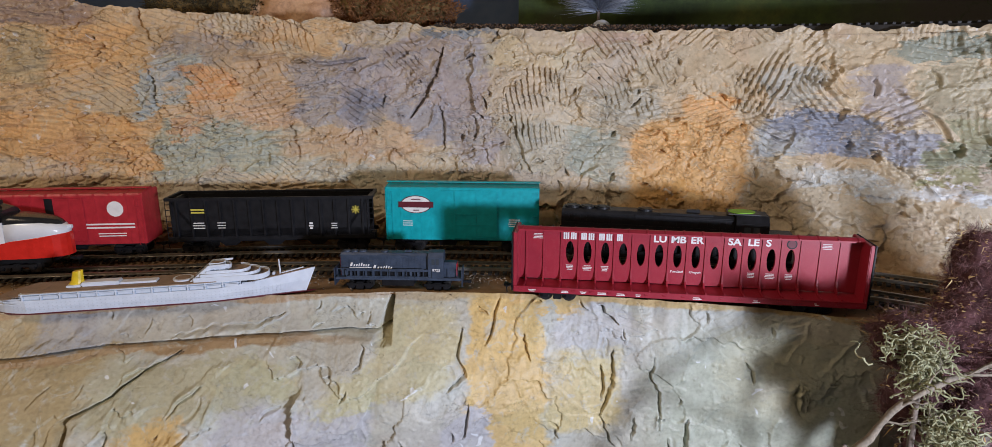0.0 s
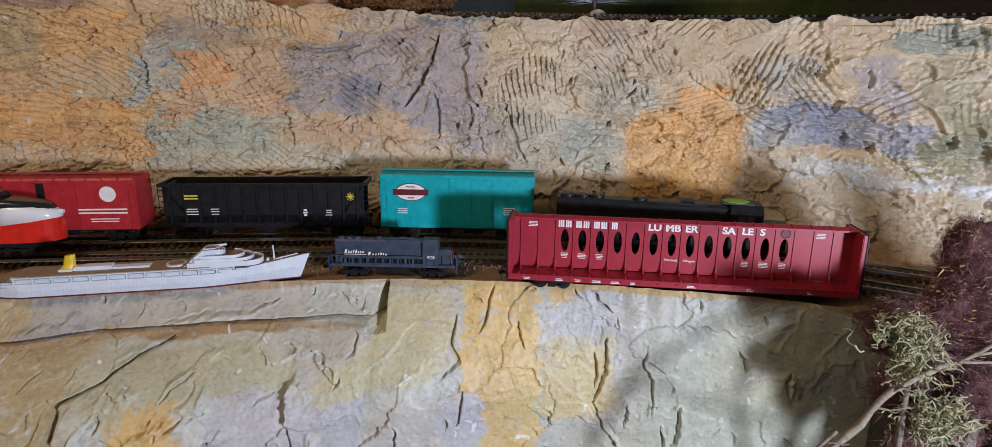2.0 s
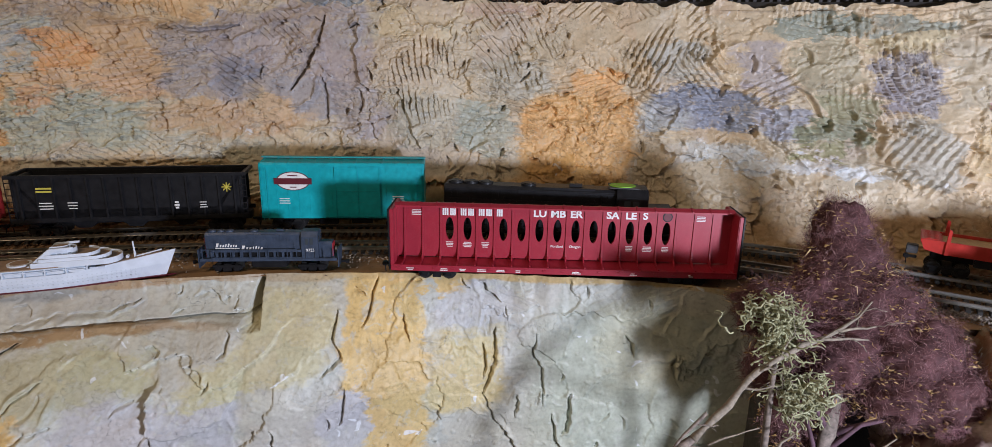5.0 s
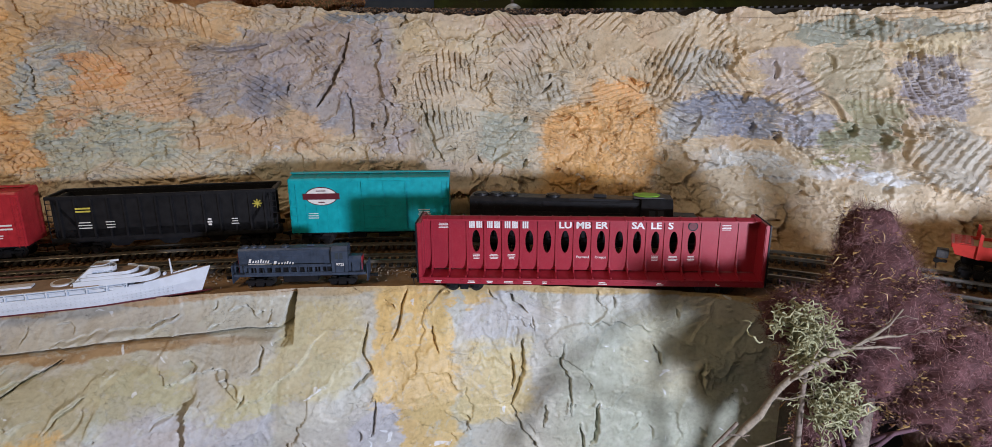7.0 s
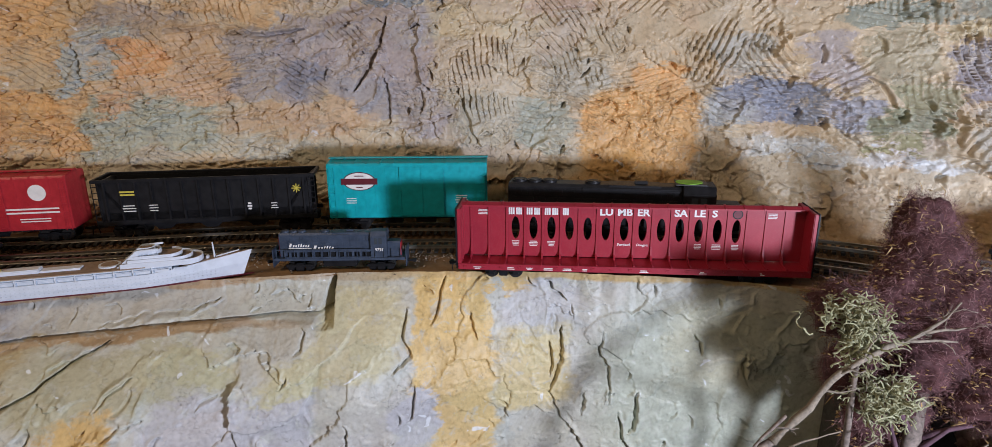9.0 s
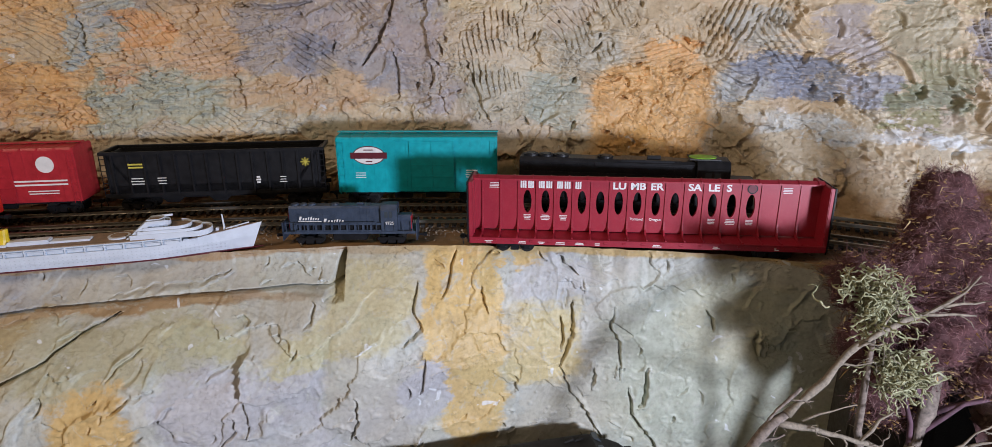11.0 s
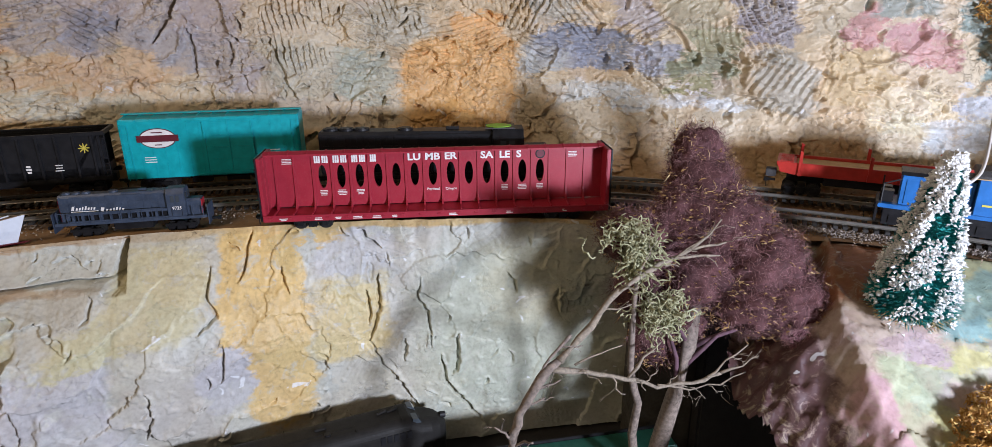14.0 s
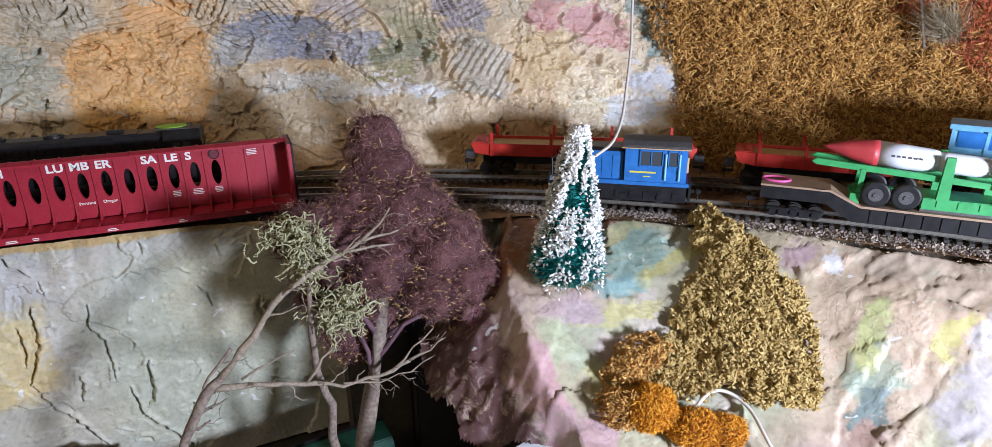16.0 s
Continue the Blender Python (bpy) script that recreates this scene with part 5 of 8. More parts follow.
    bm = bmesh.new()
    bars(bm, -64, -18.3, 42, 12, 2, 2.6, 1.4, 2)
    for k in range(8):
        a = k * math.tau / 8
        cyl(bm, (77, -18.2, 41), (77 + 4 * math.cos(a), -18.2, 41 + 4 * math.sin(a)), 0.45, seg=5)
    tagged(part("yellow_print", bm, M_yink, hop, "yellow printed marks"), kind="stuff")
    bm = bmesh.new()
    bars(bm, -64, -18.3, 30, 13, 3, 2.4, 0.8, 3)
    bars(bm, -44, -18.3, 30, 8, 3, 2.4, 0.7, 6)
    bars(bm, 57, -18.3, 28, 7, 3, 2.2, 0.7, 7)
    bars(bm, 36, -18.3, 28, 4, 3, 2.4, 1.6, 8)
    tagged(part("stencil_print", bm, M_ink, hop), kind="stuff")
    truck(hop, -L / 2 + 22)
    truck(hop, L / 2 - 22)
    coupler(hop, -L / 2, 8, -1)
    coupler(hop, L / 2, 8, 1)
    # red boxcar
    at = on_track(REAR, -0.420)
    red = boxcar("boxcar", "bright red boxcar with white stripes on the rear track", 162, 33, 12.5, 60, M_red2, at, (6, 30), 8)
    bm = bmesh.new()
    cyl(bm, (57, -16.5, 45), (57, -16.9, 45), 7.0, seg=30)
    part("emblem", bm, M_ink, red, "white round emblem")
    bm = bmesh.new()
    box(bm, 28, 72, -16.8, -16.4, 30.4, 31.8)
    box(bm, 28, 72, -16.8, -16.4, 27.2, 28.6)
    bars(bm, 52, -16.8, 22, 30, 2, 2.2, 0.9, 9)
    bars(bm, -40, -16.8, 19, 24, 2, 2.2, 0.9, 10)
    for x in (-62, -56, -44, -38, -26):
        box(bm, x, x + 3.4, -16.8, -16.4, 27, 46)
    for x, z in ((-62, 44), (-46, 35), (-26, 27)):
        box(bm, x, x + 9, -16.8, -16.4, z, z + 2.6)
    tagged(part("company_mark", bm, M_ink, red, "white blocks and stripes"), kind="stuff")


build_rear_train()


def build_hood_loco(name, label, at, k, m, roof, tall=1.0, group=""):
    """A hood diesel facing +x; k scales its HO millimetres."""
    lo = thing(name, label, "locomotive", at, group)
    h = k * tall

    def B(bm, x0, x1, y0, y1, z0, z1, bv=0.0):
        box(bm, x0 * k, x1 * k, y0 * k, y1 * k, z0 * k * tall, z1 * k * tall, bv * k)

    bm = bmesh.new()
    prism(bm, [(-9.5 * k, 18 * h), (9.5 * k, 18 * h), (9.5 * k, 48 * h), (7.5 * k, 50.5 * h), (-7.5 * k, 50.5 * h), (-9.5 * k, 48 * h)], "x", -88 * k, 46 * k, 0.5 * k)
    hood = part("hood", bm, m, lo)
    for q in range(14):
        bm = bmesh.new()
        x = -85 + q * 9.2
        B(bm, x, x + 8.3, -9.9, 9.9, 21, 40, 0.2)
        B(bm, x, x + 3.4, -9.9, 9.9, 41, 46.5, 0.2)
        B(bm, x + 4.4, x + 8.0, -9.9, 9.9, 41, 46.5, 0.2)
        part("hood_door", bm, m, hood)
    bm = bmesh.new()
    B(bm, -30, 16, -10.6, 10.6, 44.5, 48.5, 0.6)
    part("intake_box", bm, m, hood)
    bm = bmesh.new()
    B(bm, -10, 30, -8.5, 8.5, 45, 50.8, 0.5)
    part("dynamic_brake_hatch", bm, m, hood)
    for x in (-80, -68, -56, -22):
        bm = bmesh.new()
        cyl(bm, (x * k, 0, 50 * h), (x * k, 0, 52 * h), 6.0 * k, seg=24)
        cyl(bm, (x * k, 0, 52 * h), (x * k, 0, 52.5 * h), 4.4 * k, seg=24)
        part("roof_fan", bm, roof, lo)
    bm = bmesh.new()
    B(bm, 10, 20, -2, 2, 50, 53, 0.3)
    part("exhaust_stack", bm, roof, lo)
    bm = bmesh.new()
    prism(bm, [(-14 * k, 18 * h), (14 * k, 18 * h), (14 * k, 46 * h), (9 * k, 52 * h), (-9 * k, 52 * h), (-14 * k, 46 * h)], "x", 46 * k, 70 * k, 0.5 * k)
    cab = part("cab", bm, m, lo)
    bm = bmesh.new()
    for x in (52, 58.5):
        B(bm, x, x + 4.6, -14.3, -13.9, 36, 44)
    B(bm, 69.8, 70.3, -11, -3, 37, 46)
    B(bm, 69.8, 70.3, 3, 11, 37, 46)
    part("cab_window", bm, M_glass, cab)
    bm = bmesh.new()
    prism(bm, [(-9 * k, 18 * h), (9 * k, 18 * h), (9 * k, 35 * h), (7 * k, 38 * h), (-7 * k, 38 * h), (-9 * k, 35 * h)], "x", 70 * k, 89 * k, 0.5 * k)
    nose = part("short_nose", bm, m, lo)
    bm = bmesh.new()
    B(bm, -96, 96, -15.5, 15.5, 14.5, 18, 0.4)
    walk_ = part("walkway", bm, m, lo)
    for s in (-1, 1):
        bm = bmesh.new()
        for q in range(15):
            x = -92 + q * 13.1
            B(bm, x, x + 0.9, s * 15.2 - 0.4, s * 15.2 + 0.4, 18, 30)
        B(bm, -92, 40, s * 15.2 - 0.35, s * 15.2 + 0.35, 29.4, 30.4)
        part("handrail", bm, m, walk_)
        bm = bmesh.new()
        for q in range(10):
            x = -74 + q * 11.5
            B(bm, x, x + 3.4, s * 12.4 - 1.5, s * 12.4 + 1.5, 18, 27, 0.3)
        B(bm, -78, 46, s * 13 - 2, s * 13 + 2, 26.4, 29.4, 0.3)
        B(bm, -78, 46, s * 13 - 2, s * 13 + 2, 18, 19.6, 0.3)
        part("side_tank", bm, m, lo)
        # added black strip gives the dark of the see-through gaps between posts
        bm = bmesh.new()
        B(bm, -76, 44, s * 10.3 - 0.3, s * 10.3 + 0.3, 19.6, 26.6)
        part("gap_shade_panel", bm, M_blk, lo, "black panel standing in for the shaded gaps between walkway posts")
    bm = bmesh.new()
    B(bm, -26, 24, -11, 11, 5, 14.5, 1.2)
    part("fuel_tank", bm, M_blk, lo)
    for x in (-98, 97):
        bm = bmesh.new()
        B(bm, x, x + 1.4, -15.5, 15.5, 6, 30, 0.2)
        part("pilot", bm, m, lo)
    truck(lo, -60 * k, 5 * k, 8.2 * k, 26 * k, 5.4 * k, 11.5 * k)
    truck(lo, 60 * k, 5 * k, 8.2 * k, 26 * k, 5.4 * k, 11.5 * k)
    for d in (-1, 1):
        bm = bmesh.new()
        x = d * 98
        B(bm, min(x, x + d * 9), max(x, x + d * 9), -1.6, 1.6, 8, 11, 0.3)
        B(bm, min(x + d * 8, x + d * 13), max(x + d * 8, x + d * 13), -2.6, 2.6, 7.5, 11.5, 0.5)
        part("coupler", bm, M_blk, lo)
    return lo


def build_small_loco():
    k = 0.535
    lo = build_hood_loco("diesel_locomotive", "small slate-blue diesel locomotive with white lettering on the ledge", pose(-0.0965, 0.0195, -0.0028, 0, 0, 6), k, M_slate, M_slate, 1.13)
    lettering("9725", 2.4, M_ink, lo, pose(0.0315, -0.0077, 0.0162), name="number", bold=0.05)
    bm = bmesh.new()
    y = -9.9 * k - 0.15
    for x, w, t in ((-39.5, 1.7, 3.0), (-36.6, 1.1, 1.8), (-34.6, 1.1, 1.8), (-32.6, 0.8, 2.4), (-30.8, 1.1, 2.8), (-28.8, 1.1, 1.8), (-26.8, 0.9, 1.8), (-25.0, 1.1, 1.8)):
        prism(bm, [(x, 19.4), (x + w, 19.4), (x + w + t * 0.3, 19.4 + t), (x + t * 0.3, 19.4 + t)], "y", y - 0.2, y + 0.1)
    prism(bm, [(-40, 18.0), (-22.0, 18.0), (-21.6, 18.6), (-39.8, 18.6)], "y", y - 0.2, y + 0.1)
    for x, w, t in ((-20.6, 2.0, 3.4), (-17.2, 1.3, 2.0), (-14.8, 1.3, 2.0), (-12.4, 0.8, 2.6), (-10.6, 1.1, 3.0), (-8.4, 0.8, 2.6), (-6.4, 1.3, 2.0)):
        prism(bm, [(x, 17.2), (x + w, 17.2), (x + w + t * 0.3, 17.2 + t), (x + t * 0.3, 17.2 + t)], "y", y - 0.2, y + 0.1)
    tagged(part("company_mark", bm, M_ink, lo, "slanting white blocks over a stripe"), kind="stuff")
    bm = bmesh.new()
    box(bm, 47.5, 48.1, -4.2, 4.2, 11.5, 22)
    part("nose_front", bm, M_red2, lo, "scarlet nose front")
    bm = bmesh.new()
    box(bm, -47.6, -47.0, -4.4, 4.4, 11.5, 27)
    part("hood_end", bm, M_maroon, lo, "dull red hood end")


build_small_loco()


def build_black_loco():
    k = 1.04
    lo = build_hood_loco("diesel_locomotive", "black diesel locomotive with lime roof sticker behind the lumber car", on_track(MID, 0.124, 0.006), k, M_blk, M_blk)
    bm = bmesh.new()
    box(bm, 42, 66, -9.5, 9.5, 54.2, 55.0, 0.2)
    part("cab_roof", bm, M_dkgrey, lo)
    bm = bmesh.new()
    prism(bm, [(53 + 10.5 * math.cos(q * math.tau / 28), 8.0 * math.sin(q * math.tau / 28)) for q in range(28)], "z", 55.1, 55.5)
    part("sticker", bm, M_lime, lo, "lime-green oval sticker")


build_black_loco()


# ---- ship ----
def build_ship():
    ship = thing("toy_ship", "white plastic model liner with brown decks and yellow funnel", "toy ship", pose(-0.3735, -0.0785, -0.0025, 0, 0, 20))
    L = 228.0

    def half(s):
        return 13.5 * min(1, (s / 0.10) ** 0.45 if s < 0.10 else 1) * (1 if s < 0.62 else max(0.02, 1 - ((s - 0.62) / 0.38) ** 1.7))

    def hull_rings(z0, z1f, n=40, grow=1.0):
        rings = []
        for i in range(n + 1):
            s = i / n
            b, top, rake = half(max(s, 0.004)) * grow, z1f(s), 8 * max(0, (s - 0.8) / 0.2) ** 2
            low = b * (0.86 if s < 0.7 else 0.86 - 0.45 * (s - 0.7) / 0.3)
            x = 1 + s * (L - 10)
            rings.append([(x, -low, z0), (x + rake * 0.5, -b * 0.97, (z0 + top) / 2), (x + rake, -b, top), (x + rake, b, top), (x + rake * 0.5, b * 0.97, (z0 + top) / 2), (x, low, z0)])
        return rings

    sheer = lambda s: 11.5 + (1.5 if s < 0.1 else 0) + 9.5 * max(0, (s - 0.66) / 0.34) ** 1.5
    bm = bmesh.new()
    loft(bm, hull_rings(1.6, sheer))
    hull = part("hull", bm, M_white, ship)
    bm = bmesh.new()
    loft(bm, hull_rings(0.0, lambda s: 1.7, grow=0.88))
    part("boot_topping", bm, M_maroon, hull, "dark red waterline band")
    # upper side strip: long deck windows set back between posts
    def side(z0, z1, inset, s0=0.085, s1=0.78):
        bm = bmesh.new()
        rings = []
        for i in range(31):
            s = s0 + i / 30 * (s1 - s0)
            b = half(s) - inset
            x = 1 + s * (L - 10)
            rings.append([(x, -b, z0), (x, -b, z1), (x, b, z1), (x, b, z0)])
        loft(bm, rings)
        return bm

    upper = part("upper_deck_house", side(11, 16.8, 1.5), M_bayglass, ship, "pale grey window strip")
    part("lower_belt", side(11, 12.0, 0.1), M_white, upper)
    part("upper_belt", side(15.0, 15.5, 0.1), M_white, upper)
    part("deck_edge", side(16.5, 17.0, 0.0), M_white, upper)
    for k in range(13):
        s0 = 0.092 + k * 0.0572
        b = -half(s0)
        bm = bmesh.new()
        box(bm, 1 + s0 * (L - 10), 1 + s0 * (L - 10) + 0.7, b, b + 1.6, 11, 16.8)
        part("window_post", bm, M_white, upper)
        bm = bmesh.new()
        box(bm, 1 + s0 * (L - 10) + 1.6, 1 + (s0 + 0.052) * (L - 10), b + 0.9, b + 1.7, 12.6, 14.6, 0.1)
        part("window_bay", bm, M_white, upper)
    bm = bmesh.new()
    for r in range(3):
        for k in range(64):
            s = 0.06 + k * 0.0135
            b = -half(s) * 0.985
            box(bm, 1 + s * (L - 10), 1 + s * (L - 10) + 0.7, b - 0.10, b + 0.3, 4.6 + r * 2.3, 5.3 + r * 2.3)
    tagged(part("porthole", bm, M_dimple, hull), kind="stuff")
    for i, s in enumerate((0.012, 0.03, 0.05)):
        bm = bmesh.new()
        for z in (9.0, 11.0, 13.0):
            b = half(s + 0.02)
            box(bm, 1 + s * L, 1 + s * L + 16, -b - 0.35, -b, z, z + 0.5)
        part("stern_rail", bm, M_white, hull)
    # decks
    bm = bmesh.new()
    rings = []
    for i in range(25):
        s = 0.13 + i / 24 * 0.58
        b = half(s) * 0.93
        x = 1 + s * (L - 10)
        rings.append([(x, -b, 16.7), (x, -b, 17.5), (x, b, 17.5), (x, b, 16.7)])
    loft(bm, rings)
    part("sun_deck", bm, M_deck, ship, "dull brown deck")
    for i, (s0, s1, z) in enumerate(((0.004, 0.075, 12.9), (0.035, 0.115, 15.0), (0.07, 0.15, 17.0))):
        bm = bmesh.new()
        prism(bm, [(1 + (s0 + (s1 - s0) * (0.5 - 0.5 * math.cos(a * math.pi / 8))) * L, half(s1) * 0.95 * math.sin(a * math.pi / 8) * (1 if a else 0.01)) for a in range(0, 9)] + [(1 + s1 * L, -half(s1) * 0.95)] + [(1 + (s0 + (s1 - s0) * (0.5 - 0.5 * math.cos(a * math.pi / 8))) * L, -half(s1) * 0.95 * math.sin(a * math.pi / 8)) for a in range(7, 0, -1)], "z", z, z + 0.7)
        part("aft_deck", bm, M_deck, ship, "curved brown aft deck")
    bm = bmesh.new()
    rings = []
    for i in range(13):
        s = 0.80 + i / 12 * 0.185
        b = half(s) * 0.9
        z = sheer(s) + 0.1
        x = 1 + s * (L - 10) + 8 * max(0, (s - 0.8) / 0.2) ** 2
        rings.append([(x, -b, z), (x, -b, z + 0.3), (x, b, z + 0.3), (x, b, z)])
    loft(bm, rings)
    part("fore_deck", bm, M_deck, ship, "brown fore deck")
    # funnel
    bm = bmesh.new()
    loft(bm, [[(cx + rx * math.cos(a * math.tau / 16), ry * math.sin(a * math.tau / 16), z + dz * math.cos(a * math.tau / 16)) for a in range(16)] for cx, rx, ry, z, dz in ((53, 6.5, 4.2, 17.3, 0), (54.5, 4.2, 3.2, 22, 0.2), (55.5, 3.6, 2.6, 29, 0.5))])
    part("funnel", bm, M_yel, ship, "glossy yellow funnel")
    bm = bmesh.new()
    box(bm, 58, 84, -5, 4, 17.4, 20.6, 0.6)
    box(bm, 84, 110, -4.6, 3.4, 17.4, 19.0, 0.4)
    box(bm, 48, 58, -6, 5, 17.4, 19.2, 0.6)
    part("deck_house", bm, M_white, ship)
    bm = bmesh.new()
    cyl(bm, (128, 0, 17.4), (128, 0, 18.6), 7.5, seg=24)
    part("pool_surround", bm, M_white, ship)
    bm = bmesh.new()
    cyl(bm, (128, 0, 18.5), (128, 0, 18.9), 5.6, seg=24)
    part("pool", bm, M_deck, ship)

    def tier(x0, x1, w, z0, z1, name="bridge_tier"):
        bm = bmesh.new()
        pts = [(x0, w), (x0, -w)] + [(x1 - w * 0.9 + w * 0.9 * math.cos(a), w * math.sin(a)) for a in [(-math.pi / 2 + k * math.pi / 10) for k in range(11)]]
        prism(bm, pts, "z", z0, z1)
        t = part(name, bm, M_white, ship)
        bm = bmesh.new()
        prism(bm, [(p * 0.97 + (x0 + x1) * 0.015, q * 0.88) for p, q in pts], "z", z1, z1 + 0.3)
        part("deck_surface", bm, M_deck, t)
        inner = [(p * 0.985 + (x0 + x1) * 0.0075, q * 0.94) for p, q in pts[1:]]
        bm = bmesh.new()
        for a, b, c, d in zip(pts[1:], pts[2:], inner[1:], inner):
            prism(bm, [a, b, c, d], "z", z1 + 0.0, z1 + 1.7)
        part("bulwark", bm, M_white, t)
        return t

    tier(138, 192, 11.6, 16.8, 19.2)
    tier(143, 185, 10.8, 19.2, 21.4)
    tier(147, 178, 9.6, 21.4, 23.6)
    tier(148, 164, 7.0, 23.6, 26.4)
    tier(149, 160, 5.4, 26.4, 28.6)
    bm = bmesh.new()
    prism(bm, [(134, 17), (142, 17), (152, 27.6), (164, 28.6), (164, 30.0), (149, 29.4)], "y", -8.6, -7.4, 0.2)
    part("side_fin", bm, M_white, ship)
    bm = bmesh.new()
    prism(bm, [(134, 17), (142, 17), (152, 27.6), (164, 28.6), (164, 30.0), (149, 29.4)], "y", 7.4, 8.6, 0.2)
    part("side_fin", bm, M_white, ship)
    bm = bmesh.new()
    for q in range(5):
        box(bm, 147 + q * 3.4, 149.4 + q * 3.4, -7.3, -6.9, 24.2, 25.8)
    part("bridge_window", bm, M_bayglass, ship)
    bm = bmesh.new()
    cyl(bm, (200, 0, 15), (199.4, 0, 29), 0.8, 0.5, seg=10)
    cyl(bm, (200, -3, 16), (199.7, 0, 23), 0.45, seg=6)
    cyl(bm, (200, 3, 16), (199.7, 0, 23), 0.45, seg=6)
    part("mast", bm, M_white, ship)
    bm = bmesh.new()
    for x in (194, 204, 208):
        box(bm, x, x + 2, -2, 2, 16.5, 19, 0.4)
    cyl(bm, (201, -1.5, 18), (218, -1, 21.6), 0.5, seg=6)
    part("winch", bm, M_white, ship)


M_dimple = plain("faint_grey_dimple", (0.56, 0.60, 0.66), 0.5, var=0.1)
M_bayglass = plain("grey_window_paint", (0.40, 0.47, 0.55), 0.45, var=0.1)
build_ship()


# ---- streamlined locomotives ----
def section(w, z0, z1, x, r=6.0, n=8):
    """A rounded-roof loco section at x."""
    pts = [(x, -w / 2, z0)]
    for k in range(n + 1):
        a = math.pi - k * math.pi / 2 / n
        pts.append((x, -w / 2 + r + r * math.cos(a), z1 - r + r * math.sin(a)))
    for k in range(n + 1):
        a = math.pi / 2 - k * math.pi / 2 / n
        pts.append((x, w / 2 - r + r * math.cos(a), z1 - r + r * math.sin(a)))
    pts.append((x, w / 2, z0))
    return pts


def build_nose_loco():
    lo = thing("diesel_locomotive", "red, white and black bulldog-nosed diesel locomotive on the track", "locomotive", on_track(MID, -0.481, 0.008))
    bm = bmesh.new()
    loft(bm, [section(30, 20, 56, x, 8) for x in (-95, 0, 56)])
    loft(bm, [section(30 - q * 0.4, 28, 56 - q, 56 + q * 3, 8) for q in (0, 1, 3)])
    body = part("body", bm, M_gloss_blk, lo, "glossy black hand-painted body")
    bm = bmesh.new()
    loft(bm, [section(w, 26, zt, x, min(6, w / 2.2)) for x, w, zt in ((62, 30, 45), (76, 29.6, 44.6), (86, 28.6, 43.8), (94, 26.6, 42.6), (100, 23, 41), (104.5, 18, 39.4), (107.5, 11.5, 37.6), (109, 5, 36))])
    nose = part("nose", bm, M_gloss_wht, lo, "glossy white nose", True)
    bm = bmesh.new()
    prism(bm, [(46, 20), (66, 24), (66, 44), (62, 44)], "y", -15.2, 15.2)
    part("side_flash", bm, M_gloss_wht, body, "white slanting flash")
    bm = bmesh.new()
    rings = []
    for x, w, zt in ((48, 30.6, 19), (58, 30.7, 26), (72, 30.4, 28.5), (86, 29.4, 30), (94, 27.4, 31), (100, 24, 31.6), (105, 18.6, 32), (108.2, 12, 32), (109.8, 5.5, 32)):
        rings.append(section(w, 13, zt, x, 0.8))
    loft(bm, rings)
    part("nose_band", bm, M_gloss_red, lo, "glossy red lower band")
    bm = bmesh.new()
    loft(bm, [section(w, 38, zt, x, min(5, w / 2.2)) for x, w, zt in ((58, 29, 49), (72, 27.4, 48.2), (86, 24.6, 46.6), (96, 20, 44.8), (102, 14, 43), (105, 8, 41))])
    part("nose_top", bm, M_gloss_blk, nose, "", True)
    bm = bmesh.new()
    prism(bm, [(36, 36), (62, 36), (55, 48), (36, 48)], "y", -15.6, 15.6, 0.3)
    prism(bm, [(32, 32), (34.5, 32), (34.5, 52), (32, 52)], "y", -15.5, 15.5)
    fr = part("window_frame", bm, M_gloss_red, lo, "red cab window surround")
    bm = bmesh.new()
    prism(bm, [(39, 38), (56, 38), (51.5, 46), (39, 46)], "y", -15.9, 15.9)
    part("cab_window", bm, M_glass, fr)
    bm = bmesh.new()
    box(bm, 46, 60, -3, 3, 56, 60, 0.8)
    box(bm, 18, 38, -5, 5, 56, 61, 0.8)
    cyl(bm, (54, -5, 57), (62, -5, 59), 1.0, 1.8, seg=10)
    part("roof_horn", bm, M_blk, lo)
    bm = bmesh.new()
    cyl(bm, (105, 0, 36), (111, 0, 36), 2.3, 1.8, seg=14)
    part("headlight", bm, M_white, lo)
    bm = bmesh.new()
    box(bm, -90, 98, -11, 11, 8, 14, 1)
    part("underframe", bm, M_blk, lo)
    truck(lo, 70, 5, 8.2, 24, 5.2, 12.5)
    truck(lo, 5, 5, 8.2, 24, 5.2, 12.5)
    coupler(lo, 106, 9, 1)


M_gloss_blk = plain("gloss_black_enamel", (0.015, 0.015, 0.016), 0.16, bumpy=0.35, scale=90)
M_gloss_wht = plain("gloss_white_enamel", (0.74, 0.74, 0.75), 0.16, var=0.06, bumpy=0.35, scale=90)
M_gloss_red = plain("gloss_red_enamel", (0.60, 0.02, 0.012), 0.16, bumpy=0.35, scale=90)
build_nose_loco()


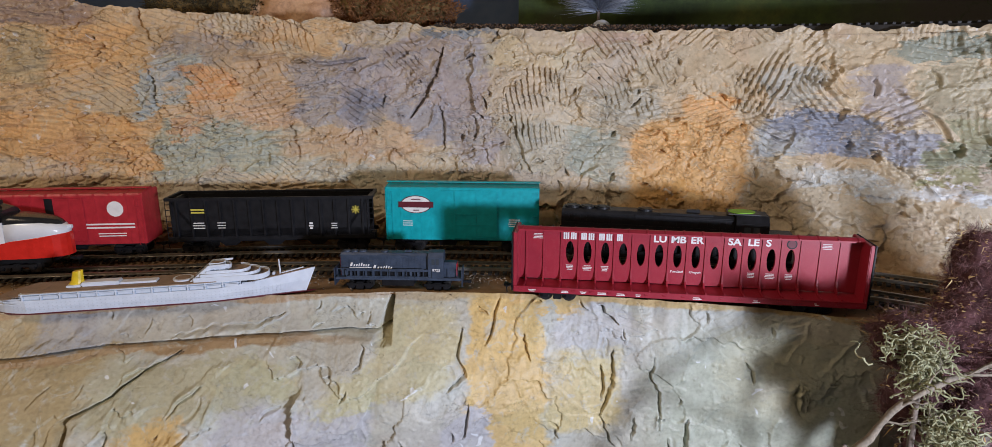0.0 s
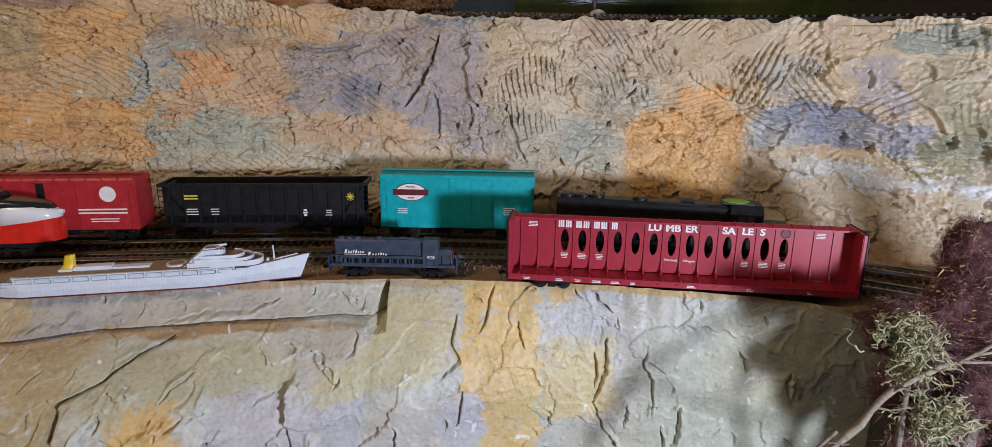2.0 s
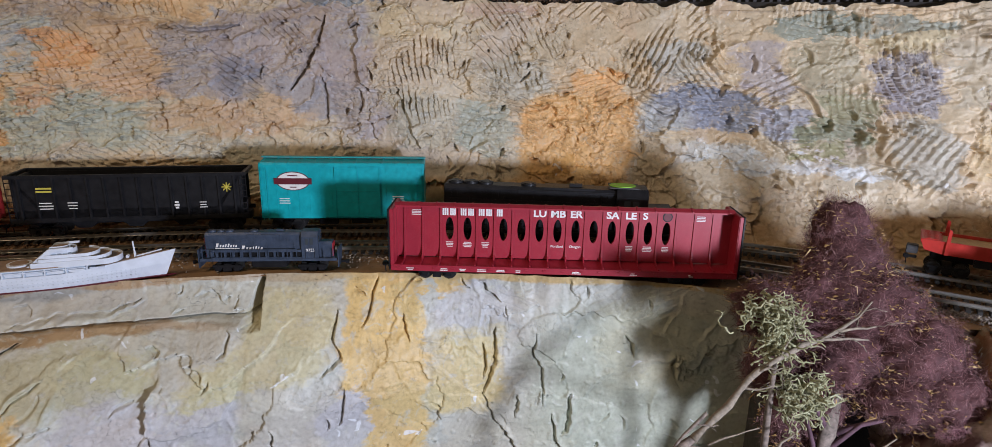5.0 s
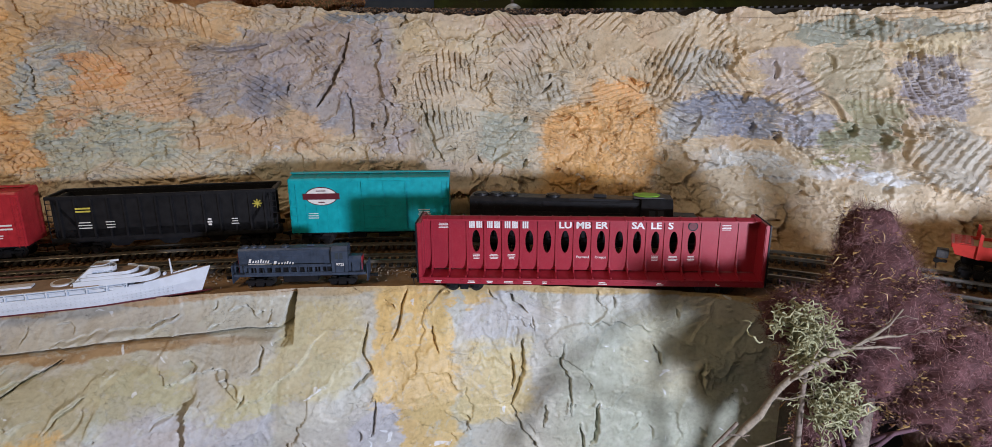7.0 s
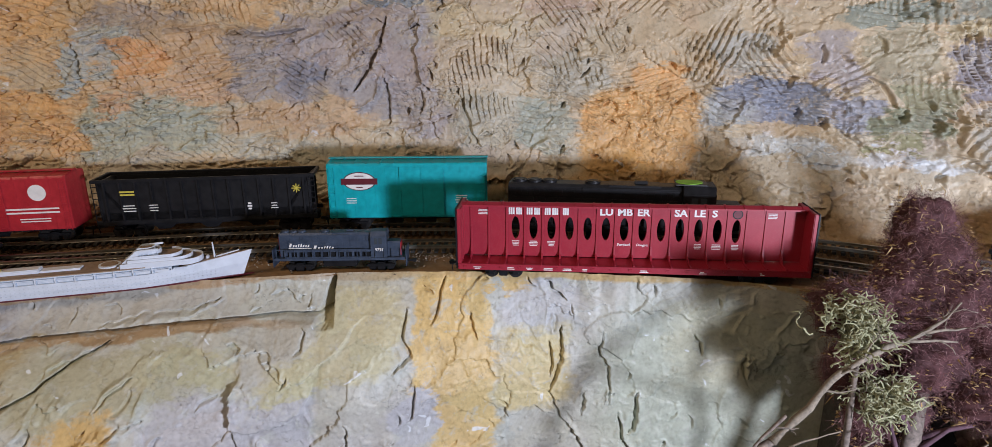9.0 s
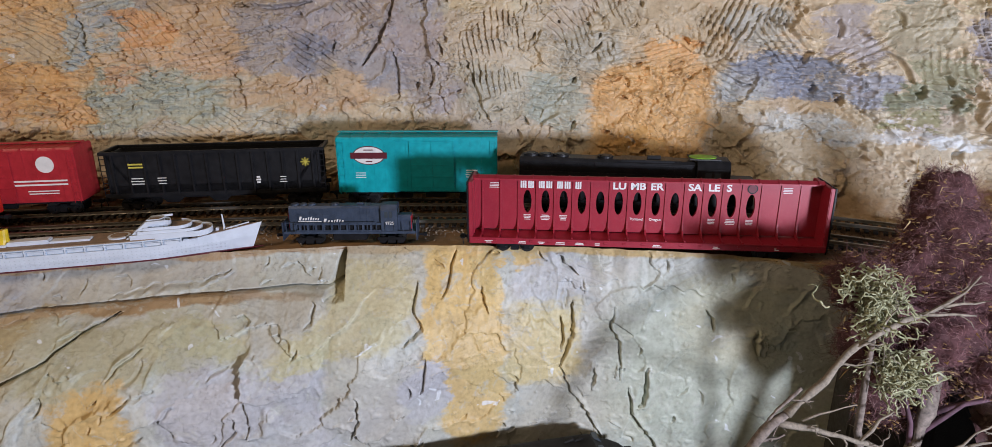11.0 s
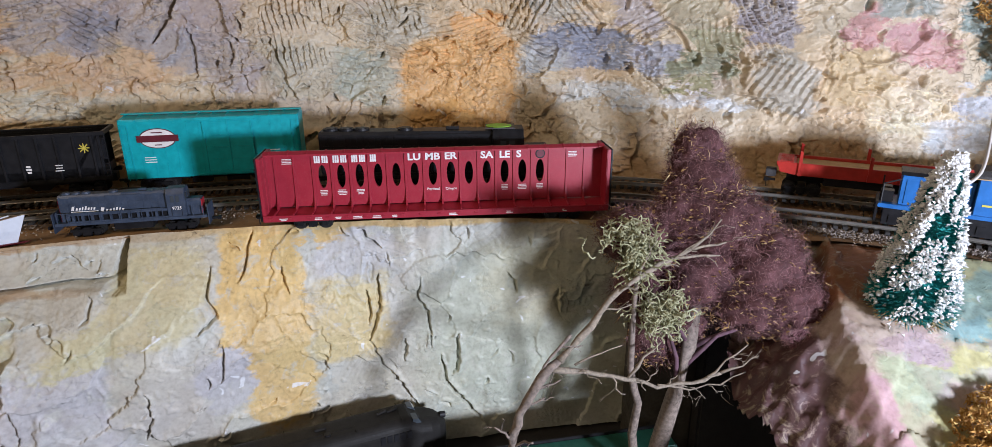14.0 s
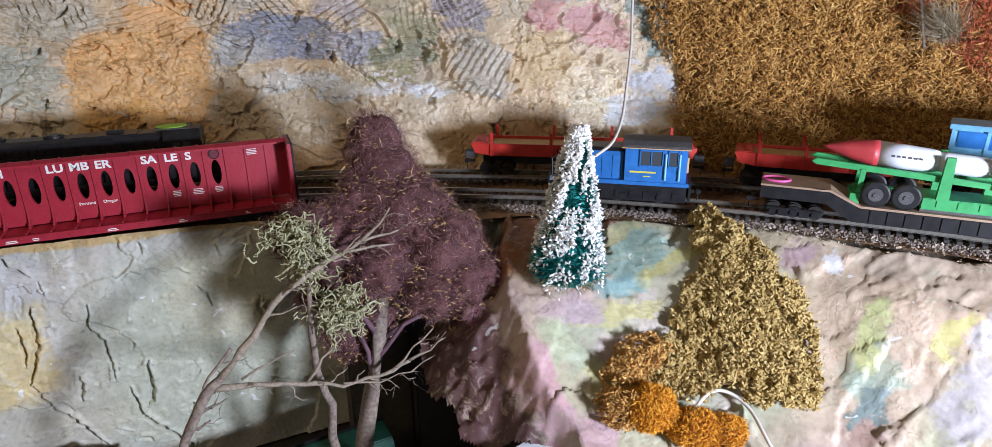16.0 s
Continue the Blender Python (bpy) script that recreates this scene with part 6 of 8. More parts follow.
def build_lower_loco():
    lo = thing("diesel_locomotive", "dark grey streamlined diesel locomotive on the lower level", "locomotive", pose(0.017, -0.0615, -0.193, 0, 0, 18))
    bm = bmesh.new()
    loft(bm, [section(31, 10, 56, x, 9) for x in (-110, -40, 40, 84)])
    loft(bm, [section(w, 12, zt, x, min(9, w / 2.2)) for x, w, zt in ((84, 31, 56), (92, 30.6, 51), (100, 29, 49), (107, 24, 46.5), (112, 15, 43), (114, 7, 40))])
    body = part("body", bm, M_blk2, lo)
    bm = bmesh.new()
    for x in (-62, -5, 44, 78):
        box(bm, x, x + 0.5, -12, 12, 55.7, 56.15)
    box(bm, -60, -6, -3.5, -3.1, 55.9, 56.3)
    box(bm, -4, 42, -4.5, -4.1, 55.9, 56.3)
    tagged(part("roof_seam", bm, M_blk2, body), kind="stuff")
    bm = bmesh.new()
    cyl(bm, (24, -6, 55.6), (24, -6, 57), 2.4, seg=18)
    cyl(bm, (24, -6, 56.2), (24, -6, 57.2), 1.5, seg=18)
    part("exhaust_stack", bm, M_blk, lo)
    bm = bmesh.new()
    box(bm, 16, 24, 1, 6, 55.5, 57.6, 0.3)
    part("roof_hatch", bm, M_blk2, lo)
    for q in range(5):
        bm = bmesh.new()
        box(bm, 60 + q * 5, 63.6 + q * 5, -15.9, -14.6, 42, 48.5, 0.2)
        part("side_vent", bm, M_blk, lo)
    bm = bmesh.new()
    for x in (62, 70):
        cyl(bm, (x, 3, 56), (x + 7, 3, 58.4), 0.8, 1.6, seg=12)
        box(bm, x, x + 1, 2.4, 3.6, 55.5, 57.6)
    part("roof_horn", bm, M_blk2, lo)
    bm = bmesh.new()
    for s in (-1, 1):
        prism(bm, [(86, 50.5), (92.5, 50.5), (90, 54.5), (85.8, 55)], "y", s * 8 - 4, s * 8 + 4)
    part("windscreen", bm, M_glass, lo)
    bm = bmesh.new()
    cyl(bm, (110, 0, 44), (114.5, 0, 43.4), 2.6, seg=16)
    part("headlight", bm, M_blk, lo)
    bm = bmesh.new()
    box(bm, -105, 100, -11, 11, 4, 11, 0.6)
    part("underframe", bm, M_blk, lo)
    truck(lo, -70, 5, 8.2, 24, 5.2, 12.0)
    truck(lo, 66, 5, 8.2, 24, 5.2, 12.0)


build_lower_loco()


def build_green_coach():
    car = thing("passenger_car", "dark green model railway coach on the lower level", "train car", pose(0.215, -0.075, -0.193, 0, 0, 6))
    bm = bmesh.new()
    prism(bm, [(-15, 9), (15, 9), (15, 37), (11, 41), (-11, 41), (-15, 37)], "x", -86, 80, 0.6)
    part("body", bm, M_dkgreen, car)
    for q in range(7):
        bm = bmesh.new()
        cyl(bm, (-74 + q * 23, -7, 40.4), (-74 + q * 23, -7, 42.2), 2.6, seg=14)
        part("roof_vent", bm, M_dkgreen, car)
    bm = bmesh.new()
    box(bm, -86.5, 80.5, 11.0, 12.5, 39.5, 43, 0.3)
    part("roof_rail", bm, M_blk, car)
    bm = bmesh.new()
    box(bm, -80, 75, -15.4, -14.8, 12, 18)
    part("sill_band", bm, M_red2, car, "dull red sill band")
    bm = bmesh.new()
    box(bm, -80, 75, -10, 10, 4, 9.5, 0.5)
    part("underframe", bm, M_blk, car)
    truck(car, -60)
    truck(car, 55)


M_dkgreen = plain("dark_green_paint", (0.012, 0.085, 0.060), 0.5)
build_green_coach()


# ---- blue switcher ----
def build_switcher():
    lo = thing("switcher_locomotive", "small blue and black switcher locomotive on the front track", "locomotive", on_track(MID, 0.479, 0.006))
    bm = bmesh.new()
    box(bm, -50, 50, -14.4, 14.4, 14.2, 17.2, 0.4)
    part("footplate", bm, M_blue, lo)
    for x in (-51, 49):
        bm = bmesh.new()
        box(bm, x, x + 2, -14.5, 14.5, 4, 18, 0.4)
        box(bm, x - 0.6, x + 2.6, -11, -6, 8, 12, 0.4)
        box(bm, x - 0.6, x + 2.6, 6, 11, 8, 12, 0.4)
        part("buffer_beam", bm, M_blk, lo, "black buffer beam")
    bm = bmesh.new()
    prism(bm, [(-10.5, 15), (10.5, 15), (10.5, 37), (8.5, 39), (-8.5, 39), (-10.5, 37)], "x", -38, 3, 0.4)
    hood = part("hood", bm, M_blue, lo)
    bm = bmesh.new()
    prism(bm, [(-11, 37.6), (11, 37.6), (8.8, 39.8), (-8.8, 39.8)], "x", -39, 3.5, 0.2)
    part("hood_top", bm, M_blk, hood)
    for q in range(5):
        bm = bmesh.new()
        box(bm, -35 + q * 7.6, -29 + q * 7.6, -10.9, -10.4, 18, 35, 0.15)
        part("hood_door", bm, M_blue, hood)
    bm = bmesh.new()
    prism(bm, [(-14, 15), (14, 15), (14, 41), (12.5, 43.5), (-12.5, 43.5), (-14, 41)], "x", 4, 47, 0.4)
    cab = part("cab", bm, M_blue, lo)
    bm = bmesh.new()
    prism(bm, [(-15, 41.5), (-14.5, 43), (-10, 46), (0, 47.4), (10, 46), (14.5, 43), (15, 41.5), (14.5, 41.2), (-14.5, 41.2)], "x", 2, 49, 0.3)
    part("cab_roof", bm, M_dkgrey, cab, "dark curved cab roof")
    bm = bmesh.new()
    box(bm, 2, 49, -15.2, -14.8, 41.0, 41.6)
    part("roof_line", bm, M_wood, cab)
    for x0, x1 in ((15, 30), (34.5, 40.5)):
        bm = bmesh.new()
        for za, zb in ((28.2, 29.2), (39.3, 40.3)):
            box(bm, x0 - 0.8, x1 + 0.8, -14.9, -13.9, za, zb, 0.2)
        for xa in (x0 - 0.8, x1 - 0.2):
            box(bm, xa, xa + 1.0, -14.9, -13.9, 28.2, 40.3, 0.2)
        if x1 - x0 > 10:
            box(bm, 22.2, 22.9, -14.8, -13.9, 29, 39.5)
        wf = part("window_frame", bm, M_blue, cab)
        bm = bmesh.new()
        box(bm, x0, x1, -14.3, -13.9, 29, 39.5)
        part("cab_window", bm, M_glass, wf)
    bm = bmesh.new()
    for q in range(4):
        box(bm, 34.4, 41.2, -14.2, -13.95, 17.6 + q * 2.6, 17.9 + q * 2.6)
    box(bm, 33.2, 33.7, -14.25, -13.9, 17.4, 40.5)
    box(bm, 42.6, 43.1, -14.25, -13.9, 17.4, 40.5)
    part("cab_door", bm, M_blue, cab)
    bm = bmesh.new()
    for x in (32.5, 42):
        cyl(bm, (x, -14.9, 19), (x, -14.9, 38), 0.75, seg=8)
        for z in (19.5, 37.5):
            cyl(bm, (x, -14.9, z), (x, -13.8, z), 0.6, seg=6)
    part("grab_rail", bm, M_sky, cab)
    bm = bmesh.new()
    bars(bm, 17, -14.05, 23.4, 26, 1, 1, 1.3)
    bars(bm, 20, -14.05, 20.6, 7, 1, 1, 0.8)
    part("side_print", bm, M_yink, cab, "small yellow printed line")
    bm = bmesh.new()
    box(bm, 47.2, 48.4, -10, 10, 24, 35)
    part("end_panel", bm, M_wood, cab)
    for s in (-1, 1):
        bm = bmesh.new()
        box(bm, -46, 48, s * 12.5 - 1.5, s * 12.5 + 1.5, 2.5, 14.2, 0.4)
        for q in range(9):
            box(bm, -42 + q * 10, -37 + q * 10, s * 13.8 - 0.7, s * 13.8 + 0.7, 4, 10, 0.3)
        for x in (-28, 4, 30):
            cyl(bm, (x, s * 13.6, 6), (x, s * 14.8, 6), 2.4, seg=12)
        part("side_frame", bm, M_blk, lo)
    bm = bmesh.new()
    box(bm, -49, -41, -12, -4, 18, 26, 0.4)
    box(bm, -48, -42, 4, 12, 18, 25, 0.4)
    for y in (-13, 13):
        cyl(bm, (-48, y, 15), (-48, y, 31), 0.6, seg=6)
    cyl(bm, (-48, -13, 31), (-38, -11, 35), 0.6, seg=6)
    part("end_platform", bm, M_blk, lo)
    for x in (-30, 0, 30):
        for s in (-1, 1):
            bm = bmesh.new()
            cyl(bm, (x, s * 7.2, 6), (x, s * 9.4, 6), 6, seg=20)
            part("wheel", bm, M_wheel, lo)
    coupler(lo, -50, 8, -1)
    coupler(lo, 50, 8, 1)


build_switcher()


def build_flatcar(at, L, label):
    car = thing("flatcar", label, "train car", at, "red flatcars on the rear track")
    bm = bmesh.new()
    prism(bm, [(-L / 2, 27), (-L / 2 + 3, 20), (-L / 2 + 16, 18), (L / 2 - 16, 18), (L / 2 - 3, 20), (L / 2, 27), (L / 2, 28), (-L / 2, 28)], "y", -16, -14.6)
    part("side_sill", bm, M_flat, car)
    bm = bmesh.new()
    prism(bm, [(-L / 2, 27), (-L / 2 + 3, 20), (-L / 2 + 16, 18), (L / 2 - 16, 18), (L / 2 - 3, 20), (L / 2, 27), (L / 2, 28), (-L / 2, 28)], "y", 14.6, 16)
    part("side_sill", bm, M_flat, car)
    bm = bmesh.new()
    box(bm, -L / 2 + 14, L / 2 - 14, -14.6, 14.6, 22, 25.6, 0.2)
    part("deck", bm, M_wood, car, "tan plywood-coloured deck")
    for s in (-1, 1):
        bm = bmesh.new()
        prism(bm, [(s * (L / 2 - 14), 23), (s * L / 2, 25), (s * L / 2, 28.4), (s * (L / 2 - 14), 27)], "y", -15, 15)
        for q in range(9):
            box(bm, s * (L / 2 - 7) - 5, s * (L / 2 - 7) + 5, -14 + q * 3.2, -12.4 + q * 3.2, 27.4, 28.6)
        part("end_plate", bm, M_flat, car)
    n = 4
    for k in range(n):
        x = -L / 2 + 17 + k * (L - 34) / (n - 1)
        for s in (-1, 1):
            bm = bmesh.new()
            prism(bm, [(x - 1.5, 18), (x + 1.5, 18), (x + 1.2, 37), (x - 1.0, 38)], "y", s * 16.2 - 1.0, s * 16.2 + 1.0, 0.25)
            part("stake", bm, M_flat, car)
    bm = bmesh.new()
    box(bm, -L / 2 + 8, L / 2 - 8, -6, 6, 11, 22, 0.5)
    box(bm, -L / 2 + 35, L / 2 - 35, -13, 13, 11, 18, 0.5)
    cyl(bm, (-14, -10, 12), (10, -10, 12), 3, seg=12)
    part("underframe", bm, M_blk, car)
    truck(car, -L / 2 + 20, 5)
    truck(car, L / 2 - 20, 5)
    for s in (-1, 1):
        bm = bmesh.new()
        box(bm, s * (L / 2 + 4) - 4, s * (L / 2 + 4) + 4, -3, 3, 12, 19, 0.5)
        part("buffer_block", bm, M_dkgrey, car)
    coupler(car, -L / 2, 9, -1)
    coupler(car, L / 2, 9, 1)


build_flatcar(on_track(REAR, 0.484), 180, "scarlet flatcar with tan deck and empty stakes")
build_flatcar(on_track(REAR, 0.631), 130, "scarlet flatcar with tan deck beside the moss")


def build_far_hopper():
    car = thing("hopper_car", "pale blue covered hopper car behind the missile", "train car", on_track(REAR, 0.735))
    bm = bmesh.new()
    box(bm, -80, 80, -15, 15, 26, 53, 1.2)
    part("body", bm, M_sky, car)
    bm = bmesh.new()
    prism(bm, [(-16, 53), (16, 53), (14, 56), (-14, 56)], "x", -82, 82, 0.4)
    part("roof", bm, M_sky, car)
    bm = bmesh.new()
    for k in range(9):
        box(bm, -80 + k * 20, -78 + k * 20, -15.8, -14.8, 26, 53)
    part("rib", bm, M_sky, car)
    bm = bmesh.new()
    box(bm, -76, -40, -15.6, -14.9, 41, 52)
    part("blue_panel", bm, M_blue, car, "deep blue panel")
    bm = bmesh.new()
    box(bm, -84, 84, -10, 10, 14, 27, 0.5)
    part("underframe", bm, M_sky, car)
    truck(car, -58)
    truck(car, 58)


build_far_hopper()


# ---- low-loader with missile transporter ----
def build_lowloader():
    at = pose(0.553, -0.1385, RAIL_TOP, 0, 0, -47)
    car = thing("well_car", "black depressed-centre flatcar with brown deck on the front track", "train car", at)
    prof = [(0, 22), (42, 22), (60, 13.5), (210, 13.5), (210, 4.0), (56, 4.0), (40, 14), (0, 14)]
    bm = bmesh.new()
    prism(bm, prof, "y", -15, 15, 0.3)
    part("frame", bm, M_blk, car)
    bm = bmesh.new()
    prism(bm, [(0, 23.4), (42, 23.4), (60, 15), (210, 15), (210, 13.6), (59.6, 13.6), (41.6, 22.1), (0, 22.1)], "y", -14.6, 14.6)
    part("deck", bm, M_deck, car, "brown boarded deck")
    for k in range(15):
        bm = bmesh.new()
        box(bm, 66 + k * 9.6, 67.4 + k * 9.6, -15.6, -14.9, 5, 13)
        part("frame_rib", bm, M_blk, car)
    truck(car, 22, 5, 8.2, 13, 4.8, 12, axles=3)
    coupler(car, 0, 8, -1)
    bm = bmesh.new()
    bars(bm, 36, -14.7, 23.2, 8, 1)
    part("deck_print", bm, M_blk, car)
    # rubber ring on the deck
    bm = bmesh.new()
    n = 28
    pts = [at @ Vector(((9 + 8.5 * math.cos(k * math.tau / n)) * 0.001, (-3 + 6 * math.sin(k * math.tau / n)) * 0.001, 0.0244)) for k in range(n + 1)]
    tube(bm, pts, [0.0009] * (n + 1), 8)
    tagged(finish("rubber_band", bm, M_pink, smooth=True), "magenta rubber band lying on the deck", "rubber band")
    # green transporter
    tr = thing("missile_trailer", "green plastic missile trailer with black tyres on the flatcar", "toy trailer", at)
    zb = 15.0
    for s in (-1, 1):
        bm = bmesh.new()
        prism(bm, [(28, zb + 25.5), (31, zb + 27.5), (150, zb + 19), (150, zb + 15.5), (31, zb + 23.5)], "y", s * 8 - 1.3, s * 8 + 1.3, 0.25)
        part("cradle_rail", bm, M_green, tr)
    bm = bmesh.new()
    box(bm, 92, 200, -12, 12, zb + 1.8, zb + 9, 0.5)
    for k in range(8):
        box(bm, 100 + k * 11, 101 + k * 11, -12.5, -11.9, zb + 4, zb + 8)
    part("chassis", bm, M_green, tr)
    bm = bmesh.new()
    box(bm, 92, 200, -11, 11, zb, zb + 2, 0.3)
    part("skid", bm, M_dkgrey, tr)
    for x in (99, 127, 158):
        for s in (-1, 1):
            bm = bmesh.new()
            prism(bm, [(x, zb + 8), (x + 7, zb + 8), (x + 6, zb + 35), (x + 1, zb + 35)], "y", s * 10.5 - 1.4, s * 10.5 + 1.4, 0.25)
            part("post", bm, M_green, tr)
    for s in (-1, 1):
        bm = bmesh.new()
        prism(bm, [(56, zb + 2), (59, zb + 2), (60, zb + 23), (57, zb + 23)], "y", s * 9 - 1, s * 9 + 1)
        box(bm, 55, 92, s * 6 - 2, s * 6 + 2, zb + 5, zb + 9, 0.3)
        box(bm, 53, 59, s * 9 - 2, s * 9 + 2, zb, zb + 7, 0.3)
        part("leg", bm, M_green, tr)
    for x in (67, 83.5):
        for s in (-1, 1):
            bm = bmesh.new()
            loft(bm, [[(x + r * math.cos(k * math.tau / 28), s * 11 + y, zb + 8.2 + r * math.sin(k * math.tau / 28)) for k in range(28)] for y, r in ((-2.8, 7.2), (-2.2, 8.2), (2.2, 8.2), (2.8, 7.2))])
            tyre = part("tyre", bm, M_blk, tr)
            bm = bmesh.new()
            cyl(bm, (x, s * 11 - 3.1, zb + 8.2), (x, s * 11 + 3.1, zb + 8.2), 4.2, seg=20)
            cyl(bm, (x, s * 11 - 3.7, zb + 8.2), (x, s * 11 + 3.7, zb + 8.2), 1.5, seg=10)
            part("hub", bm, M_dkgrey, tyre)
    # missile
    ms = thing("toy_missile", "white plastic missile with red nose lying on the trailer", "toy missile", at)

    def turned(stations):
        b = bmesh.new()
        loft(b, [[(x, r * math.cos(k * math.tau / 28), z + r * math.sin(k * math.tau / 28)) for k in range(28)] for x, r, z in stations])
        return b

    part("nose_cone", turned([(33 + q * 3.6, 8.0 * (1 - (1 - q / 9.0) ** 1.7) + 0.15, zb + 34 - q * 0.24) for q in range(10)]), M_nose, ms, "red pointed nose", True)
    part("body", turned([(65.4, 8.05, zb + 31.8), (80, 7.8, zb + 30.8), (94, 7.2, zb + 29.9), (98, 6.4, zb + 29.7)]), M_white, ms, "", True)
    part("second_stage", turned([(98, 5.6, zb + 29.6), (102, 6.4, zb + 29.4), (122, 6.3, zb + 28), (127, 5.3, zb + 27.6), (200, 5.6, zb + 23)]), M_white, ms, "", True)
    bm = bmesh.new()
    for k, x in enumerate((72, 75, 78, 81, 84, 87)):
        box(bm, x, x + 1.8, -8.05, -7.5, zb + 32 - k * 0.15, zb + 33.2 - k * 0.15)
    part("side_print", bm, M_dkgrey, ms)


build_lowloader()


# ---- plants ----
def spikes(pts, dirs, length, width, rng, bend=0.35):
    """Thin three-sided spikes, each a loose island: vertex and face arrays."""
    n = len(pts)
    d = dirs / np.maximum(np.linalg.norm(dirs, axis=1, keepdims=True), 1e-9)
    ref = rng.normal(size=(n, 3))
    a = np.cross(d, ref)
    a /= np.maximum(np.linalg.norm(a, axis=1, keepdims=True), 1e-9)
    b = np.cross(d, a)
    L = (length * rng.uniform(0.5, 1.4, n))[:, None]
    w = (width * rng.uniform(0.6, 1.4, n))[:, None]
    mid = pts + d * L * 0.5 + a * L * bend * rng.uniform(-1, 1, (n, 1))
    tip = pts + d * L + a * L * bend * rng.uniform(-1, 1, (n, 1))
    V = np.stack([pts + a * w, pts - a * w * 0.5 + b * w * 0.87, pts - a * w * 0.5 - b * w * 0.87, mid + a * w * 0.9, mid - a * w * 0.45 + b * w * 0.8, mid - a * w * 0.45 - b * w * 0.8, tip], 1)
    f = np.array([(0, 1, 4, 3), (1, 2, 5, 4), (2, 0, 3, 5)])
    g = np.array([(3, 4, 6), (4, 5, 6), (5, 3, 6)])
    off = np.arange(n)[:, None, None] * 7
    F = [tuple(q) for q in (f[None] + off).reshape(-1, 4).tolist()] + [tuple(q) for q in (g[None] + off).reshape(-1, 3).tolist()]
    return V.reshape(-1, 3), F


def spindles(pts, dirs, length, width, rng, bend=0.35):
    """Short bent strands, pointed at both ends, each a loose island."""
    n = len(pts)
    d = dirs / np.maximum(np.linalg.norm(dirs, axis=1, keepdims=True), 1e-9)
    a = np.cross(d, rng.normal(size=(n, 3)))
    a /= np.maximum(np.linalg.norm(a, axis=1, keepdims=True), 1e-9)
    b = np.cross(d, a)
    L = (length * rng.uniform(0.5, 1.4, n))[:, None]
    w = (width * rng.uniform(0.6, 1.4, n))[:, None]
    mid = pts + d * L * rng.uniform(0.35, 0.65, (n, 1)) + a * L * bend * rng.uniform(-0.5, 0.5, (n, 1))
    tip = pts + d * L + b * L * bend * rng.uniform(-1, 1, (n, 1))
    V = np.stack([pts, mid + a * w, mid - a * w * 0.5 + b * w * 0.87, mid - a * w * 0.5 - b * w * 0.87, tip], 1)
    f = np.array([(0, 2, 1), (0, 3, 2), (0, 1, 3), (1, 2, 4), (2, 3, 4), (3, 1, 4)])
    return V.reshape(-1, 3), (f[None] + np.arange(n)[:, None, None] * 5).reshape(-1, 3)


def hairs(pts, dirs, length, width, rng):
    """Fine straight fibres: slim three-sided needles."""
    n = len(pts)
    d = dirs / np.maximum(np.linalg.norm(dirs, axis=1, keepdims=True), 1e-9)
    a = np.cross(d, rng.normal(size=(n, 3)))
    a /= np.maximum(np.linalg.norm(a, axis=1, keepdims=True), 1e-9)
    b = np.cross(d, a)
    V = np.stack([pts + a * width, pts - a * width * 0.5 + b * width * 0.87, pts - a * width * 0.5 - b * width * 0.87, pts + d * (length * rng.uniform(0.5, 1.4, n))[:, None]], 1)
    f = np.array([(0, 1, 3), (1, 2, 3), (2, 0, 3)])
    return V.reshape(-1, 3), (f[None] + np.arange(n)[:, None, None] * 4).reshape(-1, 3)


def tufts(P, D, cell, seed, pull=0.35, lift=0.5):
    """Draws points together into small tufts and turns their strands outwards."""
    g = P / cell + np.array([vnoise(P[:, 0] * 160, P[:, 1] * 160 + P[:, 2] * 160, seed + i) for i in range(3)]).T * 1.4
    c = np.floor(g)
    r = np.array([np.sin(c[:, 0] * 127.1 + c[:, 1] * 311.7 + c[:, 2] * 74.7 + i * 3.1 + seed) * 43758.5453 for i in range(3)]).T
    o = (g - c - 0.5 - 0.5 * (r - np.floor(r) - 0.5)) * cell
    up = (r[:, :1] - np.floor(r[:, :1]) - 0.5) * cell * lift
    n = np.linalg.norm(o, axis=1, keepdims=True)
    return P - o * pull + D * up, D * 0.5 + o / np.maximum(n, 1e-6) * 0.9


def blob_points(blobs, n, rng, rough=0.25, seed=0):
    """Points and outward directions on a heap of uneven ovals."""
    P, D = [], []
    tot = sum(b[3] * b[5] for b in blobs)
    for x, y, z, rx, ry, rz in blobs:
        k = int(n * rx * rz / tot)
        u = rng.normal(size=(k, 3))
        u /= np.linalg.norm(u, axis=1, keepdims=True)
        lump = 1 + rough * (fbm(u[:, 0] * 4 + x * 90, u[:, 2] * 4 + u[:, 1] * 3 + z * 90, 4, seed) - 0.5) * 2
        P.append(np.array((x, y, z)) + u * np.array((rx, ry, rz)) * lump[:, None])
        D.append(u)
    return np.concatenate(P), np.concatenate(D)


def blob_mesh(bm, blobs, seed=0, shrink=0.9, rough=0.25):
    for x, y, z, rx, ry, rz in blobs:
        b = bmesh.new()
        bmesh.ops.create_icosphere(b, subdivisions=4, radius=1.0)
        for v in b.verts:
            u = v.co.normalized()
            f = fbm(np.array([u.x * 4 + x * 90]), np.array([u.z * 4 + u.y * 3 + z * 90]), 4, seed)[0]
            lump = 1 + rough * (f - 0.5) * 2
            v.co = Vector((x + u.x * rx * lump * shrink, y + u.y * ry * lump * shrink, z + u.z * rz * lump * shrink))
        join(bm, b)
    return bm


